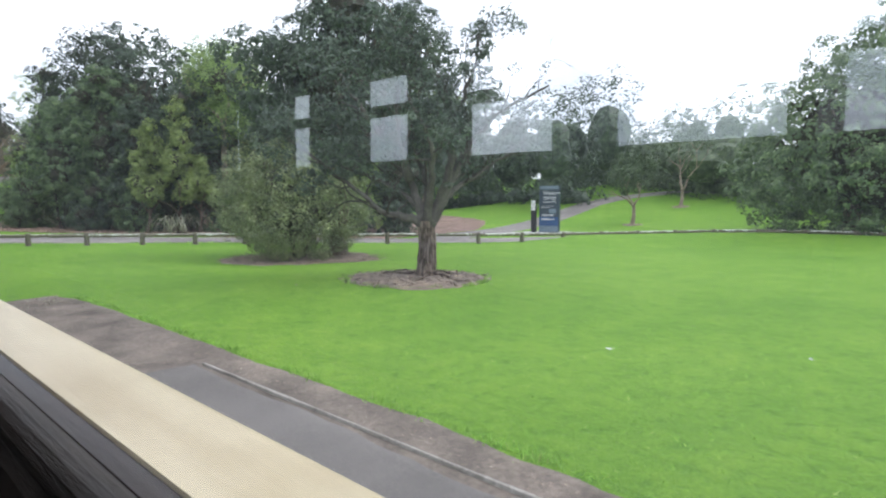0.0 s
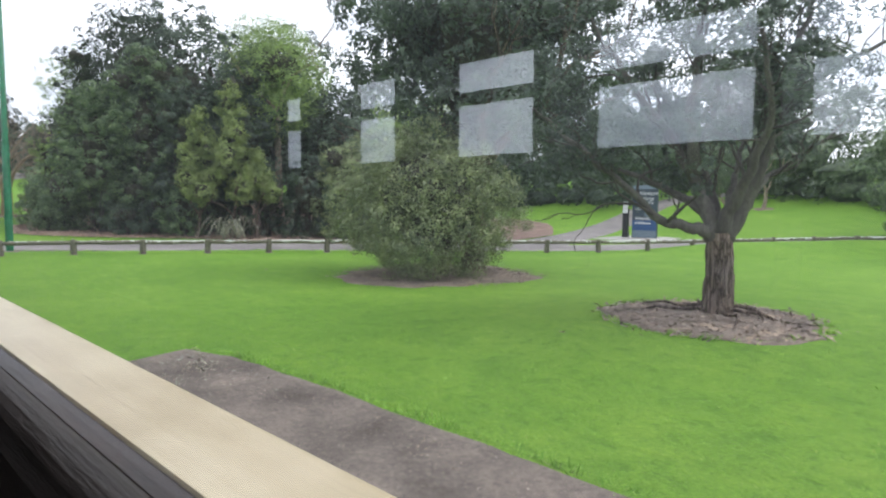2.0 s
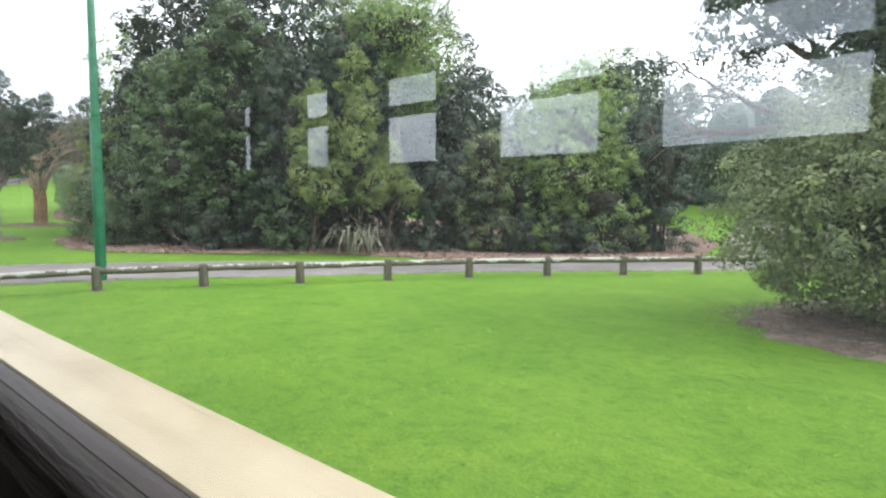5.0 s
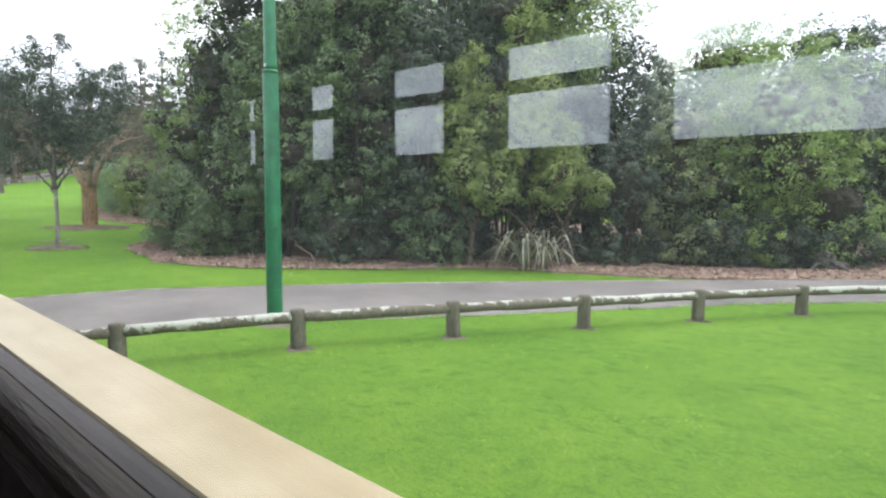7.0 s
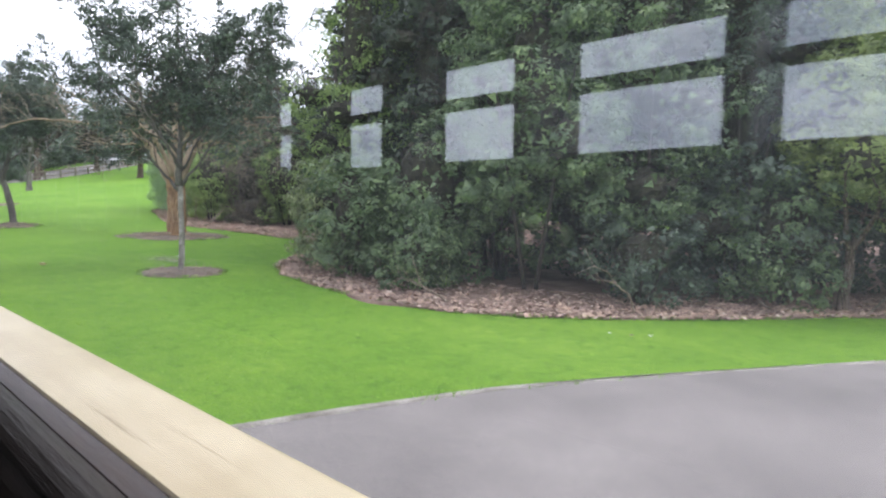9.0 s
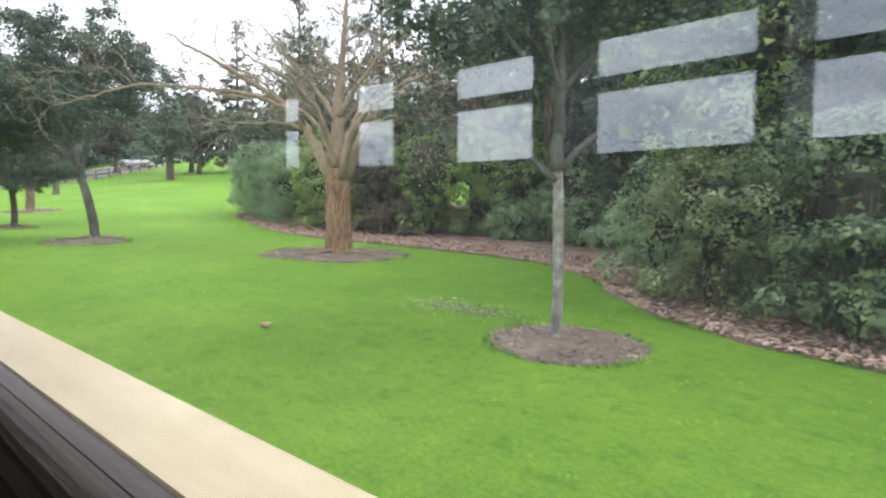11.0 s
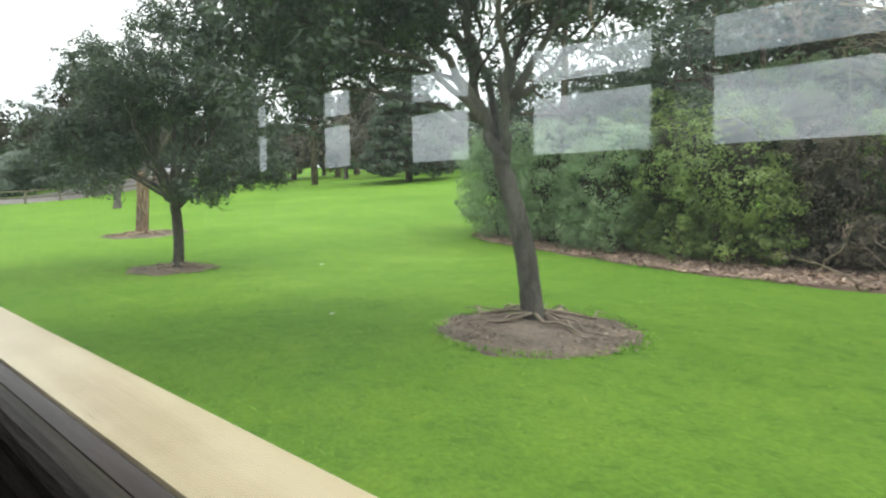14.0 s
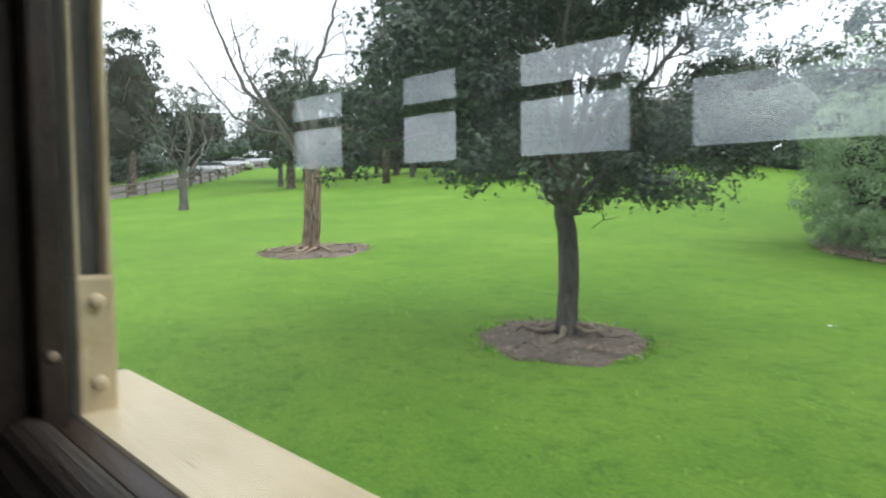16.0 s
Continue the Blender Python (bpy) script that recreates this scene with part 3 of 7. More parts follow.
def mulch_ring(x, y, r, label, grey=True, seed=1, sx=1.0, chip=0.018, dense=1500, soil=None):
    """A round mulched patch under a tree, slightly domed and ragged, with chips on it."""
    rng = np.random.default_rng(seed)
    n, v, f = 56, [], []
    th = np.arange(n) * 2 * np.pi / n
    rag = 1 + sum(rng.normal(0, 0.085 / k ** 0.6) * np.sin(k * th + rng.uniform(0, 6.28)) for k in (2, 3, 4, 5, 7, 9, 12, 16))
    rads = (0.001, 0.3, 0.6, 0.85, 0.95, 1.0)
    for k, q in enumerate(rads):
        for i in range(n):
            a = 2 * math.pi * i / n
            px, py = x + math.cos(a) * q * r * rag[i] * sx, y + math.sin(a) * q * r * rag[i]
            z = gz(px, py) + (0.022 * (1 - q * q) + 0.010 if k < len(rads) - 1 else -0.03)
            v.append((px, py, z))
    for k in range(len(rads) - 1):
        for i in range(n):
            j = (i + 1) % n
            f.append((k * n + i, k * n + j, (k + 1) * n + j, (k + 1) * n + i))
    name = "tree_mulch"
    tagged(new(name, mesh(name, v, f, soil or (M_MULCH_GREY if grey else M_MULCH), True)), label, "mulch", kind="structure")
    m = int(dense * r * r)
    a, q = rng.uniform(0, 2 * np.pi, m), np.sqrt(rng.uniform(0, 1, m)) * r * (1.0 + 0.07 * rng.normal(0, 1, m))
    c = chips("wood_chips", x + np.cos(a) * q * sx, y + np.sin(a) * q, 0.018, chip * 1.1, M_CHIP_GREY if grey else M_CHIP, seed + 9)
    tagged(c, "scattered grey wood chips round the trunk", "wood chips", kind="stuff")


# ---- trees ----
def leaf_tris(c, nrm, size, rng, slim=0.5, way=None):
    """Wedge-shaped leaves at c, facing roughly nrm; way: how their tuft faces."""
    n = len(c)
    nrm = nrm / (np.linalg.norm(nrm, axis=1)[:, None] + 1e-9)
    ref = rng.normal(0, 1, (n, 3))
    a = np.cross(nrm, ref)
    a /= np.linalg.norm(a, axis=1)[:, None] + 1e-9
    b = np.cross(nrm, a)
    s = (size * rng.uniform(0.6, 1.35, n))[:, None]
    if way is None:
        way = nrm
    return np.stack([c - a * s, c + a * s * 0.75 - b * s * slim * 1.1, c + a * s * 0.75 + b * s * slim * 1.1, way / (np.linalg.norm(way, axis=1)[:, None] + 1e-9) + nrm * 0.45], 1)


def foliage(rng, blobs, clumps, per, size, spread=0.16, inner=0.25, slim=0.5, up=0.35, hollow=0.64):
    """Leaves in rounded clumps over the skins of some ellipsoids (x, y, z, rx, ry, rz)."""
    out, B = [], np.array(blobs, float)
    area = B[:, 3] * B[:, 4] + B[:, 3] * B[:, 5] + B[:, 4] * B[:, 5]
    share = np.maximum(1, (clumps * area / area.sum()).astype(int))
    puff = spread * 1.7
    for b, n in zip(B, share):
        n = max(2, int(n * 0.42))
        d = rng.normal(0, 1, (n, 3))
        d /= np.linalg.norm(d, axis=1)[:, None]
        r = rng.uniform(hollow, 1.08, n) * (1 + 0.13 * np.sin(d[:, 0] * 5 + b[0] * 3) * np.cos(d[:, 2] * 4 + b[1]))
        c = b[:3] + d * r[:, None] * b[3:6]
        keep = np.ones(n, bool)
        for o in B:
            if o is not b:
                keep &= (((c - o[:3]) / (o[3:6] * 0.72)) ** 2).sum(1) > 1
        c, d = c[keep], d[keep]
        m = len(c)
        k = rng.integers(max(2, int(per * 3.4)), int(per * 7.6), m)
        idx = np.repeat(np.arange(m), k)
        e = rng.normal(0, 1, (len(idx), 3)) + d[idx] * 0.9 + np.array([0, 0, up])
        e /= np.linalg.norm(e, axis=1)[:, None]
        grow = (rng.uniform(0.6, 1.4, m))[idx]
        off = e * (puff * grow * rng.uniform(0.66, 1.08, len(idx)))[:, None] * np.array([1, 1, 0.8])
        nrm = e + np.array([0, 0, up * 1.3]) + rng.normal(0, 0.22, (len(idx), 3))
        out.append(leaf_tris(c[idx] + off, nrm, size * 0.66, rng, slim, e + d[idx] * 0.45 + np.array([0, 0, 0.25])))
        q = int(len(idx) * inner * 0.5)
        if q > 0:
            e = rng.normal(0, 1, (q, 3))
            e /= np.linalg.norm(e, axis=1)[:, None]
            cc = b[:3] + e * rng.uniform(0.6, 0.92, q)[:, None] * b[3:6]
            out.append(leaf_tris(cc, e + rng.normal(0, 0.5, (q, 3)), size * 1.1, rng, 0.6))
    return np.concatenate(out)


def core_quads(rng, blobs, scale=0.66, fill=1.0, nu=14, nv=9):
    """Inner bodies of a crown's main masses: ragged lumps with loose leaves round them, mostly coloured dark to paint
    the shade inside.
    """
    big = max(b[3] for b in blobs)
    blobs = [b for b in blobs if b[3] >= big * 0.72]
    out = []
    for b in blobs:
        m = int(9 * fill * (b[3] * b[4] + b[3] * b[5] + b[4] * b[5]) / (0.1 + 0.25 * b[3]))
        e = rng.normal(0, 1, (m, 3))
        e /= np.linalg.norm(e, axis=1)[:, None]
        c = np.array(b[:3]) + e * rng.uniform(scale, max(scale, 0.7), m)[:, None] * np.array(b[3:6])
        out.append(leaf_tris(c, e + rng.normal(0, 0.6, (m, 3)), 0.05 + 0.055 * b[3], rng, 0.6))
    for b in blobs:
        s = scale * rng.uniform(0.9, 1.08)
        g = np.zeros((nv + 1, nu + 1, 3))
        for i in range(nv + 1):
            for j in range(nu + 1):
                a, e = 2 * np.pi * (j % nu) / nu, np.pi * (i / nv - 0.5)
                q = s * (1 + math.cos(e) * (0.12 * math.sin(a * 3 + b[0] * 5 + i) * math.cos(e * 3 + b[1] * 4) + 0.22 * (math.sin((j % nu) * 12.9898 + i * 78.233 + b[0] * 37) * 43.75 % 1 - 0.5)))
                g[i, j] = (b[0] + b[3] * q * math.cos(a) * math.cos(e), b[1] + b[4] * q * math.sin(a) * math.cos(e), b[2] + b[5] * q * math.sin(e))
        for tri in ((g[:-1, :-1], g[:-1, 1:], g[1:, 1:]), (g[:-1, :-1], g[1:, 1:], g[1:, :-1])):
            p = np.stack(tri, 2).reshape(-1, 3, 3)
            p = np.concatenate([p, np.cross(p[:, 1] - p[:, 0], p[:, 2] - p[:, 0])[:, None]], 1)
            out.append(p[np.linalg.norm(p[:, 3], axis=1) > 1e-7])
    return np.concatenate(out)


def limbs(rng, v, f, start, d, length, radius, depth, spread=0.6, lift=0.1, kids=(2, 3), sides=7, shrink=0.68, crook=0.16, min_r=0.006, fine=None):
    """One limb and, from it, its own branches; returns the ends."""
    n = 5 if depth > 1 else 4
    if fine and depth <= fine[2]:
        v, f = fine[0], fine[1]
    path, radii, p = [Vector(start)], [radius], Vector(start)
    d = Vector(d).normalized()
    for i in range(n):
        d = (d + Vector([rng.normal(0, crook) for _ in range(3)]) + Vector((0, 0, lift * 0.35))).normalized()
        p = p + d * length / n
        path.append(p.copy())
        radii.append(max(min_r, radius * (1 - 0.42 * (i + 1) / n)))
    tube(v, f, path, radii, max(3, sides), cap=depth == 0)
    ends = [p.copy()]
    if depth > 0:
        m = int(rng.integers(kids[0], kids[1] + 1))
        for j in range(m):
            at = path[-1] if j < 2 else path[int(rng.integers(2, len(path)))]
            side = Vector([rng.normal(0, 1) for _ in range(3)])
            side = (side - d * side.dot(d)).normalized()
            nd = (d + side * spread * rng.uniform(0.6, 1.3) + Vector((0, 0, lift))).normalized()
            ends += limbs(rng, v, f, at, nd, length * shrink * rng.uniform(0.8, 1.15), radii[-1] * (0.95 if j == 0 else 0.72), depth - 1, spread, lift, kids, max(3, sides - 1), shrink, crook, min_r, fine)
    return ends


def trunk_mesh(rng, height, r0, r1, lean=(0, 0), fork=None, flare=1.35, sides=14, forks=3, fork_len=1.6, depth=2, spread=0.55, bark=None, name="trunk", kids=(2, 3), flute=0.08, twist=0.0):
    v, f, n = [], [], 10
    path, radii = [], []
    for i in range(n + 1):
        t = i / n
        path.append((lean[0] * t ** 1.25 + 0.03 * math.sin(t * 5 + r0 * 40), lean[1] * t ** 1.25 + 0.03 * math.cos(t * 4 + r0 * 30), -0.12 + (height + 0.12) * t))
        radii.append((r0 + (r1 - r0) * t) * (1 + (flare - 1) * math.exp(-t * 9)))
    tube(v, f, path, radii, sides, wob=flute, rng=rng)
    ends = []
    top = Vector(path[-1])
    for k in range(forks):
        a = 2 * math.pi * (k + rng.uniform(-0.2, 0.2)) / forks + twist
        d = Vector((math.cos(a) * spread, math.sin(a) * spread, 0.75 + rng.uniform(-0.1, 0.25)))
        ends += limbs(rng, v, f, top - Vector((0, 0, 0.05)), d, fork_len * rng.uniform(0.85, 1.15), r1 * 0.72, depth, kids=kids)
    return mesh(name, v, f, bark or M_BARK, True), ends


def tree(name, label, x, y, h, mat, blobs, clumps, per, size, trunk=(1.5, 0.15, 0.1), lean=(0, 0), seed=1, bark=None, category="tree", group="", forks=3, spread=0.16, inner=0.25, slim=0.5, fork_len=None, flare=1.35, extra=None, twist=0.0, hollow=0.66, depth=2, core=0.5):
    rng = np.random.default_rng(seed)
    t = empty(name, x, y, gz(x, y))
    tagged(t, label, category, group)
    me, ends = trunk_mesh(rng, trunk[0], trunk[1], trunk[2], lean, forks=forks, bark=bark, fork_len=fork_len or h * 0.22, flare=flare, twist=twist, depth=depth)
    part("trunk", me, t)
    q = foliage(rng, blobs, clumps, per, size, spread, inner, slim, hollow=hollow)
    if extra:
        q = np.concatenate([q, foliage(rng, extra, clumps // 6, per, size, spread, 0.0, slim)])
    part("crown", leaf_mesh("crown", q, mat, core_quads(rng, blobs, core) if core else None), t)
    return t


def smooth_path(pts, rng, per=5, shake=0.012):
    """A flowing line through the points, a little uneven."""
    p = [Vector(q) for q in pts]
    p = [p[0] * 2 - p[1]] + p + [p[-1] * 2 - p[-2]]
    out = []
    for i in range(1, len(p) - 2):
        a, b, c, d = p[i - 1:i + 3]
        for k in range(per):
            t = k / per
            out.append(0.5 * (2 * b + (c - a) * t + (2 * a - 5 * b + 4 * c - d) * t * t + (3 * b - a - 3 * c + d) * t ** 3) + Vector([rng.normal(0, shake) for _ in range(3)]))
    return out + [p[-2]]


def sprays(rng, ends, per, puff, size, slim=0.5, up=0.35, flat=0.7):
    """Tufts of leaves round the ends of the twigs."""
    c = np.array([tuple(e) for e in ends])
    k = rng.integers(int(per * 0.75), int(per * 2.2) + 1, len(c))
    idx = np.repeat(np.arange(len(c)), k)
    e = rng.normal(0, 1, (len(idx), 3)) + np.array([0, 0, up])
    e /= np.linalg.norm(e, axis=1)[:, None]
    grow = rng.uniform(0.55, 1.45, len(c))[idx]
    off = e * (puff * grow * rng.uniform(0.45, 1.05, len(idx)))[:, None] * np.array([1, 1, flat])
    out = c[idx] - c.mean(0)
    out /= np.linalg.norm(out, axis=1)[:, None] + 1e-9
    return leaf_tris(c[idx] + off, e + np.array([0, 0, up]) + rng.normal(0, 0.3, (len(idx), 3)), size * 0.8, rng, slim, e + out * 0.5 + np.array([0, 0, 0.25]))


def branch_tree(name, label, x, y, stem, stem_r, boughs, bark, seed, leaf=None, per=26, puff=0.2, size=0.05, subs=8, sub_len=0.8, depth=2, spread=0.7, lift=0.1, limb_bark=None, twig=None, thin=None, flute=0.07, flare=1.5, rz=43.0, crook=0.2, kids=(2, 3), first=0.3, up=0.35, floor=-0.1):
    """A tree grown along given boughs (across, away, up): stem, limbs with their twigs, and leaf sprays at the twig ends."""
    rng = np.random.default_rng(seed)
    t = empty(name, x, y, gz(x, y), rz)
    tagged(t, label, "tree")
    path = smooth_path([(stem[0][0], stem[0][1], -0.15)] + list(stem), rng, 5, 0.006)
    n = len(path)
    v, f = [], []
    tube(v, f, path, [(stem_r[0] + (stem_r[1] - stem_r[0]) * i / (n - 1)) * (1 + (flare - 1) * math.exp(-9 * i / n)) for i in range(n)], 18, wob=flute, rng=rng)
    part("trunk", mesh("trunk", v, f, bark, True), t)
    ends = []
    for pts, r0, r1 in boughs:
        bv, bf, tv, tf = [], [], [], []
        p = smooth_path(pts, rng, 5, 0.016)
        n = len(p)
        rad = [(r0 + (r1 - r0) * (i / (n - 1)) ** 0.8) * (1 + 0.35 * math.exp(-7 * i / n)) for i in range(n)]
        tube(bv, bf, p, rad, 10, wob=0.05, rng=rng)
        ends.append(p[-1])
        for k in range(subs):
            s = first + (1 - first) * (k + rng.uniform(0, 1)) / subs
            i = min(n - 2, int(s * (n - 1)))
            d = (p[i + 1] - p[i]).normalized()
            side = Vector([rng.normal(0, 1) for _ in range(3)])
            side = (side - d * side.dot(d)).normalized()
            q = d * 0.6 + side * spread + Vector((0, 0, lift * 2))
            q.z = max(q.z, floor)
            q.normalize()
            ends += limbs(rng, tv, tf, p[i], q, sub_len * rng.uniform(0.6, 1.2) * (1.15 - 0.4 * s), max(0.008, rad[i] * 0.42), depth, spread, lift, kids, 5, 0.7, crook, 0.0045)
        limb = part("limb", mesh("limb", bv, bf, limb_bark or bark, True), t)
        tagged(part("twigs", mesh("twigs", tv, tf, twig or limb_bark or bark, True), limb, "fine crooked twigs"), kind="stuff")
    if leaf is not None:
        if thin:
            ends = [e for e in ends if rng.uniform() < thin(e)]
        part("crown", leaf_mesh("crown", sprays(rng, ends, per, puff, size, up=up), leaf), t)
    return t


def shrub(name, label, x, y, r, h, mat, clumps, per, size, seed, category="shrub", group="", skirt=0.15, lumps=6, squash=1.0, spread=0.13, inner=0.22, slim=0.5, rot=0.0, stems=True, core=0.66, low=True):
    """A leafy shrub: several overlapping domes down to the ground on short stems."""
    rng = np.random.default_rng(seed)
    t = empty(name, x, y, gz(x, y), rot)
    tagged(t, label, category, group)
    tall = h > 3.9
    if tall:
        blobs = [(0, 0, h * 0.55, r * 0.56, r * 0.56 * squash, h * 0.42)]
        lumps = int(2.9 * h * max(1.0, r / 1.4))
    else:
        blobs = [(0, 0, h * 0.53 + skirt * 0.4, r * 0.72, r * 0.72 * squash, h * 0.44 - skirt * 0.4)]
    for k in range(lumps):
        a = 2.4 * k + rng.uniform(-0.5, 0.5)
        if tall:
            zz = skirt + 0.25 + (h - skirt - 0.55) * (k + rng.uniform(0, 1)) / lumps
            q = rng.uniform(0.42, 0.76) * r * math.sqrt(max(0.12, 1 - ((zz / h - 0.42) / 0.62) ** 2))
            s = rng.uniform(0.26, 0.46) * r
            blobs.append((math.cos(a) * q, math.sin(a) * q * squash, zz, s, s, s * rng.uniform(0.6, 0.85)))
        else:
            q = rng.uniform(0.38, 0.66) * r
            zz = skirt + rng.uniform(0.26, 0.8) * (h - skirt)
            s = rng.uniform(0.32, 0.5) * r
            blobs.append((math.cos(a) * q, math.sin(a) * q * squash, zz, s, s, min(zz - skirt * 0.7, s * rng.uniform(0.65, 1.0))))
    for k in range(max(5, int(r * 5)) if low else 0):
        a = 2 * math.pi * (k + rng.uniform(-0.3, 0.3)) / max(5, int(r * 5))
        s = rng.uniform(0.26, 0.36) * r
        hz = min(s, h * 0.3) * rng.uniform(0.75, 1.0)
        blobs.append((math.cos(a) * (r - s) * 0.78, math.sin(a) * (r - s) * 0.78 * squash, hz + 0.04, s, s, hz))
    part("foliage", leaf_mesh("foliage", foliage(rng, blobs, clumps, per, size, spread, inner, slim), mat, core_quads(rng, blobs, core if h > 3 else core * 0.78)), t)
    if stems:
        v, f = [], []
        for k in range(5):
            a = rng.uniform(0, 6.28)
            tube(v, f, [(math.cos(a) * 0.08, math.sin(a) * 0.08, -0.08), (math.cos(a) * r * 0.2, math.sin(a) * r * 0.2, h * 0.25), (math.cos(a) * r * 0.42, math.sin(a) * r * 0.42, h * 0.6)], [0.04, 0.03, 0.012], 6)
        part("stem", mesh("stem", v, f, M_TWIG_DARK, True), t)
    return t


# ---- first lawn: two trees, the rail, the sign ----
mulch_ring(-7.95, 7.75, 1.32, "round grey-brown mulch patch under a gnarled tree", seed=21, chip=0.026)
branch_tree("gnarled_tree", "gnarled dark evergreen tree with open twisting branches, in a mulch ring", -7.95, 8.0, [(0, 0, 0), (0.02, 0, 0.5), (0.0, 0, 1.05)], (0.21, 0.155), [
    ([(-0.05, 0, 0.98), (-0.35, 0, 1.12), (-0.8, -0.1, 1.2), (-1.2, -0.2, 1.55), (-1.9, -0.3, 2.1), (-2.5, -0.3, 2.6)], 0.085, 0.02),
    ([(-0.05, 0, 1.0), (-0.2, 0.1, 1.5), (-0.6, 0.2, 2.3), (-1.2, 0.3, 3.1), (-1.7, 0.3, 3.9)], 0.1, 0.02),
    ([(0.05, 0, 0.98), (0.3, 0, 1.42), (0.5, 0.1, 1.9), (0.85, 0.2, 2.5), (1.4, 0.2, 3.1), (2.3, 0.2, 3.6)], 0.11, 0.02),
    ([(0.2, 0, 1.3), (0.42, -0.2, 2.0), (0.5, -0.3, 2.8), (0.8, -0.3, 3.6), (1.0, -0.2, 4.5)], 0.085, 0.02),
    ([(0, 0, 1.0), (0, 0.4, 1.7), (-0.3, 1.0, 2.6), (-0.4, 1.5, 3.6)], 0.09, 0.02),
    ([(0, 0, 1.0), (0.1, -0.4, 1.7), (0.1, -0.9, 2.4), (-0.3, -1.4, 3.2)], 0.085, 0.02),
    ([(-0.3, 0.1, 1.8), (-0.5, -0.2, 2.5), (-0.5, -0.4, 3.4), (-0.4, -0.4, 4.3)], 0.075, 0.02),
    ([(0.3, 0, 1.45), (0.7, 0.2, 1.75), (1.2, 0.3, 2.1), (1.9, 0.3, 2.6)], 0.06, 0.015),
    ([(-0.1, 0.1, 1.3), (-0.7, 0.5, 1.7), (-1.4, 0.8, 2.0), (-2.1, 0.9, 2.3)], 0.06, 0.015),
    ([(0.1, 0.1, 1.2), (0.5, 0.7, 1.8), (0.9, 1.2, 2.4), (1.3, 1.6, 3.2)], 0.06, 0.015)],
    M_BARK, 31, M_LEAF_DARK, per=34, puff=0.19, size=0.045, subs=11, sub_len=0.72, limb_bark=M_BARK_GREY, twig=M_TWIG_DARK, thin=lambda e: 0.0 if e.z < 1.4 else 0.9 - 0.25 * max(0.0, e.x + 0.3), flare=1.45, crook=0.22, first=0.3, floor=0.12, lift=0.14)
mulch_ring(-14.4, 9.6, 2.2, "dark mulch ring under a dense olive bush", seed=22)
tree("tall_evergreen_tree", "tall dark evergreen tree rising behind an olive bush", -14.5, 10.9, 8.0, M_LEAF_DARK,
     [(0, 0, 5.4, 1.9, 1.9, 1.7), (1.4, 1.1, 6.0, 1.5, 1.5, 1.2), (-1.3, -0.3, 5.7, 1.4, 1.4, 1.2), (0.2, 0.2, 7.0, 1.6, 1.6, 1.1), (0.2, 0.0, 3.7, 1.5, 1.5, 1.0), (-0.4, 1.6, 5.6, 1.4, 1.4, 1.2), (-1.0, -2.0, 5.0, 1.1, 1.1, 0.7), (-0.4, -1.6, 4.1, 1.0, 1.0, 0.6),
      (1.9, 1.6, 4.6, 1.1, 1.1, 0.7), (0.6, -0.9, 5.9, 1.1, 1.1, 0.8), (-1.9, -1.2, 4.3, 0.8, 0.8, 0.5), (1.2, 0.5, 4.0, 1.0, 1.0, 0.6), (-0.6, -2.6, 5.8, 0.8, 0.8, 0.5), (0.9, 0.7, 3.2, 0.7, 0.7, 0.5)],
     1900, 14, 0.075, (2.3, 0.26, 0.2), (0.1, 0.1), 32, M_BARK, forks=5, spread=0.17, fork_len=2.0, depth=3, core=0.55)
def olive_bush(x, y):
    """A dense bush, widest at half height and drawn in at the foot, with upright plumes on one side."""
    rng = np.random.default_rng(33)
    t = empty("olive_bush", x, y, gz(x, y), 43)
    tagged(t, "dense rounded olive-green bush on a mulch ring", "bush")
    blobs = [(-0.1, 0, 1.6, 1.5, 1.5, 1.4)]
    for ring, (rad, z, size, n) in enumerate(((1.0, 0.62, 0.72, 9), (1.5, 1.2, 0.72, 12), (1.5, 1.85, 0.62, 12), (1.05, 2.4, 0.58, 8), (0.45, 2.75, 0.5, 4))):
        for k in range(n):
            a, q = 2 * math.pi * (k + 0.5 * ring + rng.uniform(-0.3, 0.3)) / n, size * rng.uniform(0.7, 1.1)
            blobs.append((-0.15 + math.cos(a) * rad, math.sin(a) * rad, z + rng.uniform(-0.15, 0.15), q, q, q * rng.uniform(0.7, 1.05)))
    blobs += [(-1.5, -0.4, 2.3, 0.42, 0.42, 0.75), (-1.0, -0.7, 2.6, 0.36, 0.36, 0.65), (-0.3, -0.6, 2.9, 0.34, 0.34, 0.55), (-1.9, 0.0, 1.7, 0.45, 0.45, 0.6)]
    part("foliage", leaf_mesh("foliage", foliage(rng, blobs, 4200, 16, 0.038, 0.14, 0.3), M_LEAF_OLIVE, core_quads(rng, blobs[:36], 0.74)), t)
    v, f = [], []
    for k in range(6):
        a = rng.uniform(0, 6.28)
        tube(v, f, [(math.cos(a) * 0.1, math.sin(a) * 0.1, -0.08), (math.cos(a) * 0.3, math.sin(a) * 0.3, 0.6), (math.cos(a) * 0.8, math.sin(a) * 0.8, 1.6)], [0.05, 0.035, 0.012], 6)
    part("stem", mesh("stem", v, f, M_TWIG_DARK, True), t)


olive_bush(-14.5, 9.5)


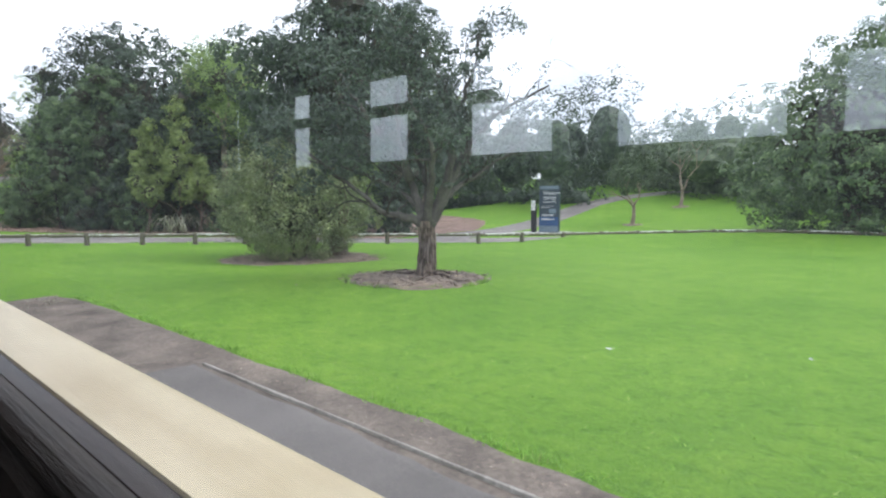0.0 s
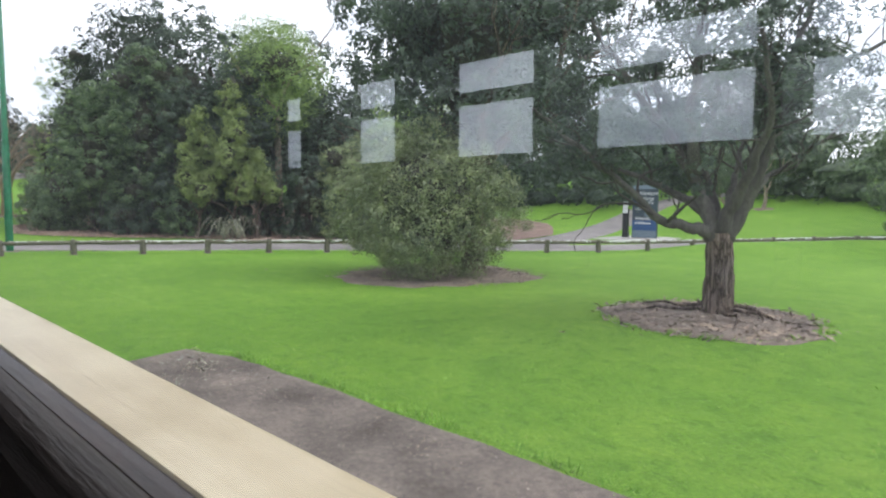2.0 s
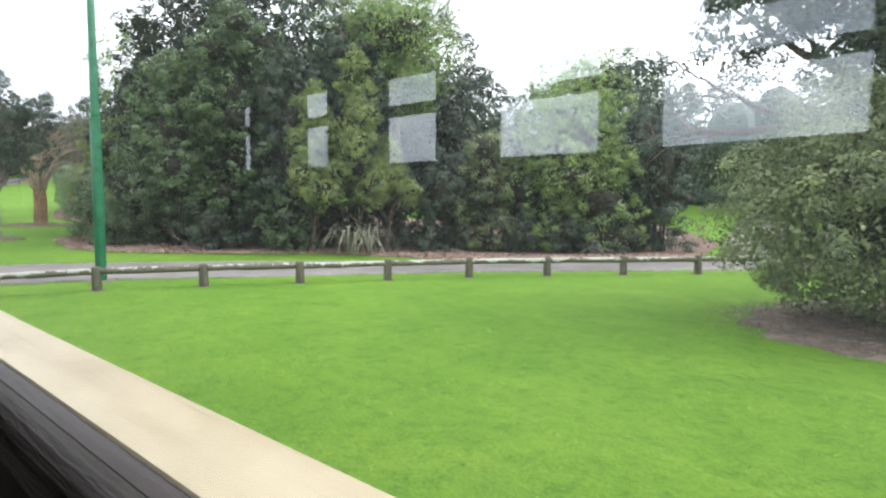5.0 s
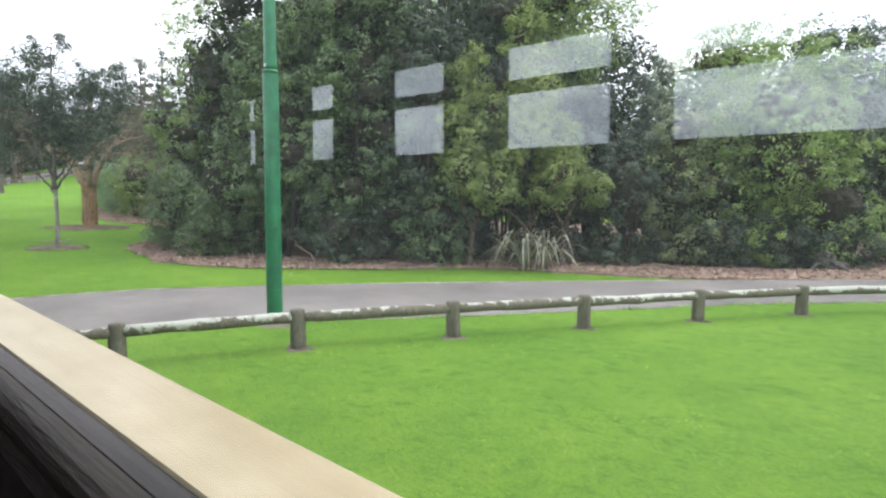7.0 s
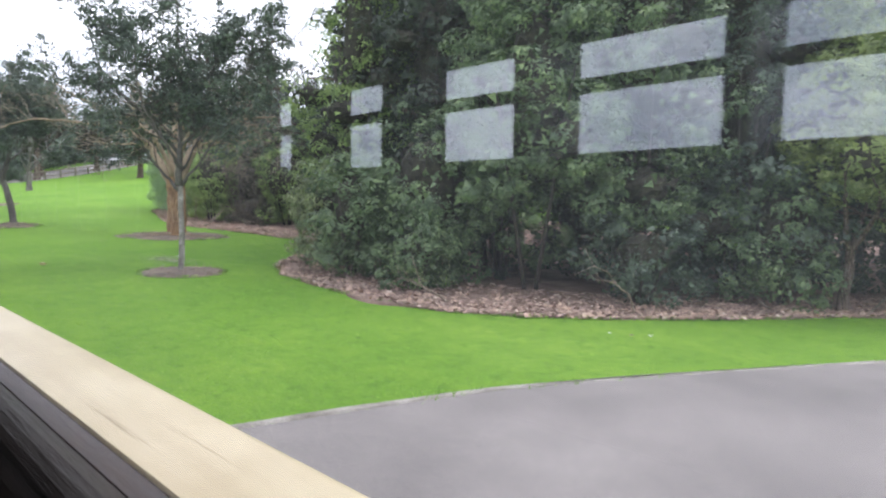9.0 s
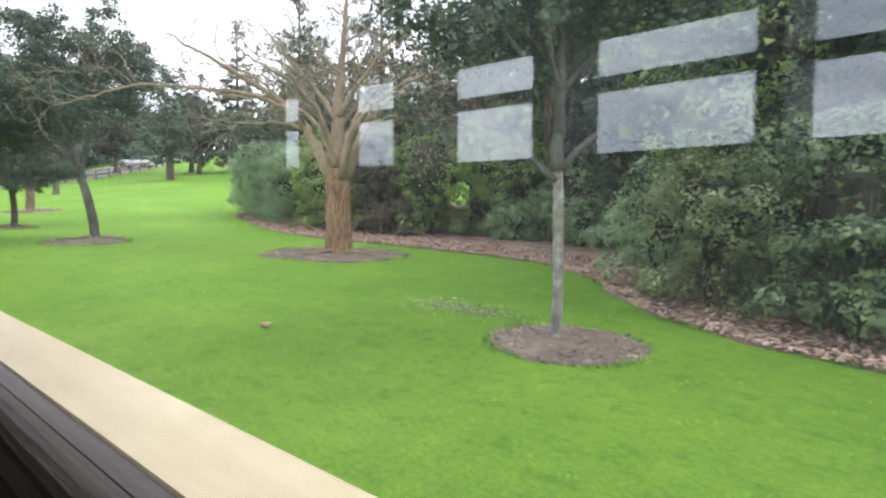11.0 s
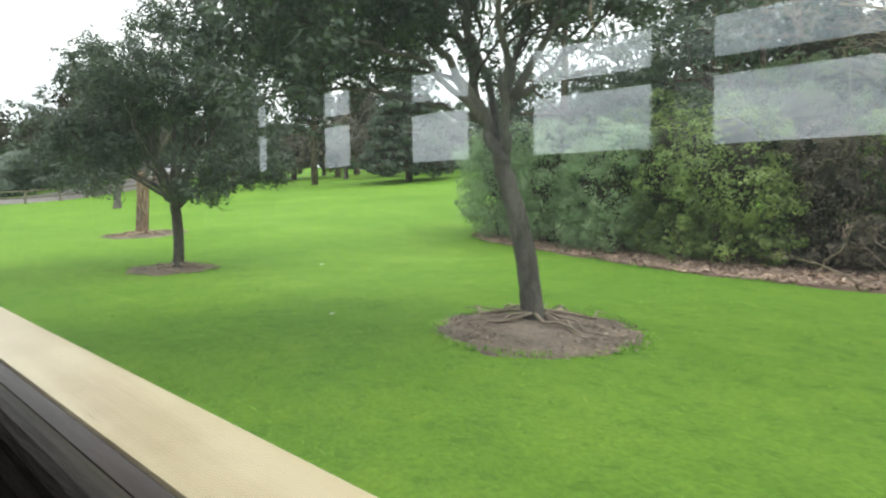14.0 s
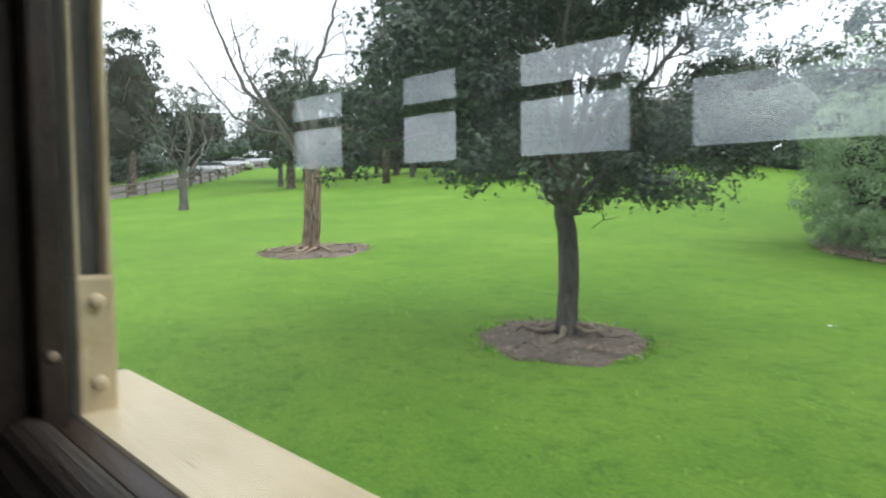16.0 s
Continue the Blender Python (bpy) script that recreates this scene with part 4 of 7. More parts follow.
def low_rail():
    """Low timber barrier: round posts with round rails laid on them, post to post."""
    s = np.concatenate([[0], np.cumsum(np.hypot(*np.diff(RAIL, axis=0).T))])
    at = np.arange(0, s[-1], 1.8)
    pts = np.stack([np.interp(at, s, RAIL[:, 0]), np.interp(at, s, RAIL[:, 1])], 1)
    root = empty("low_rail_fence", float(pts[0, 0]), float(pts[0, 1]), gz(*pts[0]))
    tagged(root, "low round-timber rail fence crusted with pale lichen", "fence")
    rng = np.random.default_rng(5)
    base = Vector(root.matrix_basis.translation)
    v, f = [], []
    tube(v, f, [(0, 0, -0.2), (0, 0, 0.02), (0, 0, 0.38), (0, 0, 0.425), (0, 0, 0.437)], [0.085, 0.088, 0.083, 0.08, 0.06], 12, rng=rng, wob=0.03)
    post = mesh("post", v, f, M_POST, True)
    tops = []
    for p in pts:
        z = gz(*p) - float(swell(p[0], p[1]))
        part("post", post, root, "", Matrix.Translation(Vector((p[0], p[1], z)) - base) @ pose(0, 0, 0, rng.normal(0, 1.2), rng.normal(0, 1.2), rng.uniform(0, 360)))
        tops.append(Vector((p[0], p[1], z + 0.355)))
    tops.insert(0, tops[0] + (tops[0] - tops[1]) * 0.55 - Vector((0, 0, 0.03)))
    for a, b in zip(tops, tops[1:]):
        v, f = [], []
        d = b - a
        side = Vector((-d.y, d.x, 0)).normalized()
        n = 7
        path = [a - base + d * (k / n) + Vector((0, 0, -0.005 + rng.normal(0, 0.004))) + side * rng.normal(0, 0.004) for k in range(n + 1)]
        path[0] += d * 0.035
        path[-1] -= d * 0.035
        tube(v, f, path, [0.062 + rng.normal(0, 0.0035) for _ in path], 10, rng=rng, wob=0.03)
        part("rail", mesh("rail", v, f, M_RAIL, True), root)
    # bare scuffed earth at each foot
    for p in pts[:9]:
        mv, mf = [], []
        n = 18
        for k, q in enumerate((0.001, 0.6, 1.0)):
            for i in range(n):
                a = 2 * math.pi * i / n
                rr = q * (0.16 + 0.035 * math.sin(3 * a + p[0]) + 0.02 * math.sin(7 * a + p[1]))
                x, y = p[0] + math.cos(a) * rr * 1.3, p[1] + math.sin(a) * rr
                mv.append((x, y, gz(x, y) + (0.012 if k < 2 else -0.01)))
        for k in range(2):
            for i in range(n):
                mf.append((k * n + i, k * n + (i + 1) % n, (k + 1) * n + (i + 1) % n, (k + 1) * n + i))
        tagged(new("worn_patch", mesh("worn_patch", mv, mf, M_DIRT, True)), "scuffed bare earth round a fence post", "dirt", "worn patches", "structure")


low_rail()


def text_mesh(words, size, mat):
    cu = bpy.data.curves.new("lettering", "FONT")
    cu.body, cu.size, cu.extrude = words, size, 0.004
    ob = new("lettering", cu)
    bpy.context.view_layer.update()
    me = bpy.data.meshes.new_from_object(ob.evaluated_get(bpy.context.evaluated_depsgraph_get()))
    bpy.data.objects.remove(ob)
    me.materials.clear()
    me.materials.append(mat)
    return me


def park_sign(x, y):
    t = empty("park_sign", x, y, gz(x, y) + 0.03, 4)
    tagged(t, "tall slate-blue park sign pylon with white lettering on a concrete pad", "sign")
    w, h, th = 0.58, 2.45, 0.09
    part("panel", bevel_box("panel", -w, w, -th, th, 0, h, M_SIGN, 0.012), t)
    face = -th - 0.003
    part("blue_band", bevel_box("blue_band", -w + 0.02, w - 0.02, face - 0.004, face + 0.004, 0.34, 0.82, M_SIGN_BLUE, 0.002), t, "mid-blue lower band")
    part("foot_band", bevel_box("foot_band", -w + 0.02, w - 0.02, face - 0.004, face + 0.004, 0.02, 0.34, M_SIGN_PALE, 0.002), t, "pale blue-grey foot band")
    part("leaf_pattern", bevel_box("leaf_pattern", -w + 0.02, w - 0.02, face - 0.004, face + 0.004, 2.27, 2.43, M_SIGN_PALE, 0.002), t, "mottled grey top band")
    up = lambda px, pz: Matrix.Translation((px, face - 0.004, pz)) @ pose(0, 0, 0, 90)
    for words, size, pz in (("Western", 0.27, 1.98), ("Springs", 0.27, 1.74), ("Lakeside Park", 0.135, 1.56)):
        line = empty("lettering", 0, 0, 0)
        line.parent = t
        for k, letter in enumerate(words):
            if letter != " ":
                lead = max(q.co.x for q in text_mesh(words[:k + 1], size, M_WHITE).vertices) - max(q.co.x for q in text_mesh(letter, size, M_WHITE).vertices)
                part("letter", text_mesh(letter, size, M_WHITE), line, "white letter", up(-0.33 + lead, pz))
    for i, (z, q) in enumerate(((1.38, 0.75), (1.30, 0.55), (0.93, 0.8), (0.89, 0.7), (0.85, 0.78), (0.72, 0.5))):
        part("text_line", bevel_box("text_line", -0.42, -0.42 + q * 0.95, face - 0.006, face, z, z + 0.018, M_WHITE, 0.002), t)
    part("picture", bevel_box("picture", 0.02, 0.42, face - 0.006, face, 1.0, 1.24, M_SIGN_PALE, 0.002), t, "small pale picture panel")
    for k in range(6):
        part("icon", bevel_box("icon", -0.42 + k * 0.13, -0.34 + k * 0.13, face - 0.010, face - 0.004, 0.64, 0.72, M_WHITE, 0.002), t)
    b = empty("notice_post", x - 0.86, y - 0.18, gz(x - 0.86, y - 0.18) + 0.03, 4)
    tagged(b, "black metal post with a white notice, beside the park sign", "post")
    part("pillar", bevel_box("pillar", -0.14, 0.14, -0.07, 0.07, 0, 1.35, M_BLACK, 0.01), b)
    part("notice", bevel_box("notice", -0.12, 0.12, -0.10, -0.072, 1.15, 1.68, M_WHITE, 0.006), b, "white notice plate")


park_sign(-17.55, 26.85)


def lamp_post(x, y):
    t = empty("lamp_post", x, y, gz(x, y))
    tagged(t, "slender green-painted steel lamp post beside the road", "lamp post")
    z0 = gz(x, y)
    v, f = [], []
    tube(v, f, [(0, 0, -0.1), (0, 0, 0.04), (0, 0, 3.2), (0, 0, 3.24)], [0.106, 0.102, 0.098, 0.094], 24)
    part("lower_tube", mesh("lower_tube", v, f, M_GREEN, True), t)
    v, f = [], []
    tube(v, f, [(0, 0, 3.235), (0, 0, 3.3), (0, 0, 8.2)], [0.082, 0.08, 0.062], 20)
    part("upper_tube", mesh("upper_tube", v, f, M_GREEN, True), t)
    v, f = [], []
    tube(v, f, [(0, 0, 3.20), (0, 0, 3.225), (0, 0, 3.25)], [0.101, 0.104, 0.086], 24)
    part("collar", mesh("collar", v, f, M_GREEN, True), t)
    part("sticker", bevel_box("sticker", 0.02, 0.06, -0.104, -0.098, 3.27, 3.31, M_WHITE, 0.002), t, "small white tag")
    v, f = [], []
    n = 20
    for k, q in enumerate((0.001, 0.7, 1.0)):
        for i in range(n):
            a = 2 * math.pi * i / n
            rr = q * (0.26 + 0.05 * math.sin(2 * a) + 0.03 * math.sin(5 * a))
            px, py = x + math.cos(a) * rr * 1.3, y + math.sin(a) * rr
            v.append((px, py, gz(px, py) + (0.02 if k < 2 else -0.01)))
    for k in range(2):
        for i in range(n):
            f.append((k * n + i, k * n + (i + 1) % n, (k + 1) * n + (i + 1) % n, (k + 1) * n + i))
    tagged(new("worn_patch", mesh("worn_patch", v, f, M_DIRT, True)), "bare earth round the lamp post", "dirt", "worn patches", "structure")


lamp_post(-26.93, 4.17)

# young trees on the far lawn
for i, (x, y, h, r) in enumerate(((-15.9, 33.0, 4.2, 1.15), (-16.4, 41.3, 7.4, 1.6))):
    tree("young_tree", "young grey-trunked tree with a thin crown on the far lawn", x, y, h, M_LEAF_FAR,
         [(-0.2, 0, h * 0.66, r, r, h * 0.2), (0.45, 0.1, h * 0.78, r * 0.75, r * 0.75, h * 0.18), (-0.5, 0.2, h * 0.84, r * 0.6, r * 0.6, h * 0.14)], 260, 11, 0.085, (1.1, 0.13, 0.09), (0.1, 0), 40 + i, M_TWIG, group="young trees", inner=0.08, core=0)
    mulch_ring(x, y, 0.6, "small mulch ring round a young tree", seed=60 + i)
tree("large_evergreen_tree", "large dense evergreen tree with foliage down to the ground", -4.9, 31.0, 9.4, M_LEAF_LAUREL,
     [(0, 0, 4.0, 4.2, 4.0, 3.8), (2.2, 0.6, 6.0, 3.4, 3.2, 3.2), (-2.2, 0, 3.0, 2.8, 2.8, 2.7), (1.2, -1.0, 2.6, 3.4, 3.0, 2.5), (4.0, 0.5, 9.6, 3.0, 2.6, 2.6), (0.6, 0.4, 7.2, 2.2, 2.0, 1.8), (-1.4, 0.4, 5.6, 2.0, 2.0, 1.6)], 2600, 12, 0.13, (1.6, 0.4, 0.3), seed=43, spread=0.26)
tree("large_evergreen_tree", "broad dense evergreen tree beyond the rail", 3.5, 33.0, 9.8, M_LEAF_LAUREL,
     [(0, 0, 4.4, 4.0, 3.8, 4.2), (1.5, 0.5, 7.0, 3.0, 3.0, 2.8), (-1.5, -0.5, 6.4, 2.6, 2.6, 2.4)], 1500, 12, 0.15, (1.6, 0.4, 0.3), seed=44, spread=0.28)

# ---- the planted bed beside the road ----
def light_conifer(x, y, h, r, seed):
    rng, blobs = np.random.default_rng(seed + 500), []
    for k in range(15):
        t = k / 14
        rr = rng.uniform(0.28, 0.52) * r * (1.1 - 0.5 * t)
        q, a = r * (0.3 + 0.5 * (1 - t) ** 0.7) * rng.uniform(0.4, 1.3), 2.4 * k + rng.uniform(-0.4, 0.4)
        blobs.append((math.cos(a) * q * (1 - t * 0.6), math.sin(a) * q * (1 - t * 0.6), 1.9 + (h - 2.1) * t, rr, rr, rr * rng.uniform(0.8, 1.3)))
    return tree("light_green_tree", "light yellow-green tree tapering to a point, standing in the bed", x, y, h, M_LEAF_LIGHT, blobs, 760, 12, 0.055, (1.0, 0.09, 0.06), seed=seed, group="light green trees", spread=0.11, inner=0.2, depth=1)


light_conifer(-29.45, 11.1, 5.3, 1.05, 61)
light_conifer(-28.5, 12.1, 6.3, 1.1, 62)
light_conifer(-28.0, 12.9, 3.6, 0.9, 63)

BEDS = [  # x, y, radius, height, kind, clumps, leaf size
    (-21.9, 19.9, 1.3, 4.9, "dark", 620, 0.07), (-24.3, 18.1, 2.6, 6.4, "bright", 3300, 0.06), (-26.2, 15.7, 1.3, 4.2, "olive", 700, 0.066), (-23.0, 17.9, 1.2, 1.9, "dark", 380, 0.065), (-25.3, 15.9, 1.1, 1.6, "dark", 360, 0.065),
    # The 3.2 m needle shrubs are dark infill, added for the shaded hollows.
    (-23.0, 20.3, 1.6, 2.8, "dark", 340, 0.07), (-25.4, 19.6, 1.8, 3.2, "dark", 340, 0.07), (-23.9, 16.9, 0.9, 1.4, "dark", 240, 0.06), (-27.6, 15.6, 1.4, 3.8, "dark", 520, 0.07), (-28.6, 13.6, 1.5, 3.0, "dark", 460, 0.07), (-26.4, 17.6, 1.8, 3.6, "dark", 420, 0.075), (-31.4, 12.2, 1.6, 3.2, "needle", 300, 0.075), (-33.6, 10.4, 1.6, 3.2, "needle", 300, 0.075), (-35.4, 9.6, 1.6, 3.2, "needle", 300, 0.075), (-37.8, 9.6, 1.6, 3.2, "needle", 300, 0.075),
    (-27.0, 14.6, 1.4, 3.4, "dark", 480, 0.075), (-30.9, 11.1, 1.6, 6.6, "dark", 1000, 0.075), (-32.1, 9.9, 1.8, 7.9, "laurel", 1300, 0.075), (-30.0, 13.2, 1.7, 7.2, "dark", 700, 0.085),
    # The two 2.2 m dark shrubs are infill added to darken the hollows.
    (-33.4, 8.3, 1.7, 6.4, "laurel", 1200, 0.075), (-35.2, 7.6, 1.45, 3.3, "laurel", 900, 0.07), (-34.5, 8.9, 1.3, 5.6, "laurel", 800, 0.075), (-36.4, 9.0, 1.7, 8.6, "needle", 1000, 0.075), (-31.6, 11.0, 1.2, 2.2, "dark", 300, 0.075), (-30.4, 12.2, 1.2, 2.2, "dark", 300, 0.075),
    (-38.8, 8.9, 1.7, 8.6, "shrub", 1100, 0.06), (-36.7, 6.95, 1.0, 2.5, "laurel", 440, 0.065), (-34.6, 6.7, 0.7, 1.3, "laurel", 240, 0.06),
    (-31.6, 8.8, 1.1, 1.5, "dark", 330, 0.06), (-30.1, 10.6, 1.0, 2.4, "laurel", 380, 0.065), (-37.5, 8.1, 1.0, 2.3, "grey", 400, 0.055), (-38.2, 7.5, 1.0, 2.2, "olive", 420, 0.06), (-39.4, 8.7, 1.0, 2.1, "grey", 420, 0.055), (-40.2, 12.3, 1.3, 4.8, "shrub", 560, 0.06), (-40.8, 11.4, 0.9, 1.6, "grey", 420, 0.05), (-39.4, 10.5, 1.0, 1.9, "grey", 420, 0.05), (-42.0, 12.3, 0.9, 1.5, "grey", 380, 0.05), (-41.0, 13.0, 1.6, 7.8, "needle", 800, 0.065)]
KIND = {"laurel": (M_LEAF_LAUREL, "glossy dark green laurel shrub on bark mulch"), "shrub": (M_LEAF_SHRUB, "rounded mid-green shrub in the mulch bed"), "olive": (M_LEAF_OLIVE, "drooping grey-olive shrub in the mulch bed"),
        "dark": (M_LEAF_DARK, "dark leathery evergreen shrub in the mulch bed"), "needle": (M_LEAF_NEEDLE, "dark fine-leaved conifer shrub or dark infill for the bed's hollows"), "grey": (M_LEAF_GREY, "rounded grey-green shrub at the bed's edge"), "light": (M_LEAF_YG, "yellow-green leafy shrub in the bed"), "bright": (M_LEAF_SHRUB, "big rounded yellow-green shrub in the mulch bed"), "twiggy": (M_LEAF_TWIGGY, "sparse purple-brown twiggy shrub in the bed")}
for i, (x, y, r, h, kind, n, s) in enumerate(BEDS):
    mat, lab = KIND[kind]
    x, y = x - 0.26, y + (1.5 if x < -40 else 0.3)
    shrub("shrub", ("tall " if h > 4.5 else "low " if h < 2.3 else "") + lab, x, y, r, h, mat, int(n * 0.95), 13, s * 0.92, 100 + i, group="bed shrubs", skirt=1.1 if h > 5.5 and x > -34 and kind == "laurel" else 0.5 if h > 4 else 0.08, lumps=13 if h > 4 else 7, spread=0.13, inner=0.08, low=h <= 4 or x > -28, core=0.46 if h > 5 else 0.62)
BACK = [(-24.1, 22.6, 1.7, 7.4, "dark"), (-30.4, 18.4, 2.1, 7.4, "dark"), (-31.8, 14.6, 2.4, 8.2, "dark"), (-33.8, 12.4, 2.6, 10.6, "dark"), (-36.6, 11.4, 2.5, 11.0, "needle"), (-39.4, 12.2, 2.5, 10.8, "needle"),
        (-42.0, 14.8, 2.4, 9.4, "needle"), (-28.6, 22.5, 2.5, 6.4, "laurel"), (-33.5, 18.5, 3.0, 10.6, "dark"), (-37.8, 17.0, 3.0, 11.0, "dark")]
for i, (x, y, r, h, kind) in enumerate(BACK):
    mat, lab = KIND[kind]
    tree("evergreen_tree", "tall dense dark evergreen tree at the back of the bed", x, y, h, mat,
         [(0, 0, h * 0.55, r, r, h * 0.42), (r * 0.5, r * 0.3, h * 0.7, r * 0.7, r * 0.7, h * 0.26), (-r * 0.5, -r * 0.2, h * 0.62, r * 0.7, r * 0.7, h * 0.28), (0.1, -r * 0.5, h * 0.36, r * 0.75, r * 0.75, h * 0.32), (0, 0.1, h * 0.86, r * 0.55, r * 0.55, h * 0.14)],
         1000, 9, 0.12, (1.6, 0.2, 0.15), seed=150 + i, group="bed trees", spread=0.22, depth=1, core=0.4)
tree("evergreen_tree", "dark high-crowned conifer rising behind the bed shrubs", -46.4, 16.2, 10.2, M_LEAF_NEEDLE,
     [(0, 0, 6.9, 1.9, 1.9, 1.7), (-0.7, 0.3, 5.9, 1.3, 1.3, 0.9), (0.8, -0.2, 6.2, 1.2, 1.2, 1.0), (0, 0, 8.7, 1.1, 1.1, 1.2)],
     900, 9, 0.12, (4.6, 0.2, 0.15), seed=165, group="bed trees", spread=0.22, depth=1, core=0.4)
for i, (x, y, r, h) in enumerate(((-30.0, 15.2, 2.0, 9.3), (-33.4, 16.4, 2.2, 10.6), (-29.5, 29.5, 3.0, 9.5))):
    tree("tall_light_tree", "tall light-green tree on thin stems above the dark evergreens", x, y, h, M_LEAF_SHRUB,
         [(0, 0, h * 0.82, r, r, h * 0.15), (r * 0.7, 0.3, h * 0.74, r * 0.6, r * 0.6, h * 0.12), (-r * 0.7, 0.3, h * 0.76, r * 0.6, r * 0.6, h * 0.13), (0.2, 0, h * 0.94, r * 0.6, r * 0.6, h * 0.08), (0.1, -0.3, h * 0.6, r * 0.7, r * 0.7, h * 0.12)],
         1500, 11, 0.058, (5.5, 0.2, 0.12), seed=170 + i, group="tall light trees", spread=0.22, inner=0.2, core=0.4, bark=M_TWIG, fork_len=2.2)


def flax(x, y, seed):
    """A clump of long strap leaves that arch over and droop to the ground."""
    rng = np.random.default_rng(seed)
    t = empty("flax_plant", x, y, gz(x, y) + 0.03)
    tagged(t, "flax clump with long drooping pale strap leaves", "flax")
    for k in range(30):
        a = rng.uniform(0, 2 * np.pi)
        L, w, hh = rng.uniform(0.9, 1.6), rng.uniform(0.018, 0.034), rng.uniform(0.45, 1.0)
        bend = rng.uniform(0.3, 0.6)
        v, f, n = [], [], 9
        for i in range(n + 1):
            s = i / n
            out = L * (s if s < bend else bend + (s - bend) * 0.75)
            zz = hh * (math.sin(min(s / bend, 1) * math.pi / 2) if s < bend else 1 - ((s - bend) / (1 - bend)) ** 1.4 * 0.95)
            ww = w * (0.5 + 1.2 * s if s < 0.4 else 1.0 * (1 - s) / 0.6 + 0.05)
            c, d = math.cos(a), math.sin(a)
            for sgn, dz in ((-1, 0.0), (0, -ww * 0.5), (1, 0.0)):
                v.append((c * out - d * ww * sgn, d * out + c * ww * sgn, max(0.02, zz) + dz))
        for i in range(n):
            for j in (0, 1):
                f.append((i * 3 + j, i * 3 + j + 1, i * 3 + j + 4, i * 3 + j + 3))
        part("leaf", mesh("leaf", v, f, M_FLAX, True), t)
    return t


flax(-28.2, 11.55, 7)
flax(-27.9, 12.0, 8)


def stump(x, y, r, h, seed):
    rng = np.random.default_rng(seed)
    v, f = [], []
    tube(v, f, [(0, 0, -0.1), (0.02, 0, 0.1), (0.05, 0.02, h * 0.7), (0.12, 0.05, h)], [r * 1.3, r, r * 0.8, r * 0.45], 14, wob=0.16, rng=rng)
    for k in range(5):
        a = k * 1.3 + 0.3
        tube(v, f, [(0, 0, h * 0.4), (math.cos(a) * r * 1.6, math.sin(a) * r * 1.6, h * 0.3), (math.cos(a) * r * 2.6, math.sin(a) * r * 2.6, 0.0)], [r * 0.3, r * 0.22, r * 0.1], 7, wob=0.1, rng=rng)
    ob = new("stump", mesh("stump", v, f, M_STUMP, True))
    ob.matrix_basis = pose(x, y, gz(x, y) + 0.02, 0, 0, seed * 40)
    tagged(ob, "weathered grey stump with roots in the bed", "stump", "stumps")


for i, (x, y, r, h) in enumerate(((-23.9, 18.2, 0.28, 0.5), (-23.2, 17.5, 0.26, 0.45))):
    stump(x, y, r, h, i + 3)


def fallen_branch(x, y, L, seed, mat=None, rise=0.3, twigs=5):
    rng = np.random.default_rng(seed)
    v, f = [], []
    a = rng.uniform(0, 6.28)
    d = Vector((math.cos(a), math.sin(a), rise))
    limbs(rng, v, f, (0, 0, 0.03), d, L, 0.018, 2, spread=0.8, lift=0.0, kids=(2, 3), sides=5, crook=0.2, min_r=0.004)
    ob = new("fallen_branch", mesh("fallen_branch", v, f, mat or M_TWIG, True))
    ob.matrix_basis = pose(x, y, gz(x, y) + 0.03)
    tagged(ob, "dry bare branch lying on the bark mulch", "branch", "fallen branches")


for i, (x, y, L) in enumerate(((-25.6, 14.2, 0.9), (-27.4, 12.6, 0.7), (-30.2, 10.0, 0.8), (-31.5, 8.1, 0.6), (-33.6, 6.4, 0.5), (-29.0, 12.0, 0.9), (-44.6, 11.2, 0.7), (-47.8, 10.6, 0.8), (-50.2, 10.5, 0.8), (-42.2, 10.6, 0.6), (-46.2, 10.9, 0.6))):
    fallen_branch(x, y, L, 200 + i)
fallen_branch(-45.4, 14.6, 1.9, 230, M_TWIG, rise=1.6)
for i in range(4):
    fallen_branch(-49.5 + 0.3 * i, 9.95 + 0.12 * (i % 2), 0.7, 240 + i, M_TWIG, rise=0.5)

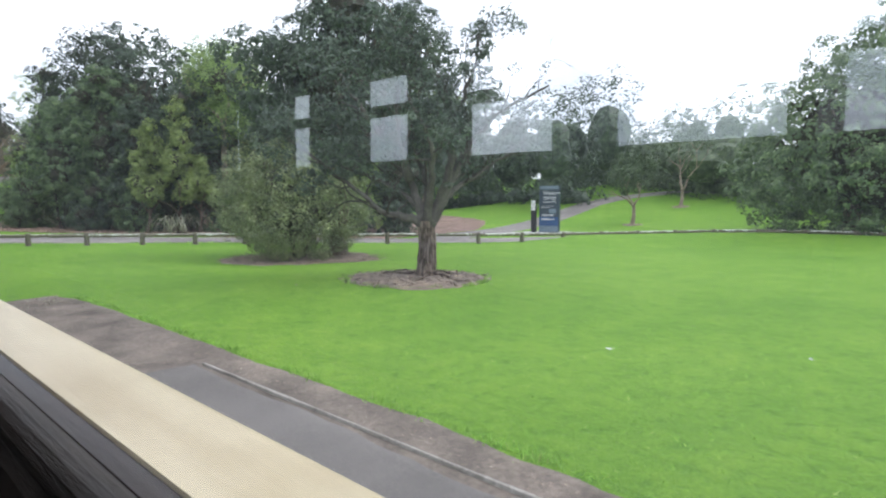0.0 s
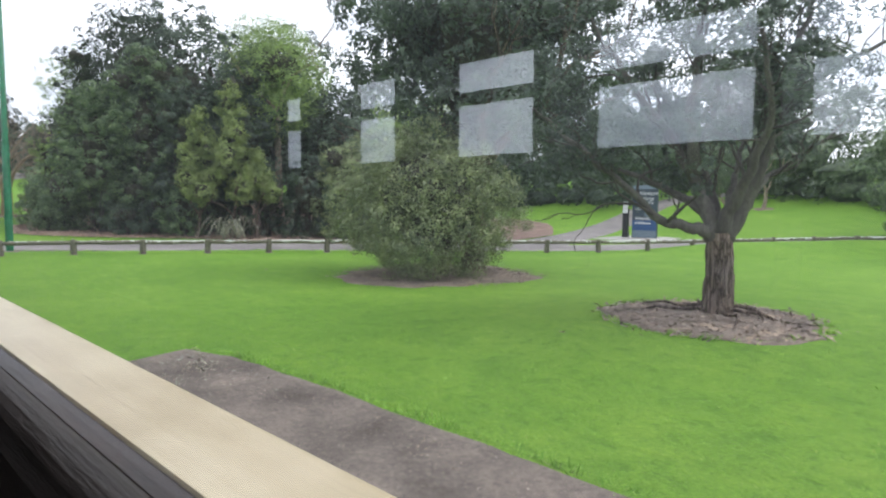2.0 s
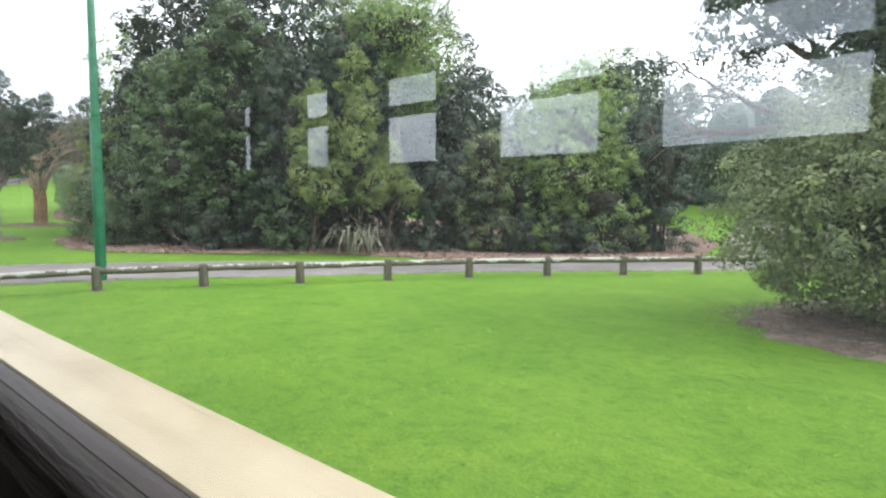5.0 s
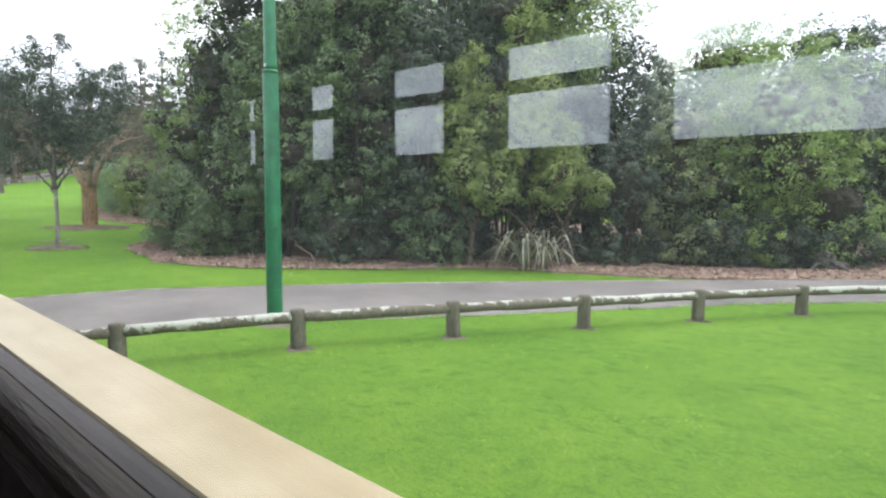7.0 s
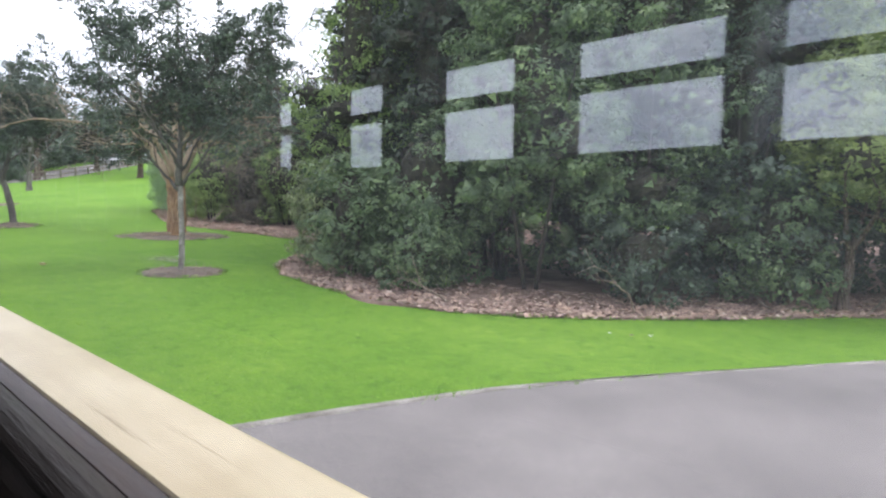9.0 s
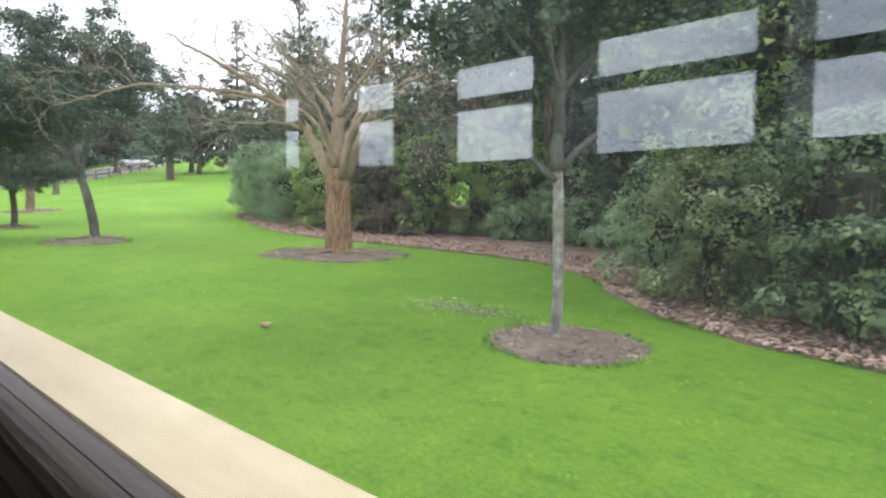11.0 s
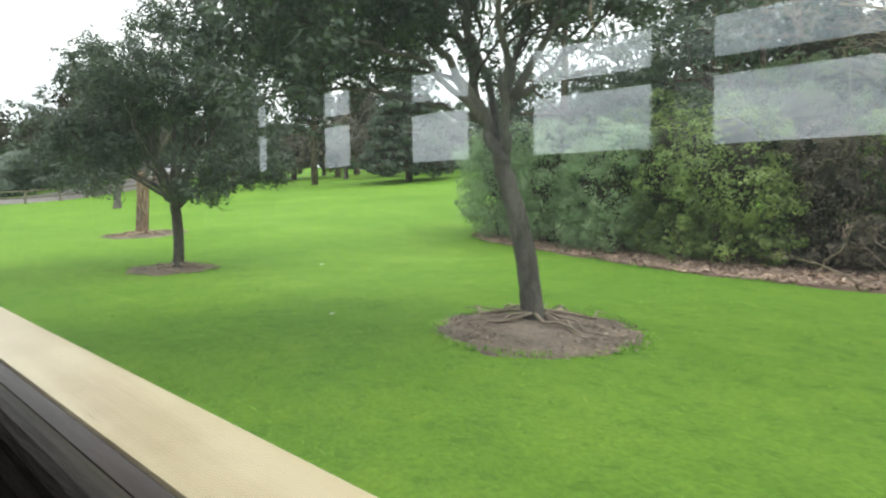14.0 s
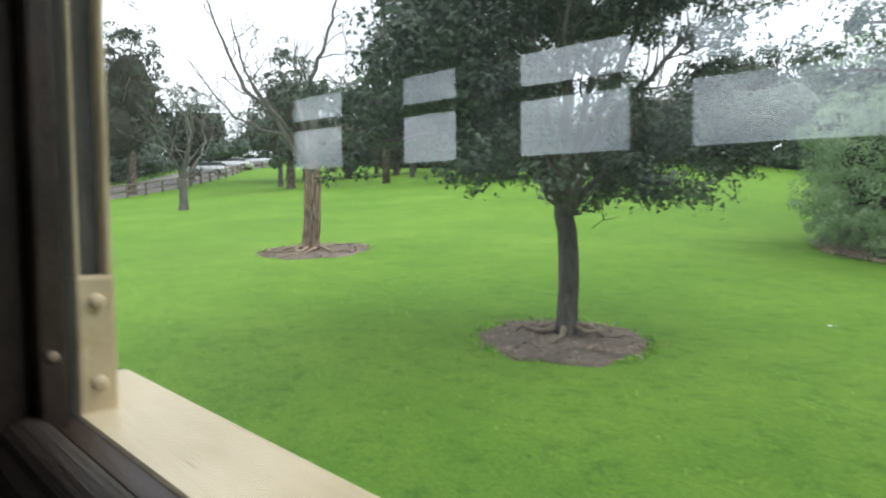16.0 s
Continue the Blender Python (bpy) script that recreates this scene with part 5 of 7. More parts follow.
# ---- lawn beyond the road ----
mulch_ring(-38.8, 4.8, 0.75, "bare grey dirt patch round a slim tree", seed=71)
branch_tree("slim_tree", "slim mottled grey tree with a sparse dark twiggy crown", -38.95, 4.83, [(0, 0, 0), (0.02, 0, 0.8), (0.0, 0, 1.7)], (0.056, 0.046), [
    ([(0, 0, 1.6), (0.03, 0, 2.6), (0, 0.05, 3.8), (0.05, 0, 5.4)], 0.055, 0.01),
    ([(0, 0, 1.5), (-0.4, 0.1, 1.9), (-0.9, 0.2, 2.5), (-1.3, 0.2, 3.3)], 0.03, 0.008),
    ([(0, 0, 1.6), (0.4, -0.1, 2.0), (0.8, -0.2, 2.5), (1.2, -0.2, 3.1)], 0.03, 0.008),
    ([(0, 0, 1.8), (0.1, 0.4, 2.3), (0.2, 0.8, 3.0), (0.2, 1.1, 3.9)], 0.03, 0.008),
    ([(0, 0, 1.9), (-0.1, -0.4, 2.4), (-0.3, -0.8, 3.1), (-0.3, -1.0, 4.0)], 0.03, 0.008),
    ([(0, 0, 2.6), (0.4, 0.1, 3.2), (0.7, 0.2, 4.2)], 0.025, 0.008), ([(0, 0, 2.8), (-0.4, 0, 3.5), (-0.7, 0, 4.6)], 0.025, 0.008),
    ([(0, 0, 2.2), (-0.6, -0.2, 2.9), (-1.2, -0.3, 3.6), (-1.5, -0.3, 4.5)], 0.028, 0.008), ([(0, 0, 2.3), (0.6, 0.2, 2.9), (1.1, 0.3, 3.7), (1.4, 0.3, 4.6)], 0.028, 0.008)],
    M_BARK_PALE, 72, M_LEAF_DARK, per=22, puff=0.19, size=0.044, subs=12, sub_len=0.7, twig=M_TWIG_DARK, limb_bark=M_BARK_GREY, flare=1.5, first=0.3, crook=0.26)


def bare_tree(name, label, x, y, trunk, bark, seed, forks=4, L=2.4, depth=5, spread=0.62, lean=(0, 0), twig=None, flare=1.35, lift=0.06, kids=(2, 3), twist=0.0, tips=None, category="tree", up=0.75, flute=0.1, limb_bark=None, stout=0.44):
    rng = np.random.default_rng(seed)
    t = empty(name, x, y, gz(x, y))
    tagged(t, label, category)
    v, f, path, radii, n = [], [], [], [], 10
    h, r0, r1 = trunk
    for i in range(n + 1):
        s = i / n
        path.append((lean[0] * s * s, lean[1] * s * s, -0.12 + (h + 0.12) * s))
        radii.append((r0 + (r1 - r0) * s) * (1 + (flare - 1) * math.exp(-s * 10)))
    tube(v, f, path, radii, 18, wob=flute, rng=rng)
    part("trunk", mesh("trunk", v, f, bark, True), t)
    top = Vector(path[-1])
    for k in range(forks + 1):
        bv, bf, tv, tf = [], [], [], []
        a = 2 * math.pi * (k + rng.uniform(-0.25, 0.25)) / forks + twist
        d = Vector((math.cos(a) * spread * 1.2, math.sin(a) * spread * 1.2, up + rng.uniform(-0.2, 0.35)))
        if k == forks:
            d = Vector((0.08, 0.05, 1))
        limbs(rng, bv, bf, top - Vector((0, 0, 0.08)), d, L * rng.uniform(0.85, 1.2), r1 * (0.8 if k == forks else stout), depth, spread, lift, kids, 8, 0.72, 0.17, 0.005, (tv, tf, depth - 1))
        limb = part("limb", mesh("limb", bv, bf, limb_bark or bark, True), t)
        part("twigs", mesh("twigs", tv, tf, twig or bark, True), limb, "fine bare twigs")
    if tips is not None:
        part("crown", leaf_mesh("crown", foliage(rng, tips, 240, 6, 0.05, 0.2, 0.0), M_LEAF_RED), t)
    return t


mulch_ring(-46.15, 7.75, 1.5, "grey mulch ring round an orange-barked tree", seed=73)
branch_tree("bare_spreading_tree", "leafless spreading tree with thick fissured orange bark in a mulch ring", -46.25, 7.85, [(0, 0, 0), (0.0, 0, 0.9), (-0.02, 0, 1.8)], (0.285, 0.255), [
    ([(0, 0, 1.6), (0.02, 0, 2.4), (0, 0.05, 3.2), (0.1, 0.1, 4.2), (0.2, 0.1, 5.4)], 0.2, 0.035),
    ([(-0.1, 0, 1.65), (-0.4, -0.1, 2.15), (-0.62, -0.15, 2.6), (-0.95, -0.25, 3.0), (-1.6, -0.3, 3.45), (-2.5, -0.4, 4.0), (-3.4, -0.4, 4.5)], 0.14, 0.02),
    ([(-0.85, -0.2, 2.9), (-1.5, -0.5, 3.2), (-2.6, -0.6, 3.35), (-3.7, -0.7, 3.4), (-4.6, -0.8, 3.2), (-5.4, -0.9, 2.95)], 0.055, 0.01),
    ([(-0.1, 0.1, 1.7), (-0.35, 0.5, 2.5), (-0.9, 0.9, 3.1), (-1.9, 1.4, 3.5), (-3.2, 1.8, 3.7)], 0.1, 0.015),
    ([(0.12, 0, 1.65), (0.4, 0, 2.3), (0.7, 0.1, 2.9), (1.1, 0.2, 3.3), (2.0, 0.3, 3.6), (3.0, 0.3, 3.7)], 0.13, 0.015),
    ([(0.1, -0.1, 1.7), (0.35, -0.5, 2.4), (0.9, -1.0, 3.0), (1.7, -1.3, 3.4), (2.6, -1.6, 3.6)], 0.1, 0.015),
    ([(0, 0.15, 1.7), (0.1, 0.6, 2.5), (0.3, 1.3, 3.3), (0.4, 2.2, 4.1)], 0.1, 0.015),
    ([(0, -0.15, 1.8), (-0.2, -0.6, 2.7), (-0.6, -1.2, 3.3), (-1.3, -1.9, 3.7)], 0.085, 0.012),
    ([(0, 0, 2.8), (-0.5, 0.1, 3.5), (-1.2, 0.2, 4.3), (-1.8, 0.3, 5.0)], 0.07, 0.012),
    ([(0, 0, 2.9), (0.5, -0.1, 3.6), (1.1, -0.1, 4.4), (1.7, 0, 5.1)], 0.07, 0.012),
    ([(-0.6, -0.1, 2.6), (-1.3, 0.3, 2.8), (-2.3, 0.6, 2.85), (-3.3, 0.8, 3.0)], 0.045, 0.01),
    ([(0.6, 0.1, 2.7), (1.2, -0.2, 2.85), (2.0, -0.4, 2.8), (2.8, -0.5, 2.95)], 0.045, 0.01)],
    M_BARK_ORANGE, 81, subs=11, sub_len=0.95, depth=3, spread=0.75, lift=0.07, limb_bark=M_LIMB_TAN, twig=M_TWIG, flute=0.08, flare=1.6, crook=0.26)
mulch_ring(-51.1, 4.42, 0.9, "bare grey dirt with exposed roots under a leaning tree", seed=74, chip=0.015, dense=2600)
branch_tree("leaning_tree", "grey-barked leaning tree with dark upright limbs and an open crown", -51.35, 4.72, [(0, 0, 0), (-0.1, 0, 0.7), (-0.25, 0, 1.3), (-0.32, 0, 1.55)], (0.115, 0.078), [
    ([(-0.29, 0, 1.42), (-0.42, 0, 1.75), (-0.55, 0, 2.2), (-0.62, 0, 2.8), (-0.66, 0.1, 3.6), (-0.7, 0.1, 4.8)], 0.07, 0.015),
    ([(-0.3, 0, 1.55), (-0.25, 0.1, 2.1), (-0.05, 0.2, 2.9), (0.15, 0.3, 4.0)], 0.055, 0.012),
    ([(-0.38, 0, 1.75), (-0.8, -0.2, 2.4), (-1.3, -0.3, 3.0), (-1.9, -0.4, 3.6)], 0.05, 0.012),
    ([(-0.3, 0, 1.55), (-0.3, -0.35, 2.3), (-0.5, -0.8, 3.1), (-0.7, -1.2, 4.0)], 0.05, 0.012),
    ([(-0.3, 0, 1.6), (-0.4, 0.5, 2.4), (-0.6, 1.0, 3.2), (-0.6, 1.3, 4.0)], 0.05, 0.012),
    ([(-0.45, 0, 1.85), (-1.1, 0.1, 2.1), (-1.8, 0.1, 2.2), (-2.6, 0, 2.1)], 0.04, 0.01),
    ([(-0.4, 0, 1.8), (-1.0, -0.4, 2.3), (-1.7, -0.6, 2.5), (-2.4, -0.7, 2.6)], 0.035, 0.01),
    ([(-0.5, 0, 2.0), (-0.8, 0.5, 2.4), (-1.4, 0.9, 2.6), (-2.1, 1.1, 2.6)], 0.035, 0.01),
    ([(-0.2, 0.05, 2.1), (0.2, -0.1, 2.8), (0.4, -0.2, 3.6), (0.5, -0.2, 4.4)], 0.04, 0.01),
    ([(-0.55, 0, 2.4), (-1.0, 0.2, 3.2), (-1.3, 0.3, 4.0), (-1.5, 0.4, 4.8)], 0.045, 0.01),
    ([(-0.25, 0, 2.0), (0.3, 0.2, 2.5), (0.8, 0.3, 3.0), (1.2, 0.3, 3.6)], 0.035, 0.01)],
    M_BARK_GREY, 82, M_LEAF_DARK, per=56, puff=0.24, size=0.042, subs=10, sub_len=0.72, twig=M_TWIG_DARK, flare=1.4, first=0.4, crook=0.24)
mulch_ring(-59.0, 4.6, 0.78, "worn mulch ring under a round-crowned tree", seed=75)
branch_tree("round_crowned_tree", "round-crowned dark evergreen tree with low hanging sprays", -59.03, 4.71, [(0, 0, 0), (0.02, 0, 0.6), (-0.02, 0, 1.2)], (0.1, 0.085), [
    ([(0, 0, 1.1), (-0.4, -0.1, 1.55), (-1.0, -0.2, 1.8), (-1.65, -0.2, 1.75)], 0.05, 0.012),
    ([(0, 0, 1.15), (-0.3, 0.1, 1.9), (-0.8, 0.2, 2.6), (-1.2, 0.2, 3.3)], 0.055, 0.012),
    ([(0, 0, 1.1), (0, 0, 2.2), (0.05, 0, 3.2), (0, 0, 4.4)], 0.07, 0.012),
    ([(0, 0, 1.15), (0.3, -0.1, 1.8), (0.8, -0.2, 2.4), (1.3, -0.2, 2.9)], 0.05, 0.012),
    ([(0, 0, 1.1), (0.4, 0.1, 1.5), (1.0, 0.2, 1.7), (1.5, 0.2, 1.55)], 0.04, 0.01),
    ([(0, 0, 1.15), (0.1, 0.5, 1.8), (0.2, 1.0, 2.3), (0.2, 1.4, 2.9)], 0.045, 0.01),
    ([(0, 0, 1.15), (-0.1, -0.5, 1.8), (-0.2, -0.9, 2.3), (-0.2, -1.3, 2.8)], 0.045, 0.01),
    ([(0, 0, 1.2), (0.3, 0.3, 2.4), (0.6, 0.6, 3.7)], 0.05, 0.01),
    ([(0, 0, 1.2), (-0.3, -0.3, 2.4), (-0.6, -0.5, 3.7)], 0.05, 0.01),
    ([(0, 0, 1.3), (0.4, -0.4, 2.4), (0.7, -0.6, 3.4), (0.6, -0.6, 4.2)], 0.045, 0.01),
    ([(-0.2, 0, 1.5), (-0.7, 0.5, 1.9), (-1.2, 0.9, 2.2)], 0.035, 0.01),
    ([(0.0, 0, 1.2), (-0.5, -0.5, 1.6), (-0.9, -0.8, 1.8)], 0.035, 0.01),
    ([(0, 0, 1.15), (0.25, -0.1, 1.3), (0.5, -0.15, 1.25)], 0.015, 0.006)],
    M_BARK_GREY, 83, M_LEAF_DARK, per=50, puff=0.22, size=0.036, subs=11, sub_len=0.62, twig=M_TWIG_DARK, flare=1.75, first=0.45, crook=0.15, lift=0.1, floor=0.05, thin=lambda e: 0.0 if e.z < 1.15 else 0.95 if e.x < 0.6 else 0.6)
mulch_ring(-65.8, 6.75, 1.1, "mulch ring with pale roots round an orange-barked tree", seed=76)
branch_tree("bare_orange_tree", "leafless tree with flaking orange-brown bark and dark upswept limbs", -65.8, 6.66, [(0, 0, 0), (0.05, 0, 0.9), (0.08, 0, 1.75)], (0.17, 0.15), [
    ([(-0.02, 0, 1.6), (-0.35, 0, 2.1), (-0.65, 0, 2.6), (-1.2, 0.1, 3.1), (-1.6, 0.1, 4.0), (-1.9, 0.1, 4.8)], 0.08, 0.015),
    ([(0.06, 0, 1.6), (0.1, 0.1, 2.5), (0.05, 0.1, 3.3), (0.4, 0.2, 4.2), (0.6, 0.2, 5.2)], 0.08, 0.015),
    ([(0.12, 0, 1.6), (0.45, -0.1, 2.05), (0.9, -0.2, 2.7), (1.3, -0.2, 3.6), (1.5, -0.2, 4.6)], 0.075, 0.015),
    ([(0, -0.05, 1.65), (-0.3, -0.5, 2.3), (-0.8, -0.9, 3.0), (-1.0, -1.2, 4.0)], 0.06, 0.012),
    ([(0, 0.1, 1.65), (-0.2, 0.6, 2.4), (-0.5, 1.1, 3.3), (-0.5, 1.4, 4.3)], 0.06, 0.012),
    ([(-0.4, 0, 2.2), (-0.9, -0.1, 2.3), (-1.5, -0.1, 2.7), (-2.2, -0.1, 3.6)], 0.04, 0.01)],
    M_BARK_FLAKY, 84, subs=8, sub_len=0.75, depth=2, spread=0.6, lift=0.12, limb_bark=M_BARK_GREY, twig=M_TWIG_DARK, flare=1.8, crook=0.28, first=0.35)


def roots(x, y, n, L, seed, mat, label, thick=0.6):
    rng = np.random.default_rng(seed)
    v, f = [], []
    for k in range(n):
        a = 2 * math.pi * k / n + rng.uniform(-0.3, 0.3)
        path, p = [], Vector((math.cos(a) * 0.1, math.sin(a) * 0.1, 0.1))
        for i in range(6):
            path.append(p.copy())
            a += rng.normal(0, 0.45)
            p = p + Vector((math.cos(a), math.sin(a), 0)) * L / 5
            p.z = gz(x + p.x, y + p.y) - gz(x, y) + 0.075 - 0.012 * i + 0.03 * math.sin(i * 2.1 + k)
        tube(v, f, path, [q * thick for q in (0.05, 0.04, 0.034, 0.028, 0.02, 0.008)], 7, wob=0.12, rng=rng)
    ob = new("tree_roots", mesh("tree_roots", v, f, mat, True))
    ob.matrix_basis = pose(x, y, gz(x, y))
    tagged(ob, label, "roots")


roots(-51.3, 4.7, 13, 0.85, 91, M_TWIG, "exposed grey roots spreading over bare dirt", 0.36)
roots(-65.8, 6.66, 12, 0.9, 92, M_LIMB_TAN, "pale surface roots round the trunk", 0.7)
roots(-46.2, 7.8, 11, 1.2, 93, M_LIMB_TAN, "pale roots and twigs in the mulch ring", 0.5)
roots(-7.95, 8.0, 6, 1.1, 94, M_BARK, "gnarled roots crossing the mulch ring")
roots(-59.03, 4.71, 6, 0.5, 95, M_TWIG, "grey roots at the foot of the tree")

# ---- the shrub bed of the second lawn ----
BED2 = [(-41.9, 12.3, 1.5, 3.4, "grey"), (-43.6, 12.9, 1.6, 3.3, "dark"), (-45.4, 13.0, 1.5, 2.6, "grey"), (-47.2, 12.3, 1.6, 3.3, "shrub"), (-48.9, 11.9, 1.5, 3.5, "shrub"), (-50.4, 11.7, 1.2, 2.9, "twiggy"),
        (-51.8, 11.4, 1.35, 3.3, "light"), (-53.0, 12.0, 1.3, 3.3, "light"), (-54.3, 11.9, 1.3, 2.8, "grey"), (-55.9, 12.3, 1.35, 2.9, "grey"), (-57.7, 12.65, 1.35, 2.9, "grey"), (-58.1, 14.4, 1.2, 2.9, "grey"),
        (-44.4, 11.5, 0.9, 1.3, "grey"), (-46.6, 11.4, 0.8, 1.1, "grey"), (-42.4, 11.1, 0.9, 1.6, "shrub"), (-49.4, 10.8, 0.7, 1.0, "twiggy"), (-54.0, 14.0, 1.6, 3.7, "light"), (-56.2, 15.0, 1.5, 3.2, "shrub"), (-47.9, 14.2, 1.8, 4.2, "shrub"), (-51.0, 14.0, 1.8, 4.3, "laurel"), (-44.6, 15.0, 1.9, 4.4, "laurel"), (-42.2, 12.6, 1.1, 2.6, "dark")]
for i, (x, y, r, h, kind) in enumerate(BED2):
    mat, lab = KIND[kind]
    y += 3.2 if x > -47.6 else 1.5 if x > -50 else 0.9 if x > -51 else 0.25 if kind != "grey" else 0.0
    soft = kind == "grey" and x < -54
    shrub("shrub", ("low " if h < 1.8 else "") + lab, x, y, r, h, mat, int((1000 if soft else 330) * r * r) + 130, 17, 0.034 if soft else 0.042, 300 + i, group="bed shrubs", skirt=0.1, lumps=11 if soft else 9, spread=0.11 if soft else 0.12)
BACK2 = [(-43.5, 19.0, 2.7, 9.0, "needle"), (-47.5, 18.5, 2.4, 7.2, "dark"), (-51.5, 19.0, 2.6, 8.8, "needle"), (-55.0, 20.5, 2.6, 7.6, "needle"), (-46.0, 23.5, 3.0, 9.6, "dark"), (-53.0, 24.5, 3.0, 9.2, "dark")]
for i, (x, y, r, h, kind) in enumerate(BACK2):
    mat, lab = KIND[kind]
    tree("evergreen_tree", "dark evergreen tree behind the shrub bed", x, y, h, mat,
         [(0, 0, h * 0.5, r, r, h * 0.4), (r * 0.6, 0.2, h * 0.72, r * 0.7, r * 0.7, h * 0.2), (-r * 0.6, 0, h * 0.7, r * 0.7, r * 0.7, h * 0.2), (0, 0, h * 0.88, r * 0.6, r * 0.6, h * 0.12)],
         620, 11, 0.12, (2.4, 0.2, 0.15), seed=340 + i, group="bed trees", spread=0.24, inner=0.1, depth=1)

# ---- distance ----
def tiered_pine(x, y, h, r, seed, tiers=13, low=0.1, flat=0.045, n=900, label="tall dark conifer with tiered branches on the skyline", size=0.13):
    """Conifer with separate tiers of foliage along a straight stem."""
    rng = np.random.default_rng(seed)
    t = empty("tall_conifer", x, y, gz(x, y))
    tagged(t, label, "conifer", "conifers")
    v, f = [], []
    tube(v, f, [(0, 0, -0.2), (0, 0, h * 0.5), (0, 0, h)], [0.28, 0.17, 0.03] if tiers > 9 else [0.15, 0.1, 0.02], 9)
    blobs = []
    for k in range(tiers):
        s = k / (tiers - 1)
        zz = h * (low + (0.98 - low) * s)
        rr = r * (1 - s) ** 0.62 + 0.25
        m = 5 if rr > 1 else 3
        for j in range(m):
            a = k * 1.1 + j * 2 * math.pi / m + rng.uniform(-0.3, 0.3)
            q = rng.uniform(0.4, 0.72) * rr
            drop = rng.uniform(-0.45, 0.35)
            blobs.append((math.cos(a) * q, math.sin(a) * q, zz + drop, rr * 0.44, rr * 0.44, h * flat))
            tube(v, f, [(0, 0, zz - 0.3), (math.cos(a) * q, math.sin(a) * q, zz + drop - 0.05)], [0.06, 0.03], 5)
    part("trunk", mesh("trunk", v, f, M_BARK, True), t)
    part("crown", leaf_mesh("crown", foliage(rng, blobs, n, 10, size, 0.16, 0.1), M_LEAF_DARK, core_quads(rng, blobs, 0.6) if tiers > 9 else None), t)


for i, (x, y, s) in enumerate(((-52.4, 14.6, 1.35), (-49.2, 15.8, 1.3), (-55.2, 16.4, 1.2))):
    bare_tree("twiggy_tree", "leafless twiggy grey tree among the bed shrubs", x, y, (2.0 * s, 0.14, 0.11), M_BARK, 480 + i, 4, 1.9 * s, 4, 0.5, twig=M_TWIG_DARK, up=1.0, kids=(2, 2))
tiered_pine(-79.0, 30.0, 12.3, 3.6, 401, 18, 0.1, 0.034, 3000, size=0.12)
tiered_pine(-87.0, 27.6, 13.5, 2.0, 402, 12, 0.3, 0.02, 520)
tiered_pine(-56.5, 13.8, 8.4, 2.9, 403, 7, 0.3, 0.018, 1000, "spreading pine with flat layered sprays behind the hedge", 0.08)
tiered_pine(-53.2, 15.2, 9.4, 3.0, 404, 7, 0.35, 0.022, 1100, "dark pine with layered sprays behind the hedge", 0.08)
FAR = [(-74, 37, 3.0, 4.6, "twiggy"), (-84, 40, 3.4, 6.0, "dark"), (-91, 45, 4.0, 7.5, "dark"), (-97, 40, 4.2, 12.5, "needle"), (-78, 46, 4.0, 5.6, "twiggy"), (-69, 44, 4.2, 9.0, "dark"), (-62, 46, 4.5, 8.5, "grey"),
       (-104, 31, 4.0, 12.5, "needle"), (-109, 19, 4.2, 13.0, "needle"), (-113, 26, 3.6, 9.0, "dark"), (-98, 33, 2.2, 5.0, "twiggy"), (-104.7, 17.6, 3.2, 15.0, "needle"), (-87.0, 35.6, 3.0, 5.6, "twiggy"), (-95.0, 36.0, 3.2, 6.0, "twiggy"), (-100.0, 30.0, 3.0, 8.0, "needle"), (-93.0, 24.0, 2.2, 9.5, "dark"), (-118, 54, 5, 9, "dark"), (-108, 52, 5, 10.5, "needle"), (-134, 56, 5.5, 10, "dark"), (-146, 42, 6, 11, "dark"), (-148, 26, 6, 12, "needle"), (-128, 14, 5, 12, "needle")]
for i, (x, y, r, h, kind) in enumerate(FAR):
    mat, lab = KIND[kind]
    tree("distant_tree", "dark distant park tree on the skyline", x, y, h, mat,
         [(0, 0, h * 0.52, r, r, h * 0.36), (r * 0.6, 0, h * 0.66, r * 0.65, r * 0.65, h * 0.2), (-r * 0.55, 0.4, h * 0.6, r * 0.7, r * 0.7, h * 0.24), (r * 0.1, -r * 0.3, h * 0.32, r * 0.8, r * 0.8, h * 0.2), (0, 0, h * 0.88, r * 0.42, r * 0.42, h * 0.13)],
         240, 8, 0.22, (h * 0.22, 0.3, 0.22), seed=420 + i, group="distant trees", spread=0.34, inner=0.12, depth=1)
for i, (x, y, s) in enumerate(((-84, 12.3, 0.9), (-90, 33, 0.9), (-70.5, 31.5, 1.1), (-96, 25, 1.1), (-100, 38, 0.9), (-83, 37, 0.9))):
    bare_tree("distant_bare_tree", "leafless tree with fine grey twigs in the distance", x, y, (1.6 * s, 0.2, 0.16), M_BARK_GREY, 460 + i, 4, 2.0 * s, 4, 0.6, twig=M_TWIG_GREY, up=0.95)


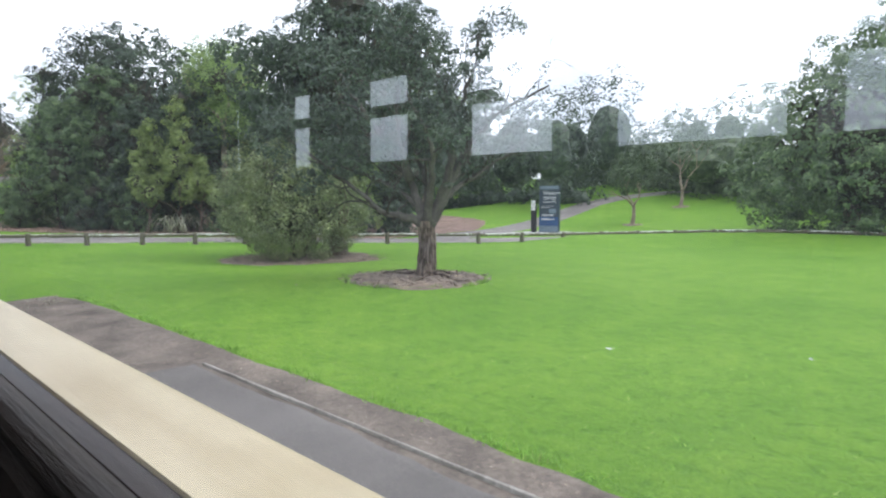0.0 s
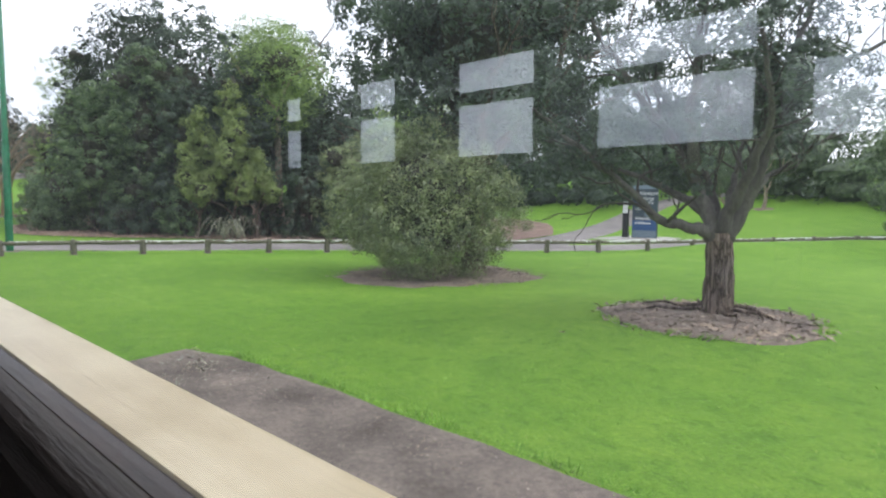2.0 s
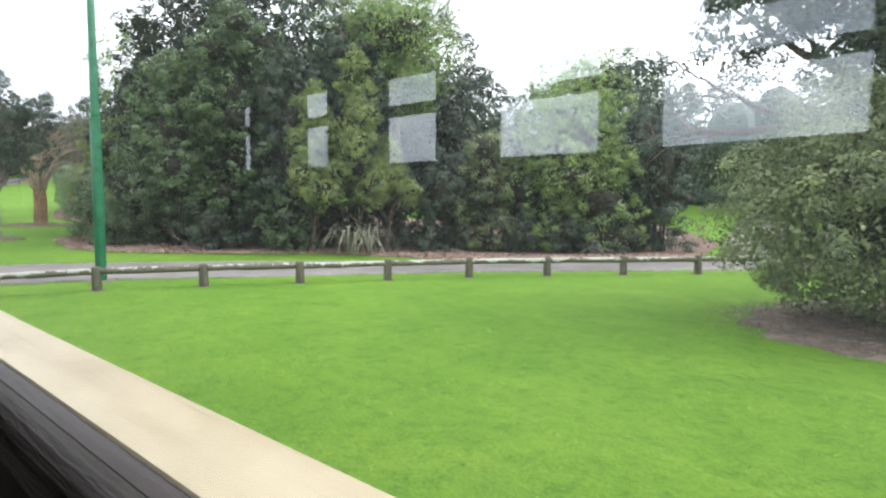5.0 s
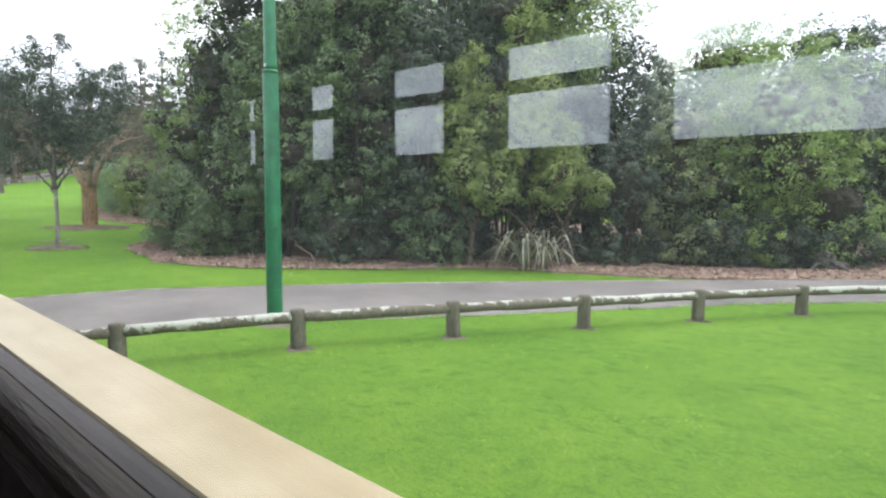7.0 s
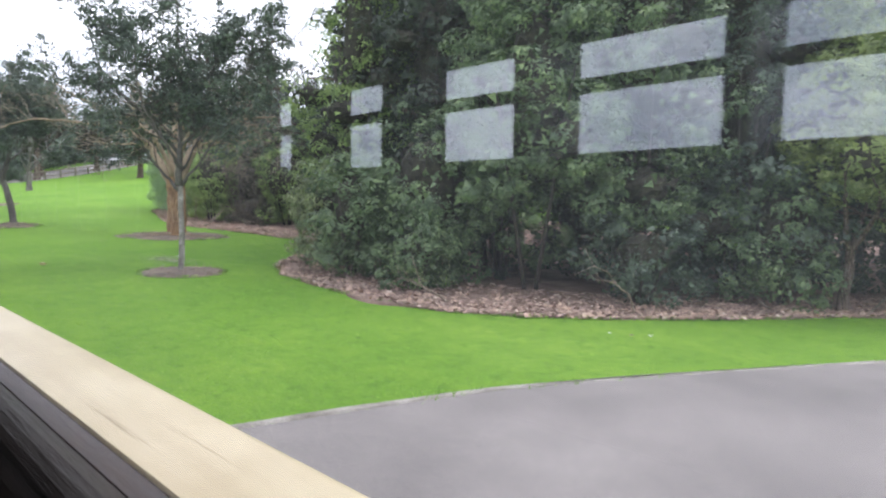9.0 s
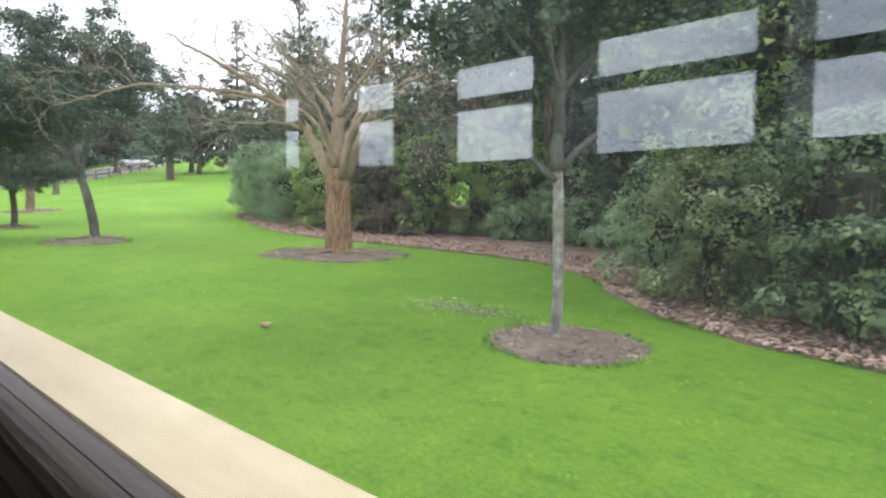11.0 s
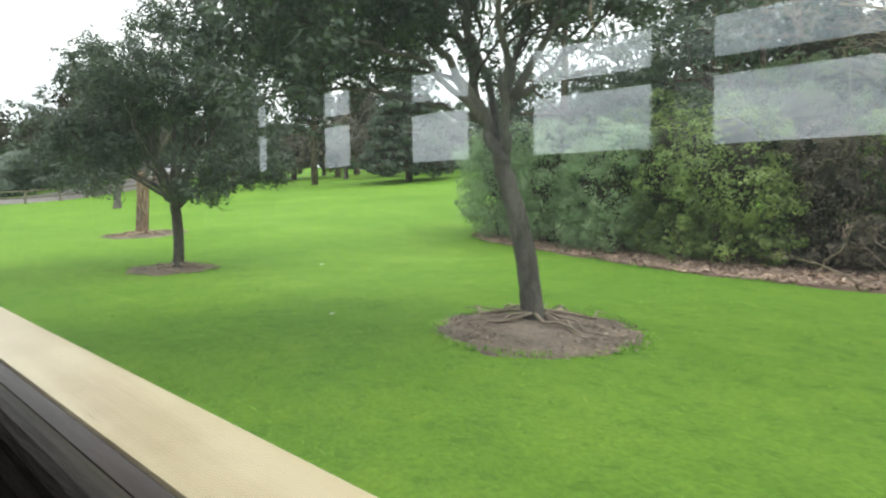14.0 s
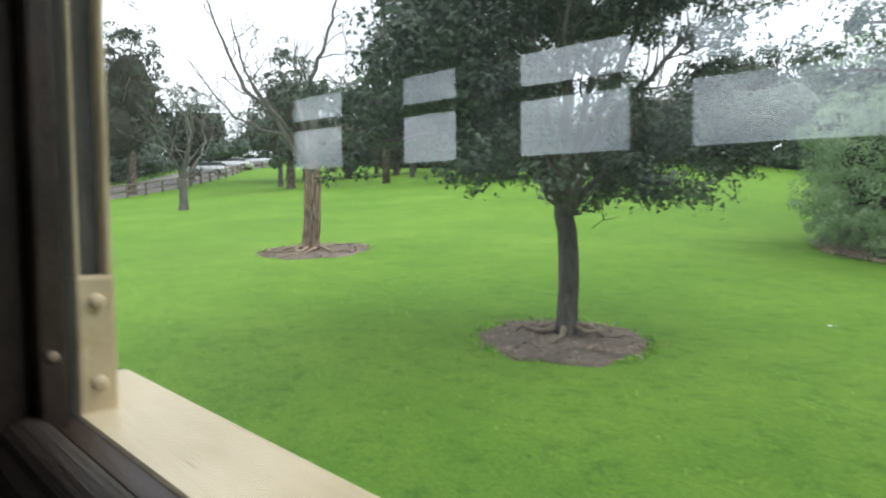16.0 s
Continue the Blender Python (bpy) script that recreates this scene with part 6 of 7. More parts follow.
def far_wood(name, label, line, h, depth, n, mat, seed, size=0.45):
    """Distant woodland: an uneven mass of overlapping crowns along a line."""
    rng = np.random.default_rng(seed)
    q = resample(line, 2.5)
    blobs = []
    for p in q:
        for k in range(2):
            x, y = p[0] + rng.normal(0, 1.5), p[1] + rng.uniform(0, depth)
            r, hh = rng.uniform(2.0, 3.6), h * rng.uniform(0.6, 1.15)
            blobs.append((x, y, gz(x, y) + hh * 0.5, r, r, hh * 0.52))
        blobs.append((p[0], p[1] + depth * 0.4, gz(p[0], p[1]) + 0.8, 2.6, 2.2, 1.5))
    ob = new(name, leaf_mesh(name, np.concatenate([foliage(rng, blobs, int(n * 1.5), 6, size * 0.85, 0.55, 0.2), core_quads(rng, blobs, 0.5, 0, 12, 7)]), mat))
    tagged(ob, label, "woodland", kind="stuff")


far_wood("woodland", "dense woodland closing the far lawn", [(-62, 62), (-40, 66), (-20, 64), (0, 62), (22, 56), (40, 50)], 8.0, 6, 3000, M_LEAF_FAR, 501, 0.34)
far_wood("woodland", "grey-green wood closing the far lawn on a slant", [(-36, 59.5), (-27.5, 55), (-20.5, 50), (-15, 46), (-11, 42.5), (-8, 40), (-3, 38.5)], 5.2, 3, 2600, M_LEAF_FAR, 502, 0.2)
far_wood("woodland", "dark belt of trees behind the second lawn", [(-62, 58), (-80, 60), (-100, 62), (-125, 60), (-150, 50), (-165, 35), (-172, 10), (-170, -20)], 9.5, 8, 3600, M_LEAF_DARK, 503, 0.42)
far_wood("woodland", "trees filling the ground behind the planted bed", [(-26, 40), (-36, 40), (-46, 38), (-56, 36)], 9.0, 8, 2400, M_LEAF_DARK, 504, 0.26)

far_wood("woodland", "dense dark undergrowth closing the second lawn", [(-60, 36), (-72, 41), (-86, 45), (-100, 48), (-118, 54)], 5.5, 3, 1500, M_LEAF_DARK, 506, 0.28)
far_wood("clipped_hedge", "dark hedge behind the car park", [(-112, 12), (-120, 19), (-130, 28), (-140, 36), (-146, 46)], 4.5, 2, 900, M_LEAF_DARK, 507, 0.28)

# car park at the top of the second lawn
CP_NEAR = resample([(-96, -20), (-99, 0), (-101.5, 15), (-108, 23), (-117, 32), (-124, 37.5), (-127, 44)], 0.8)
CP_FAR = resample([(-104, -20), (-107, 0), (-109.5, 13), (-116, 20), (-124.5, 28.5), (-134, 35), (-138, 44)], 0.8)
cpa, cpb = same_count(CP_NEAR, CP_FAR, 80)
tagged(new("car_park", strip("car_park", cpa, cpb, 0.03, M_ASPHALT, 10, 0.05, 12)), "grey asphalt car park road at the top of the lawn", "road", kind="structure")


def park_railing():
    s = np.concatenate([[0], np.cumsum(np.hypot(*np.diff(CP_NEAR, axis=0).T))])
    at = np.arange(8, s[-1] - 1, 2.4)
    pts = [Vector((np.interp(a, s, CP_NEAR[:, 0]) + 0.7, np.interp(a, s, CP_NEAR[:, 1]), 0)) for a in at]
    root = empty("park_railing", pts[0].x, pts[0].y, gz(pts[0].x, pts[0].y))
    tagged(root, "dark two-rail timber railing along the car park", "railing")
    base = Vector(root.matrix_basis.translation)
    post = bevel_box("post", -0.07, 0.07, -0.07, 0.07, -0.1, 0.95, M_POST, 0.012)
    for p in pts:
        p.z = gz(p.x, p.y)
        part("post", post, root, "", Matrix.Translation(p - base))
    for a, b in zip(pts, pts[1:]):
        for hgt in (0.45, 0.9):
            v, f = [], []
            tube(v, f, [a - base + Vector((0, 0, hgt)), b - base + Vector((0, 0, hgt))], [0.06, 0.06], 6)
            part("rail", mesh("rail", v, f, M_POST), root)


park_railing()


def car(x, y, rz, paint, label, estate=True):
    """Parked car: shaped body, glasshouse, four wheels with rims, lamps."""
    t = empty("parked_car", x, y, gz(x, y) + 0.035, rz)
    tagged(t, label, "car", "parked cars")
    prof = [(-2.2, 0.35), (-2.2, 0.75), (-2.05, 0.92), (-1.0, 1.0), (1.9, 1.02), (2.15, 0.85), (2.2, 0.4), (2.0, 0.28), (-2.0, 0.28)]
    cab = [(-1.05, 0.99), (-0.35, 1.42), (0.2, 1.48), (1.5, 1.44), (2.0, 1.01)] if estate else [(-1.0, 0.99), (-0.25, 1.38), (0.75, 1.4), (1.6, 1.01)]

    def extrude(name, pts, w, mat, inset=0.0):
        bm = bmesh.new()
        a = [bm.verts.new((p, -w, q)) for p, q in pts]
        b = [bm.verts.new((p, w, q)) for p, q in pts]
        bm.faces.new(a)
        bm.faces.new(b[::-1])
        for i in range(len(pts)):
            j = (i + 1) % len(pts)
            bm.faces.new((a[j], a[i], b[i], b[j]))
        if inset:
            for q in bm.verts:
                if q.co.z > 1.2:
                    q.co.y *= 1 - inset
        bmesh.ops.bevel(bm, geom=bm.edges[:], offset=0.06, segments=2, affect="EDGES")
        me = bpy.data.meshes.new(name)
        bm.to_mesh(me)
        me.materials.append(mat)
        me.polygons.foreach_set("use_smooth", [True] * len(me.polygons))
        return me

    part("body", extrude("body", prof, 0.87, paint), t)
    part("cabin", extrude("cabin", cab, 0.78, M_CAR_GLASS, 0.16), t, "dark tinted windows")
    part("roof", bevel_box("roof", cab[1][0] + 0.1, cab[-2][0] - 0.05, -0.62, 0.62, 1.41, 1.5, paint, 0.03), t)
    for px in (-1.35, 1.35):
        for py in (-0.8, 0.8):
            v, f = [], []
            tube(v, f, [(px, py - 0.1, 0.32), (px, py + 0.1, 0.32)], [0.32, 0.32], 18)
            w = part("wheel", mesh("wheel", v, f, M_RUBBER), t)
            v, f = [], []
            s = 1 if py > 0 else -1
            tube(v, f, [(px, py + s * 0.098, 0.32), (px, py + s * 0.112, 0.32)], [0.2, 0.17], 14)
            part("rim", mesh("rim", v, f, M_CONCRETE), w, "pale metal rim")
    for py in (-0.62, 0.62):
        part("headlight", bevel_box("headlight", -2.22, -2.1, py - 0.16, py + 0.16, 0.66, 0.8, M_WHITE, 0.02), t)
        part("tail_light", bevel_box("tail_light", 2.1, 2.21, py - 0.14, py + 0.14, 0.72, 0.9, M_LEAF_RED, 0.02), t)


car(-124.5, 36.6, 40, M_CAR_WHITE, "white saloon car parked along the car park", False)
car(-127.5, 42.2, 38, M_CAR_WHITE, "white estate car parked along the car park")
car(-128.2, 47.0, 120, M_CAR_WHITE, "white hatchback parked behind the railing")
car(-124.8, 47.0, 150, M_CAR_DARK, "dark car parked at the end of the railing", False)
car(-119.0, 30.5, 42, M_CAR_WHITE, "white car parked among the trees", True)


# ---- grass ----
def grass():
    rng = np.random.default_rng(9)
    n = 50000
    x = rng.uniform(-66, 3, n)
    y = 0.6 + rng.uniform(0, 1, n) ** 1.7 * 12
    ok = ~(in_poly(x, y, POLY_BED) | in_poly(x, y, POLY_ROAD) | in_poly(x, y, POLY_DIRT))
    for cx, cy, r in ((-7.95, 7.75, 1.3), (-14.4, 9.6, 2.15), (-38.95, 4.75, 0.82), (-46.15, 7.75, 1.45), (-51.35, 4.5, 0.97), (-59.0, 4.6, 0.92), (-65.8, 6.75, 1.05)):
        ok &= (x - cx) ** 2 + (y - cy) ** 2 > r * r
    x, y = x[ok], y[ok]
    n = len(x)
    h, w, a = rng.uniform(0.012, 0.03, n), rng.uniform(0.003, 0.006, n), rng.uniform(0, 6.28, n)
    c = np.column_stack([x, y, ground(x, y) - 0.004])
    s = np.column_stack([np.cos(a) * w, np.sin(a) * w, 0 * w])
    tip = np.column_stack([rng.normal(0, 0.016, n), rng.normal(0, 0.016, n), h])
    q = np.stack([c - s, c + s, c + tip + s * 0.2, c + tip - s * 0.2], 1)
    ob = new("grass", quads("grass", q, M_BLADE))
    tagged(ob, "short mown green grass blades", "grass", kind="stuff")


grass()


def grass_fringe():
    """Longer uncut blades that lean over the edges of the dirt strip, the road, the planted bed and the mulch rings."""
    rng = np.random.default_rng(19)
    lines = [(db[:140], 3000), (ROAD_FAR[(ROAD_FAR[:, 1] > 1) & (ROAD_FAR[:, 1] < 13)], 1600), (ROAD_NEAR[(ROAD_NEAR[:, 1] > 1) & (ROAD_NEAR[:, 1] < 18)], 2200), (BED_FRONT[50:], 4200)]
    for cx, cy, r in ((-7.95, 7.75, 1.3), (-46.15, 7.75, 1.45), (-51.1, 4.42, 0.9), (-59.0, 4.6, 0.78), (-38.8, 4.8, 0.75)):
        a = np.linspace(0, 2 * np.pi, 60)
        lines.append((np.column_stack([cx + np.cos(a) * r, cy + np.sin(a) * r]), int(900 * r)))
    out = []
    for q, n in lines:
        i = rng.integers(0, len(q) - 1, n)
        p = q[i] + (q[i + 1] - q[i]) * rng.uniform(0, 1, n)[:, None] + rng.normal(0, 0.035, (n, 2))
        clump = 0.6 + 0.8 * (np.sin(p[:, 0] * 5.1) * np.cos(p[:, 1] * 4.3) > 0.1)
        h, w, a = rng.uniform(0.02, 0.055, n) * clump, rng.uniform(0.004, 0.008, n), rng.uniform(0, 6.28, n)
        c = np.column_stack([p, ground(p[:, 0], p[:, 1]) - 0.004])
        s = np.column_stack([np.cos(a) * w, np.sin(a) * w, 0 * w])
        tip = np.column_stack([rng.normal(0, 0.025, n), rng.normal(0, 0.025, n), h])
        out.append(np.stack([c - s, c + s, c + tip + s * 0.2, c + tip - s * 0.2], 1))
    ob = new("grass_fringe", quads("grass_fringe", np.concatenate(out), M_BLADE))
    tagged(ob, "uncut grass blades leaning over the lawn's edges", "grass", kind="stuff")


grass_fringe()


# pale daisies, fallen leaves and litter specks on the lawn
def specks():
    rng = np.random.default_rng(12)
    for i, (x, y, s) in enumerate(((-8.83, 5.72, 0.05), (-2.9, 5.6, 0.06), (-1.3, 6.6, 0.04), (-30.87, 6.71, 0.04), (-30.7, 6.85, 0.035), (-31.1, 6.6, 0.035), (-44.9, 5.3, 0.05), (-57.3, 6.6, 0.06), (-40.9, 5.6, 0.05), (-17.6, 7.2, 0.05), (-53.0, 3.6, 0.04))):
        v, f = [], []
        s *= 0.5
        for k in range(5):
            a = k * 1.2566 + rng.uniform(0, 0.4)
            b = len(v)
            v += [(0, 0, 0.012), (math.cos(a - 0.4) * s, math.sin(a - 0.4) * s, 0.02 + rng.uniform(0, 0.02)), (math.cos(a) * s * 1.5, math.sin(a) * s * 1.5, 0.025), (math.cos(a + 0.4) * s, math.sin(a + 0.4) * s, 0.02)]
            f.append((b, b + 1, b + 2, b + 3))
        ob = new("fallen_leaf", mesh("fallen_leaf", v, f, M_WHITE if i % 3 else M_TWIG))
        ob.matrix_basis = pose(x, y, gz(x, y) + 0.02, 0, 0, i * 37)
        tagged(ob, "small pale scrap lying on the grass", "litter", "lawn specks")


specks()
bm_log = bevel_box("timber_offcut", -0.06, 0.06, -0.026, 0.026, 0, 0.042, M_CUT_WOOD, 0.012)
ob = new("timber_offcut", bm_log)
ob.matrix_basis = pose(-41.25, 3.14, gz(-41.25, 3.14) + 0.01, 0, 0, 20)
tagged(ob, "short cut block of wood lying on the lawn", "wood block")


def verge_litter():
    """Small stones, bark scraps and dead leaves trodden into the dirt strip."""
    rng = np.random.default_rng(77)
    n = 2400
    x = -11.7 + rng.uniform(0, 1, n) ** 1.5 * 15
    y = 2.86 - np.abs(rng.normal(0, 0.42, n))
    ok = in_poly(x, y, POLY_DIRT) & ((x < -5.9) | (y > 2.66))
    c = chips("leaf_litter", x[ok], y[ok], 0.010, 0.009, M_CHIP_GREY, 78)
    tagged(c, "dead leaves and small stones on the trodden dirt", "litter", kind="stuff")
    n = 160
    x, y = -11.5 + np.abs(rng.normal(0, 0.6, n)), 2.8 - np.abs(rng.normal(0, 0.35, n))
    c = chips("pale_scraps", x, y, 0.016, 0.018, M_FLAX, 79)
    tagged(c, "pale dry leaf scraps at the end of the dirt strip", "litter", kind="stuff")


verge_litter()


def grass_tuft(x, y, seed, h=0.2):
    """A bright sprout of narrow blades."""
    rng = np.random.default_rng(seed)
    v, f = [], []
    for k in range(34):
        a, L, w = rng.uniform(0, 6.28), rng.uniform(0.6, 1.2) * h, rng.uniform(0.004, 0.008)
        c, d, out = math.cos(a), math.sin(a), rng.uniform(0.3, 0.9) * h
        b = len(v)
        for s, ww in ((0, w), (0.5, w), (1, w * 0.2)):
            px, py, pz = c * out * s * s, d * out * s * s, L * s
            v += [(px - d * ww, py + c * ww, pz), (px + d * ww, py - c * ww, pz)]
        f += [(b, b + 1, b + 3, b + 2), (b + 2, b + 3, b + 5, b + 4)]
    ob = new("grass_tuft", mesh("grass_tuft", v, f, M_BLADE))
    ob.matrix_basis = pose(x, y, gz(x, y) + 0.03)
    tagged(ob, "bright green tuft of grass sprouting in the mulch", "grass", "grass tufts")


grass_tuft(-32.66, 9.65, 1, 0.24)
grass_tuft(-34.68, 7.52, 2, 0.2)
grass_tuft(-34.98, 7.72, 3, 0.13)


def road_litter():
    """Leaves and bark swept against the near edge of the road beside the lamp post."""
    rng = np.random.default_rng(88)
    n = 1500
    s = rng.uniform(0, 1, n)
    x, y = -28.0 + 2.6 * s + rng.normal(0, 0.06, n), 2.75 + 3.7 * s + rng.normal(0, 0.06, n)
    side = np.abs(rng.normal(0, 0.1, n))
    c = chips("leaf_litter", x - 0.82 * side, y + 0.57 * side, 0.012, 0.010, M_CHIP_GREY, 89)
    tagged(c, "dead leaves and bark gathered along the road edge", "litter", kind="stuff")


road_litter()


def dry_patch(x, y, seed):
    """Straw and dead clippings lying on a thin spot of the lawn."""
    rng = np.random.default_rng(seed)
    n = 640
    px, py = x + rng.normal(0, 0.42, n), y + rng.normal(0, 0.2, n)
    c = chips("dry_clippings", px, py, 0.012, 0.016, M_FLAX, seed + 1)
    tagged(c, "pale dry clippings on a thin spot of the lawn", "clippings", kind="stuff")


dry_patch(-40.55, 5.25, 91)


# ---- the tram carriage, drawn out along the camera's route ----
# Camera rows give its height, so the sill keeps its place in view.
RIDE_X = np.array([m.translation.x for t, m in PATH])[::-1]
RIDE_Z = np.array([m.translation.z for t, m in PATH])[::-1]
CAR_X0, CAR_X1 = -56.82, 6.0
CAR_END = CAR_X0 - 3.4


def ride(x):
    """Camera height at x, which the carriage follows to keep its place in view."""
    x = np.asarray(x, float)
    slope = (RIDE_Z[1] - RIDE_Z[0]) / (RIDE_X[1] - RIDE_X[0])
    return np.where(x < RIDE_X[0], RIDE_Z[0] + slope * (x - RIDE_X[0]), np.interp(x, RIDE_X, RIDE_Z))


def moulding(name, profile, mat, x0=CAR_X0 - 0.15, x1=CAR_X1, smooth=False, flute=0.0):
    """A long moulding: a closed profile (y, z below the eye line) stretched along the camera's route to fit its view.
    """
    xs = np.arange(x0, x1 + 0.01, 0.5)
    n, v, f = len(profile), [], []
    for x in xs:
        z = float(ride(x))
        v += [(x, y, z + q) for y, q in profile]
    for i in range(len(xs) - 1):
        for k in range(n):
            j = (k + 1) % n
            f.append((i * n + k, i * n + j, (i + 1) * n + j, (i + 1) * n + k))
    f.append(tuple(reversed(range(n))))
    f.append(tuple((len(xs) - 1) * n + k for k in range(n)))
    me = mesh(name, v, f, mat, smooth)
    bm = bmesh.new()
    bm.from_mesh(me)
    bmesh.ops.recalc_face_normals(bm, faces=bm.faces[:])
    bm.to_mesh(me)
    bm.free()
    return me


def rect(y0, y1, z0, z1):
    return [(y0, z0), (y1, z0), (y1, z1), (y0, z1)]


def glass_mat():
    """Slightly dusty window glass: clear, with the mirror gloss of its two faces and a thin veil of dust."""
    m, nt, b = base_mat("dusty_window_glass")
    nt.nodes.remove(b)
    clear, gloss, dust = nt.nodes.new("ShaderNodeBsdfTransparent"), nt.nodes.new("ShaderNodeBsdfGlossy"), nt.nodes.new("ShaderNodeBsdfTranslucent")
    gloss.inputs["Roughness"].default_value = 0.0
    gloss.inputs["Color"].default_value = (0.9, 0.95, 1, 1)
    dust.inputs[0].default_value = (0.7, 0.76, 0.84, 1)
    lw, pw, mul = nt.nodes.new("ShaderNodeLayerWeight"), nt.nodes.new("ShaderNodeMath"), nt.nodes.new("ShaderNodeMath")
    lw.inputs["Blend"].default_value = 0.5
    pw.operation, mul.operation, mul.use_clamp = "POWER", "MULTIPLY_ADD", True
    pw.inputs[1].default_value = 5.0
    mul.inputs[1].default_value, mul.inputs[2].default_value = 0.06, 0.074
    nt.links.new(lw.outputs["Facing"], pw.inputs[0])
    nt.links.new(pw.outputs[0], mul.inputs[0])
    v = coords(nt)
    nz = noise_node(nt, 3.0, 5, v)
    dr = ramp_node(nt, [(0.3, (0.006, 0.006, 0.006)), (0.75, (0.023, 0.023, 0.023))])
    nt.links.new(nz.outputs[0], dr.inputs[0])
    mx1, mx2 = nt.nodes.new("ShaderNodeMixShader"), nt.nodes.new("ShaderNodeMixShader")
    nt.links.new(dr.outputs[0], mx1.inputs[0])
    nt.links.new(clear.outputs[0], mx1.inputs[1])
    nt.links.new(dust.outputs[0], mx1.inputs[2])
    nt.links.new(mul.outputs[0], mx2.inputs[0])
    nt.links.new(mx1.outputs[0], mx2.inputs[1])
    nt.links.new(gloss.outputs[0], mx2.inputs[2])
    nt.links.new(mx2.outputs[0], nt.nodes["Material Output"].inputs[0])
    return m


def carriage():
    S = lambda ob, label, cat: tagged(ob, label, cat, kind="structure")
    arc = [(0.280 - 0.012 * (1 - math.cos(a)), -0.217 + 0.012 * math.sin(a)) for a in np.linspace(0, math.pi / 2, 5)]
    S(new("window_sill", moulding("window_sill", [(0.176, -0.27), (0.280, -0.27)] + arc + [(0.1775, -0.203), (0.176, -0.206)], M_CREAM)), "worn cream-painted wooden tram window sill", "window sill")
    r = 0.02
    top = [(0.132 + r * math.cos(a), -0.222 + r * math.sin(a)) for a in np.linspace(0, math.pi, 9)]
    S(new("sash_rail", moulding("sash_rail", [(0.108, -0.30), (0.155, -0.30), (0.155, -0.235)] + [(y + 0.003, z + 0.008) for y, z in top] + [(0.108, -0.225)], M_WOOD_WORN)), "worn brown wooden sash rail under the window glass", "window frame")
    # Solid dark strip up to the sill's top edge, covering its inner face.
    S(new("sash_strip", moulding("sash_strip", rect(0.1555, 0.1757, -0.29, -0.2065), M_WOOD_DARK)), "dark strip filling the gap between sash rail and sill", "window frame")
    S(new("tram_wall", moulding("tram_wall", rect(0.09, 0.272, -1.75, -0.302), M_WOOD_DARK)), "dark varnished timber side of the tram under the window", "wall")
    # Solid dark panel, added where the side ahead of the pillar is unseen.
    S(new("front_wall_panel", moulding("front_wall_panel", rect(0.145, 0.272, -1.75, 1.0), M_WOOD_DARK, CAR_END, CAR_X0 - 0.152)), "added dark panel closing the side ahead of the window", "wall")
    S(new("window_header", moulding("window_header", rect(0.10, 0.272, 0.62, 1.0), M_WOOD_DARK)), "dark timber header above the tram window", "wall")
    g = new("window_glass", moulding("window_glass", rect(0.1655, 0.1675, -0.226, 0.62), M_GLASS))
    g.visible_shadow = False
    S(g, "slightly dusty clear tram window glass with reflections", "window")
    # Unseen ceiling, added so the glass mirrors a dark interior.
    S(new("tram_roof", moulding("tram_roof", rect(-2.3, 0.272, 1.0, 1.06), M_WOOD_DARK, CAR_END)), "unseen dark timber tram ceiling, added to darken the reflected interior", "ceiling")
    S(new("tram_floor", moulding("tram_floor", rect(-2.25, 0.09, -1.2, -1.12), M_WOOD_DARK, CAR_END)), "dark timber tram floor", "floor")
    # Pillar depth and phase are set to fit the reflected panes in view.
    pillar = bevel_box("far_pillar", -0.045, 0.045, -2.31, -1.88, -0.3, 0.995, M_WOOD_DARK, 0.008)
    for k in range(int((CAR_X1 - CAR_END) / 0.9)):
        x = CAR_X0 - 0.377 - 1.8 + k * 0.9
        p = new("far_pillar", pillar)
        p.matrix_basis = pose(x, 0, float(ride(x)))
        S(p, "dark timber pillar between opposite tram windows", "pillar")
    for name, z0, z1 in (("far_wall_lower", -1.75, LOWER[0]), ("far_wall_middle", LOWER[1], UPPER[0]), ("far_wall_upper", UPPER[1], 1.0)):
        S(new(name, moulding(name, rect(-2.32, -2.25, z0, z1), M_WOOD_DARK, CAR_END)), "dark timber wall between the opposite tram windows", "wall")


def end_walls():
    """Unseen boarded bulkheads, added to close the carriage and keep sky out of the reflections."""
    for x in (CAR_END - 0.02, CAR_X1 + 0.03):
        z = float(ride(x))
        w = empty("end_wall", x, -1.1, z)
        tagged(w, "unseen dark boarded bulkhead added to close the tram against the sky", "wall", kind="structure")
        for k in range(8):
            y0 = -1.24 + k * 0.305
            part("board", bevel_box("board", -0.05, 0, y0, y0 + 0.303, -1.75, 1.0, M_WOOD_DARK, 0.006), w)


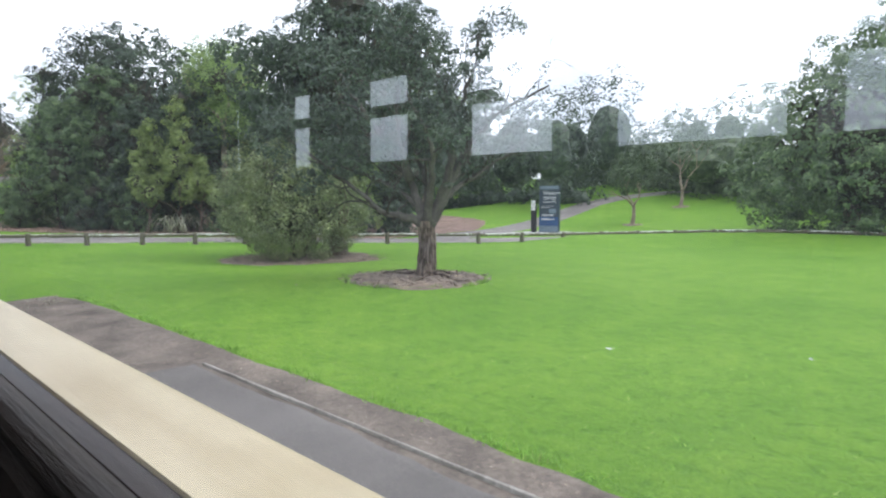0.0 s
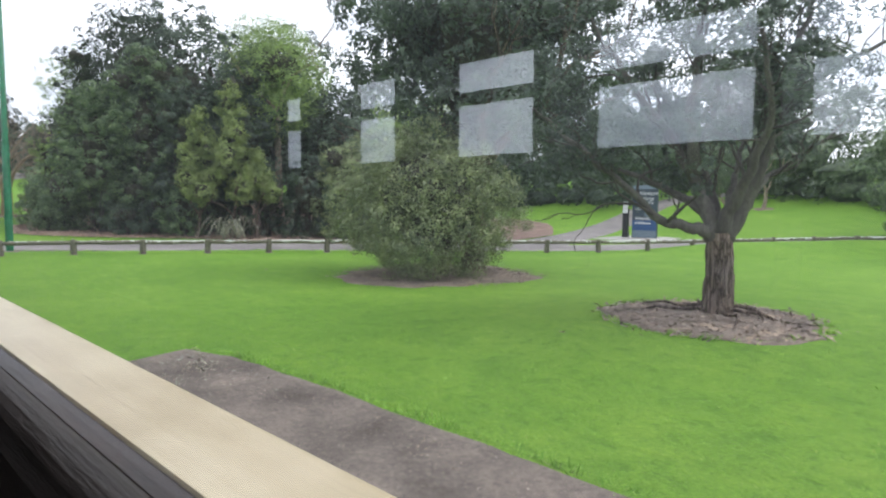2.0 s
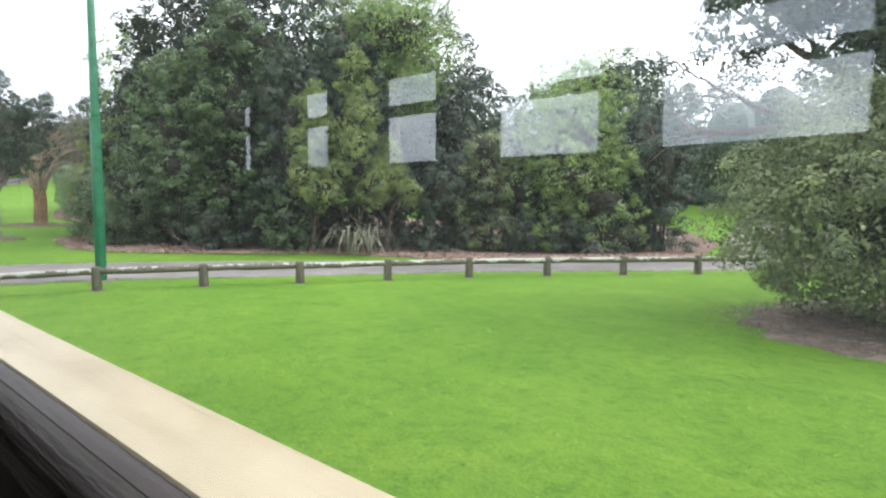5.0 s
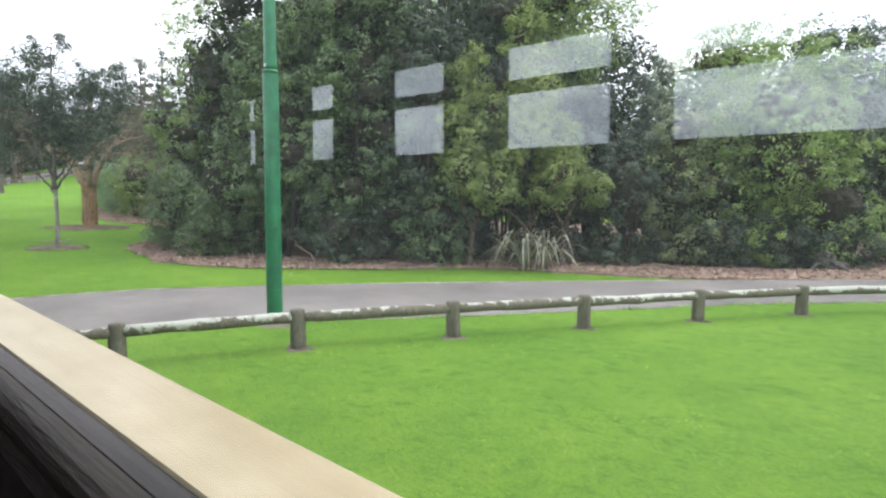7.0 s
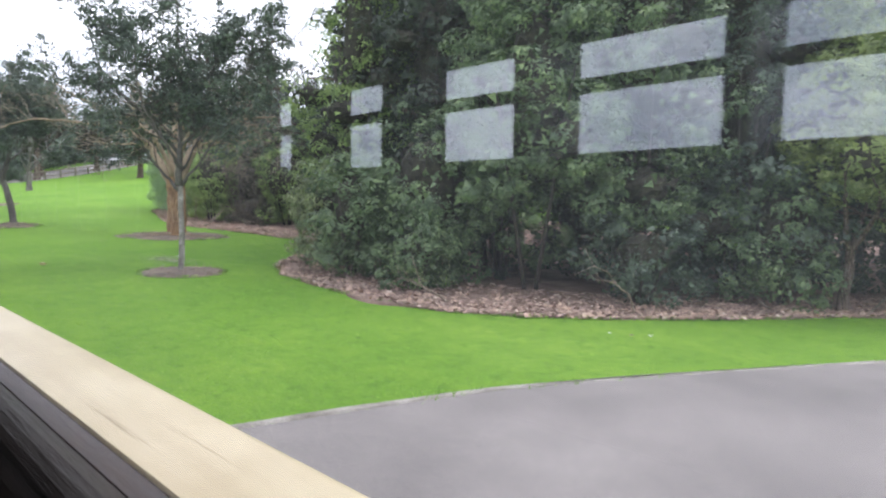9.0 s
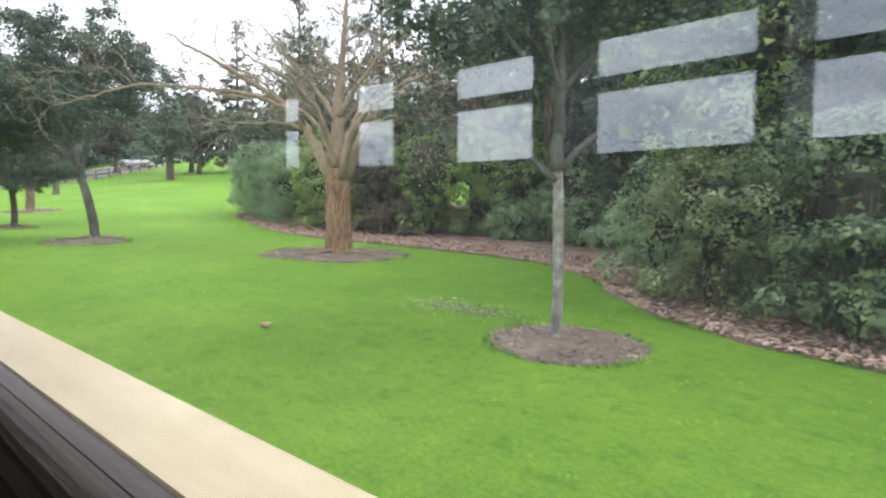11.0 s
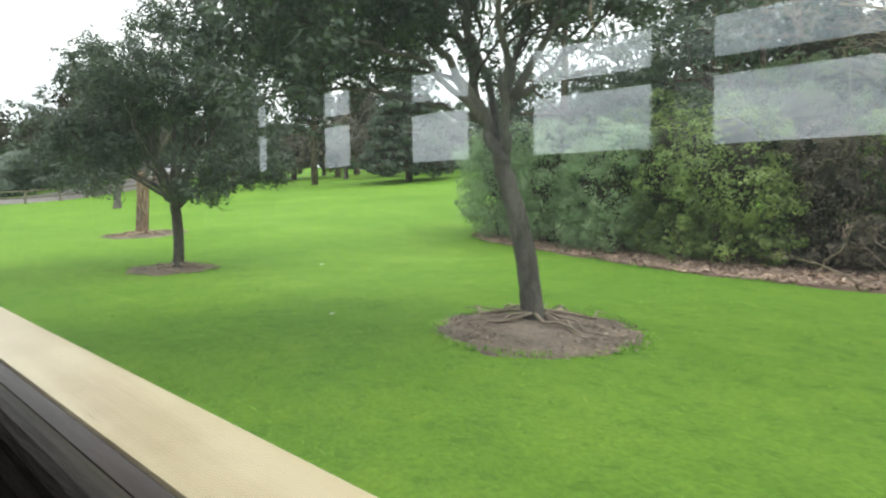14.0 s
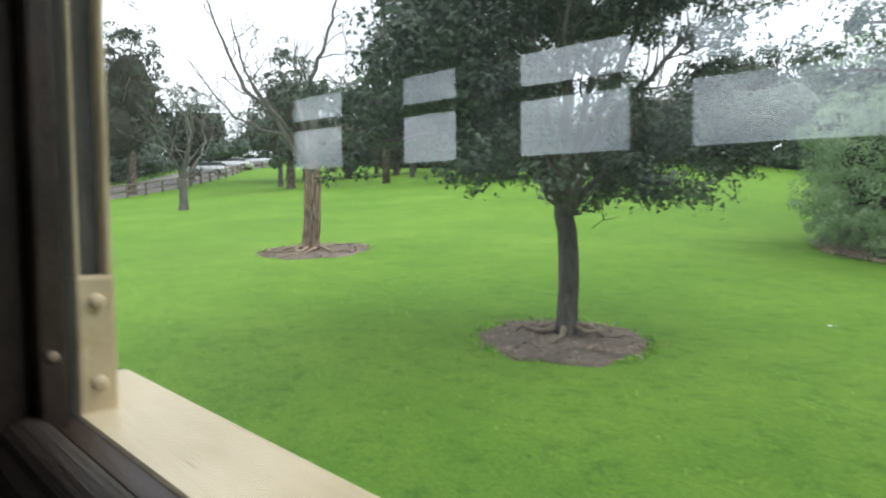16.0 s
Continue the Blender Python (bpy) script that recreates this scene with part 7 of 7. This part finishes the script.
M_GLASS = glass_mat()
LOWER, UPPER = (0.27, 0.565), (0.625, 0.81)
carriage()
end_walls()


def end_pillar():
    """Cream window pillar and dark jamb at the carriage end, placed to fit the camera's last view."""
    z = float(ride(CAR_X0))
    t = empty("window_pillar", CAR_X0, 0.19, z - 0.21)
    tagged(t, "cream-painted timber window pillar with bolts and flaking paint", "pillar")
    b = -0.19
    part("block", bevel_box("block", -0.10, 0.0, 0.1775 + b, 0.2125 + b, 0.002, 0.14, M_CREAM, 0.004), t)
    part("inner_fin", bevel_box("inner_fin", -0.10, -0.002, 0.1785 + b, 0.1825 + b, 0.13, 1.1, M_CREAM, 0.002), t)
    part("outer_fin", bevel_box("outer_fin", -0.10, -0.002, 0.2055 + b, 0.2115 + b, 0.13, 1.1, M_CREAM, 0.002), t)
    part("channel", bevel_box("channel", -0.10, -0.02, 0.183 + b, 0.205 + b, 0.13, 1.1, M_BARK_GREY, 0.002), t, "grey recessed wooden channel")
    for q in (0.035, 0.115):
        v, f = [], []
        tube(v, f, [(-0.004, 0.195 + b, q), (0.004, 0.195 + b, q), (0.007, 0.195 + b, q)], [0.0085, 0.0075, 0.004], 14)
        part("bolt", mesh("bolt", v, f, M_CREAM, True), t, "painted-over bolt head")
    j = empty("window_jamb", CAR_X0, 0.15, z - 0.21)
    tagged(j, "dark varnished brown wooden window jamb beside the pillar", "window jamb")
    part("board", bevel_box("board", -0.10, 0.015, -0.008, 0.0145, -0.09, 1.1, M_WOOD_DARK, 0.004), j)
    part("inner_board", bevel_box("inner_board", -0.12, -0.01, -0.25, -0.0085, -0.6, 1.1, M_WOOD_DARK, 0.006), j)
    v, f = [], []
    tube(v, f, [(0.014, 0.003, 0.07), (0.018, 0.003, 0.07)], [0.006, 0.004], 12)
    part("screw", mesh("screw", v, f, M_TWIG, True), j, "dull metal screw")


end_pillar()
far_wood("woodland", "tree belt on the other side of the tramway", [(60, -80), (0, -82), (-60, -82), (-120, -80), (-180, -60)], 7.0, 8, 700, M_LEAF_FAR, 505, 0.4)
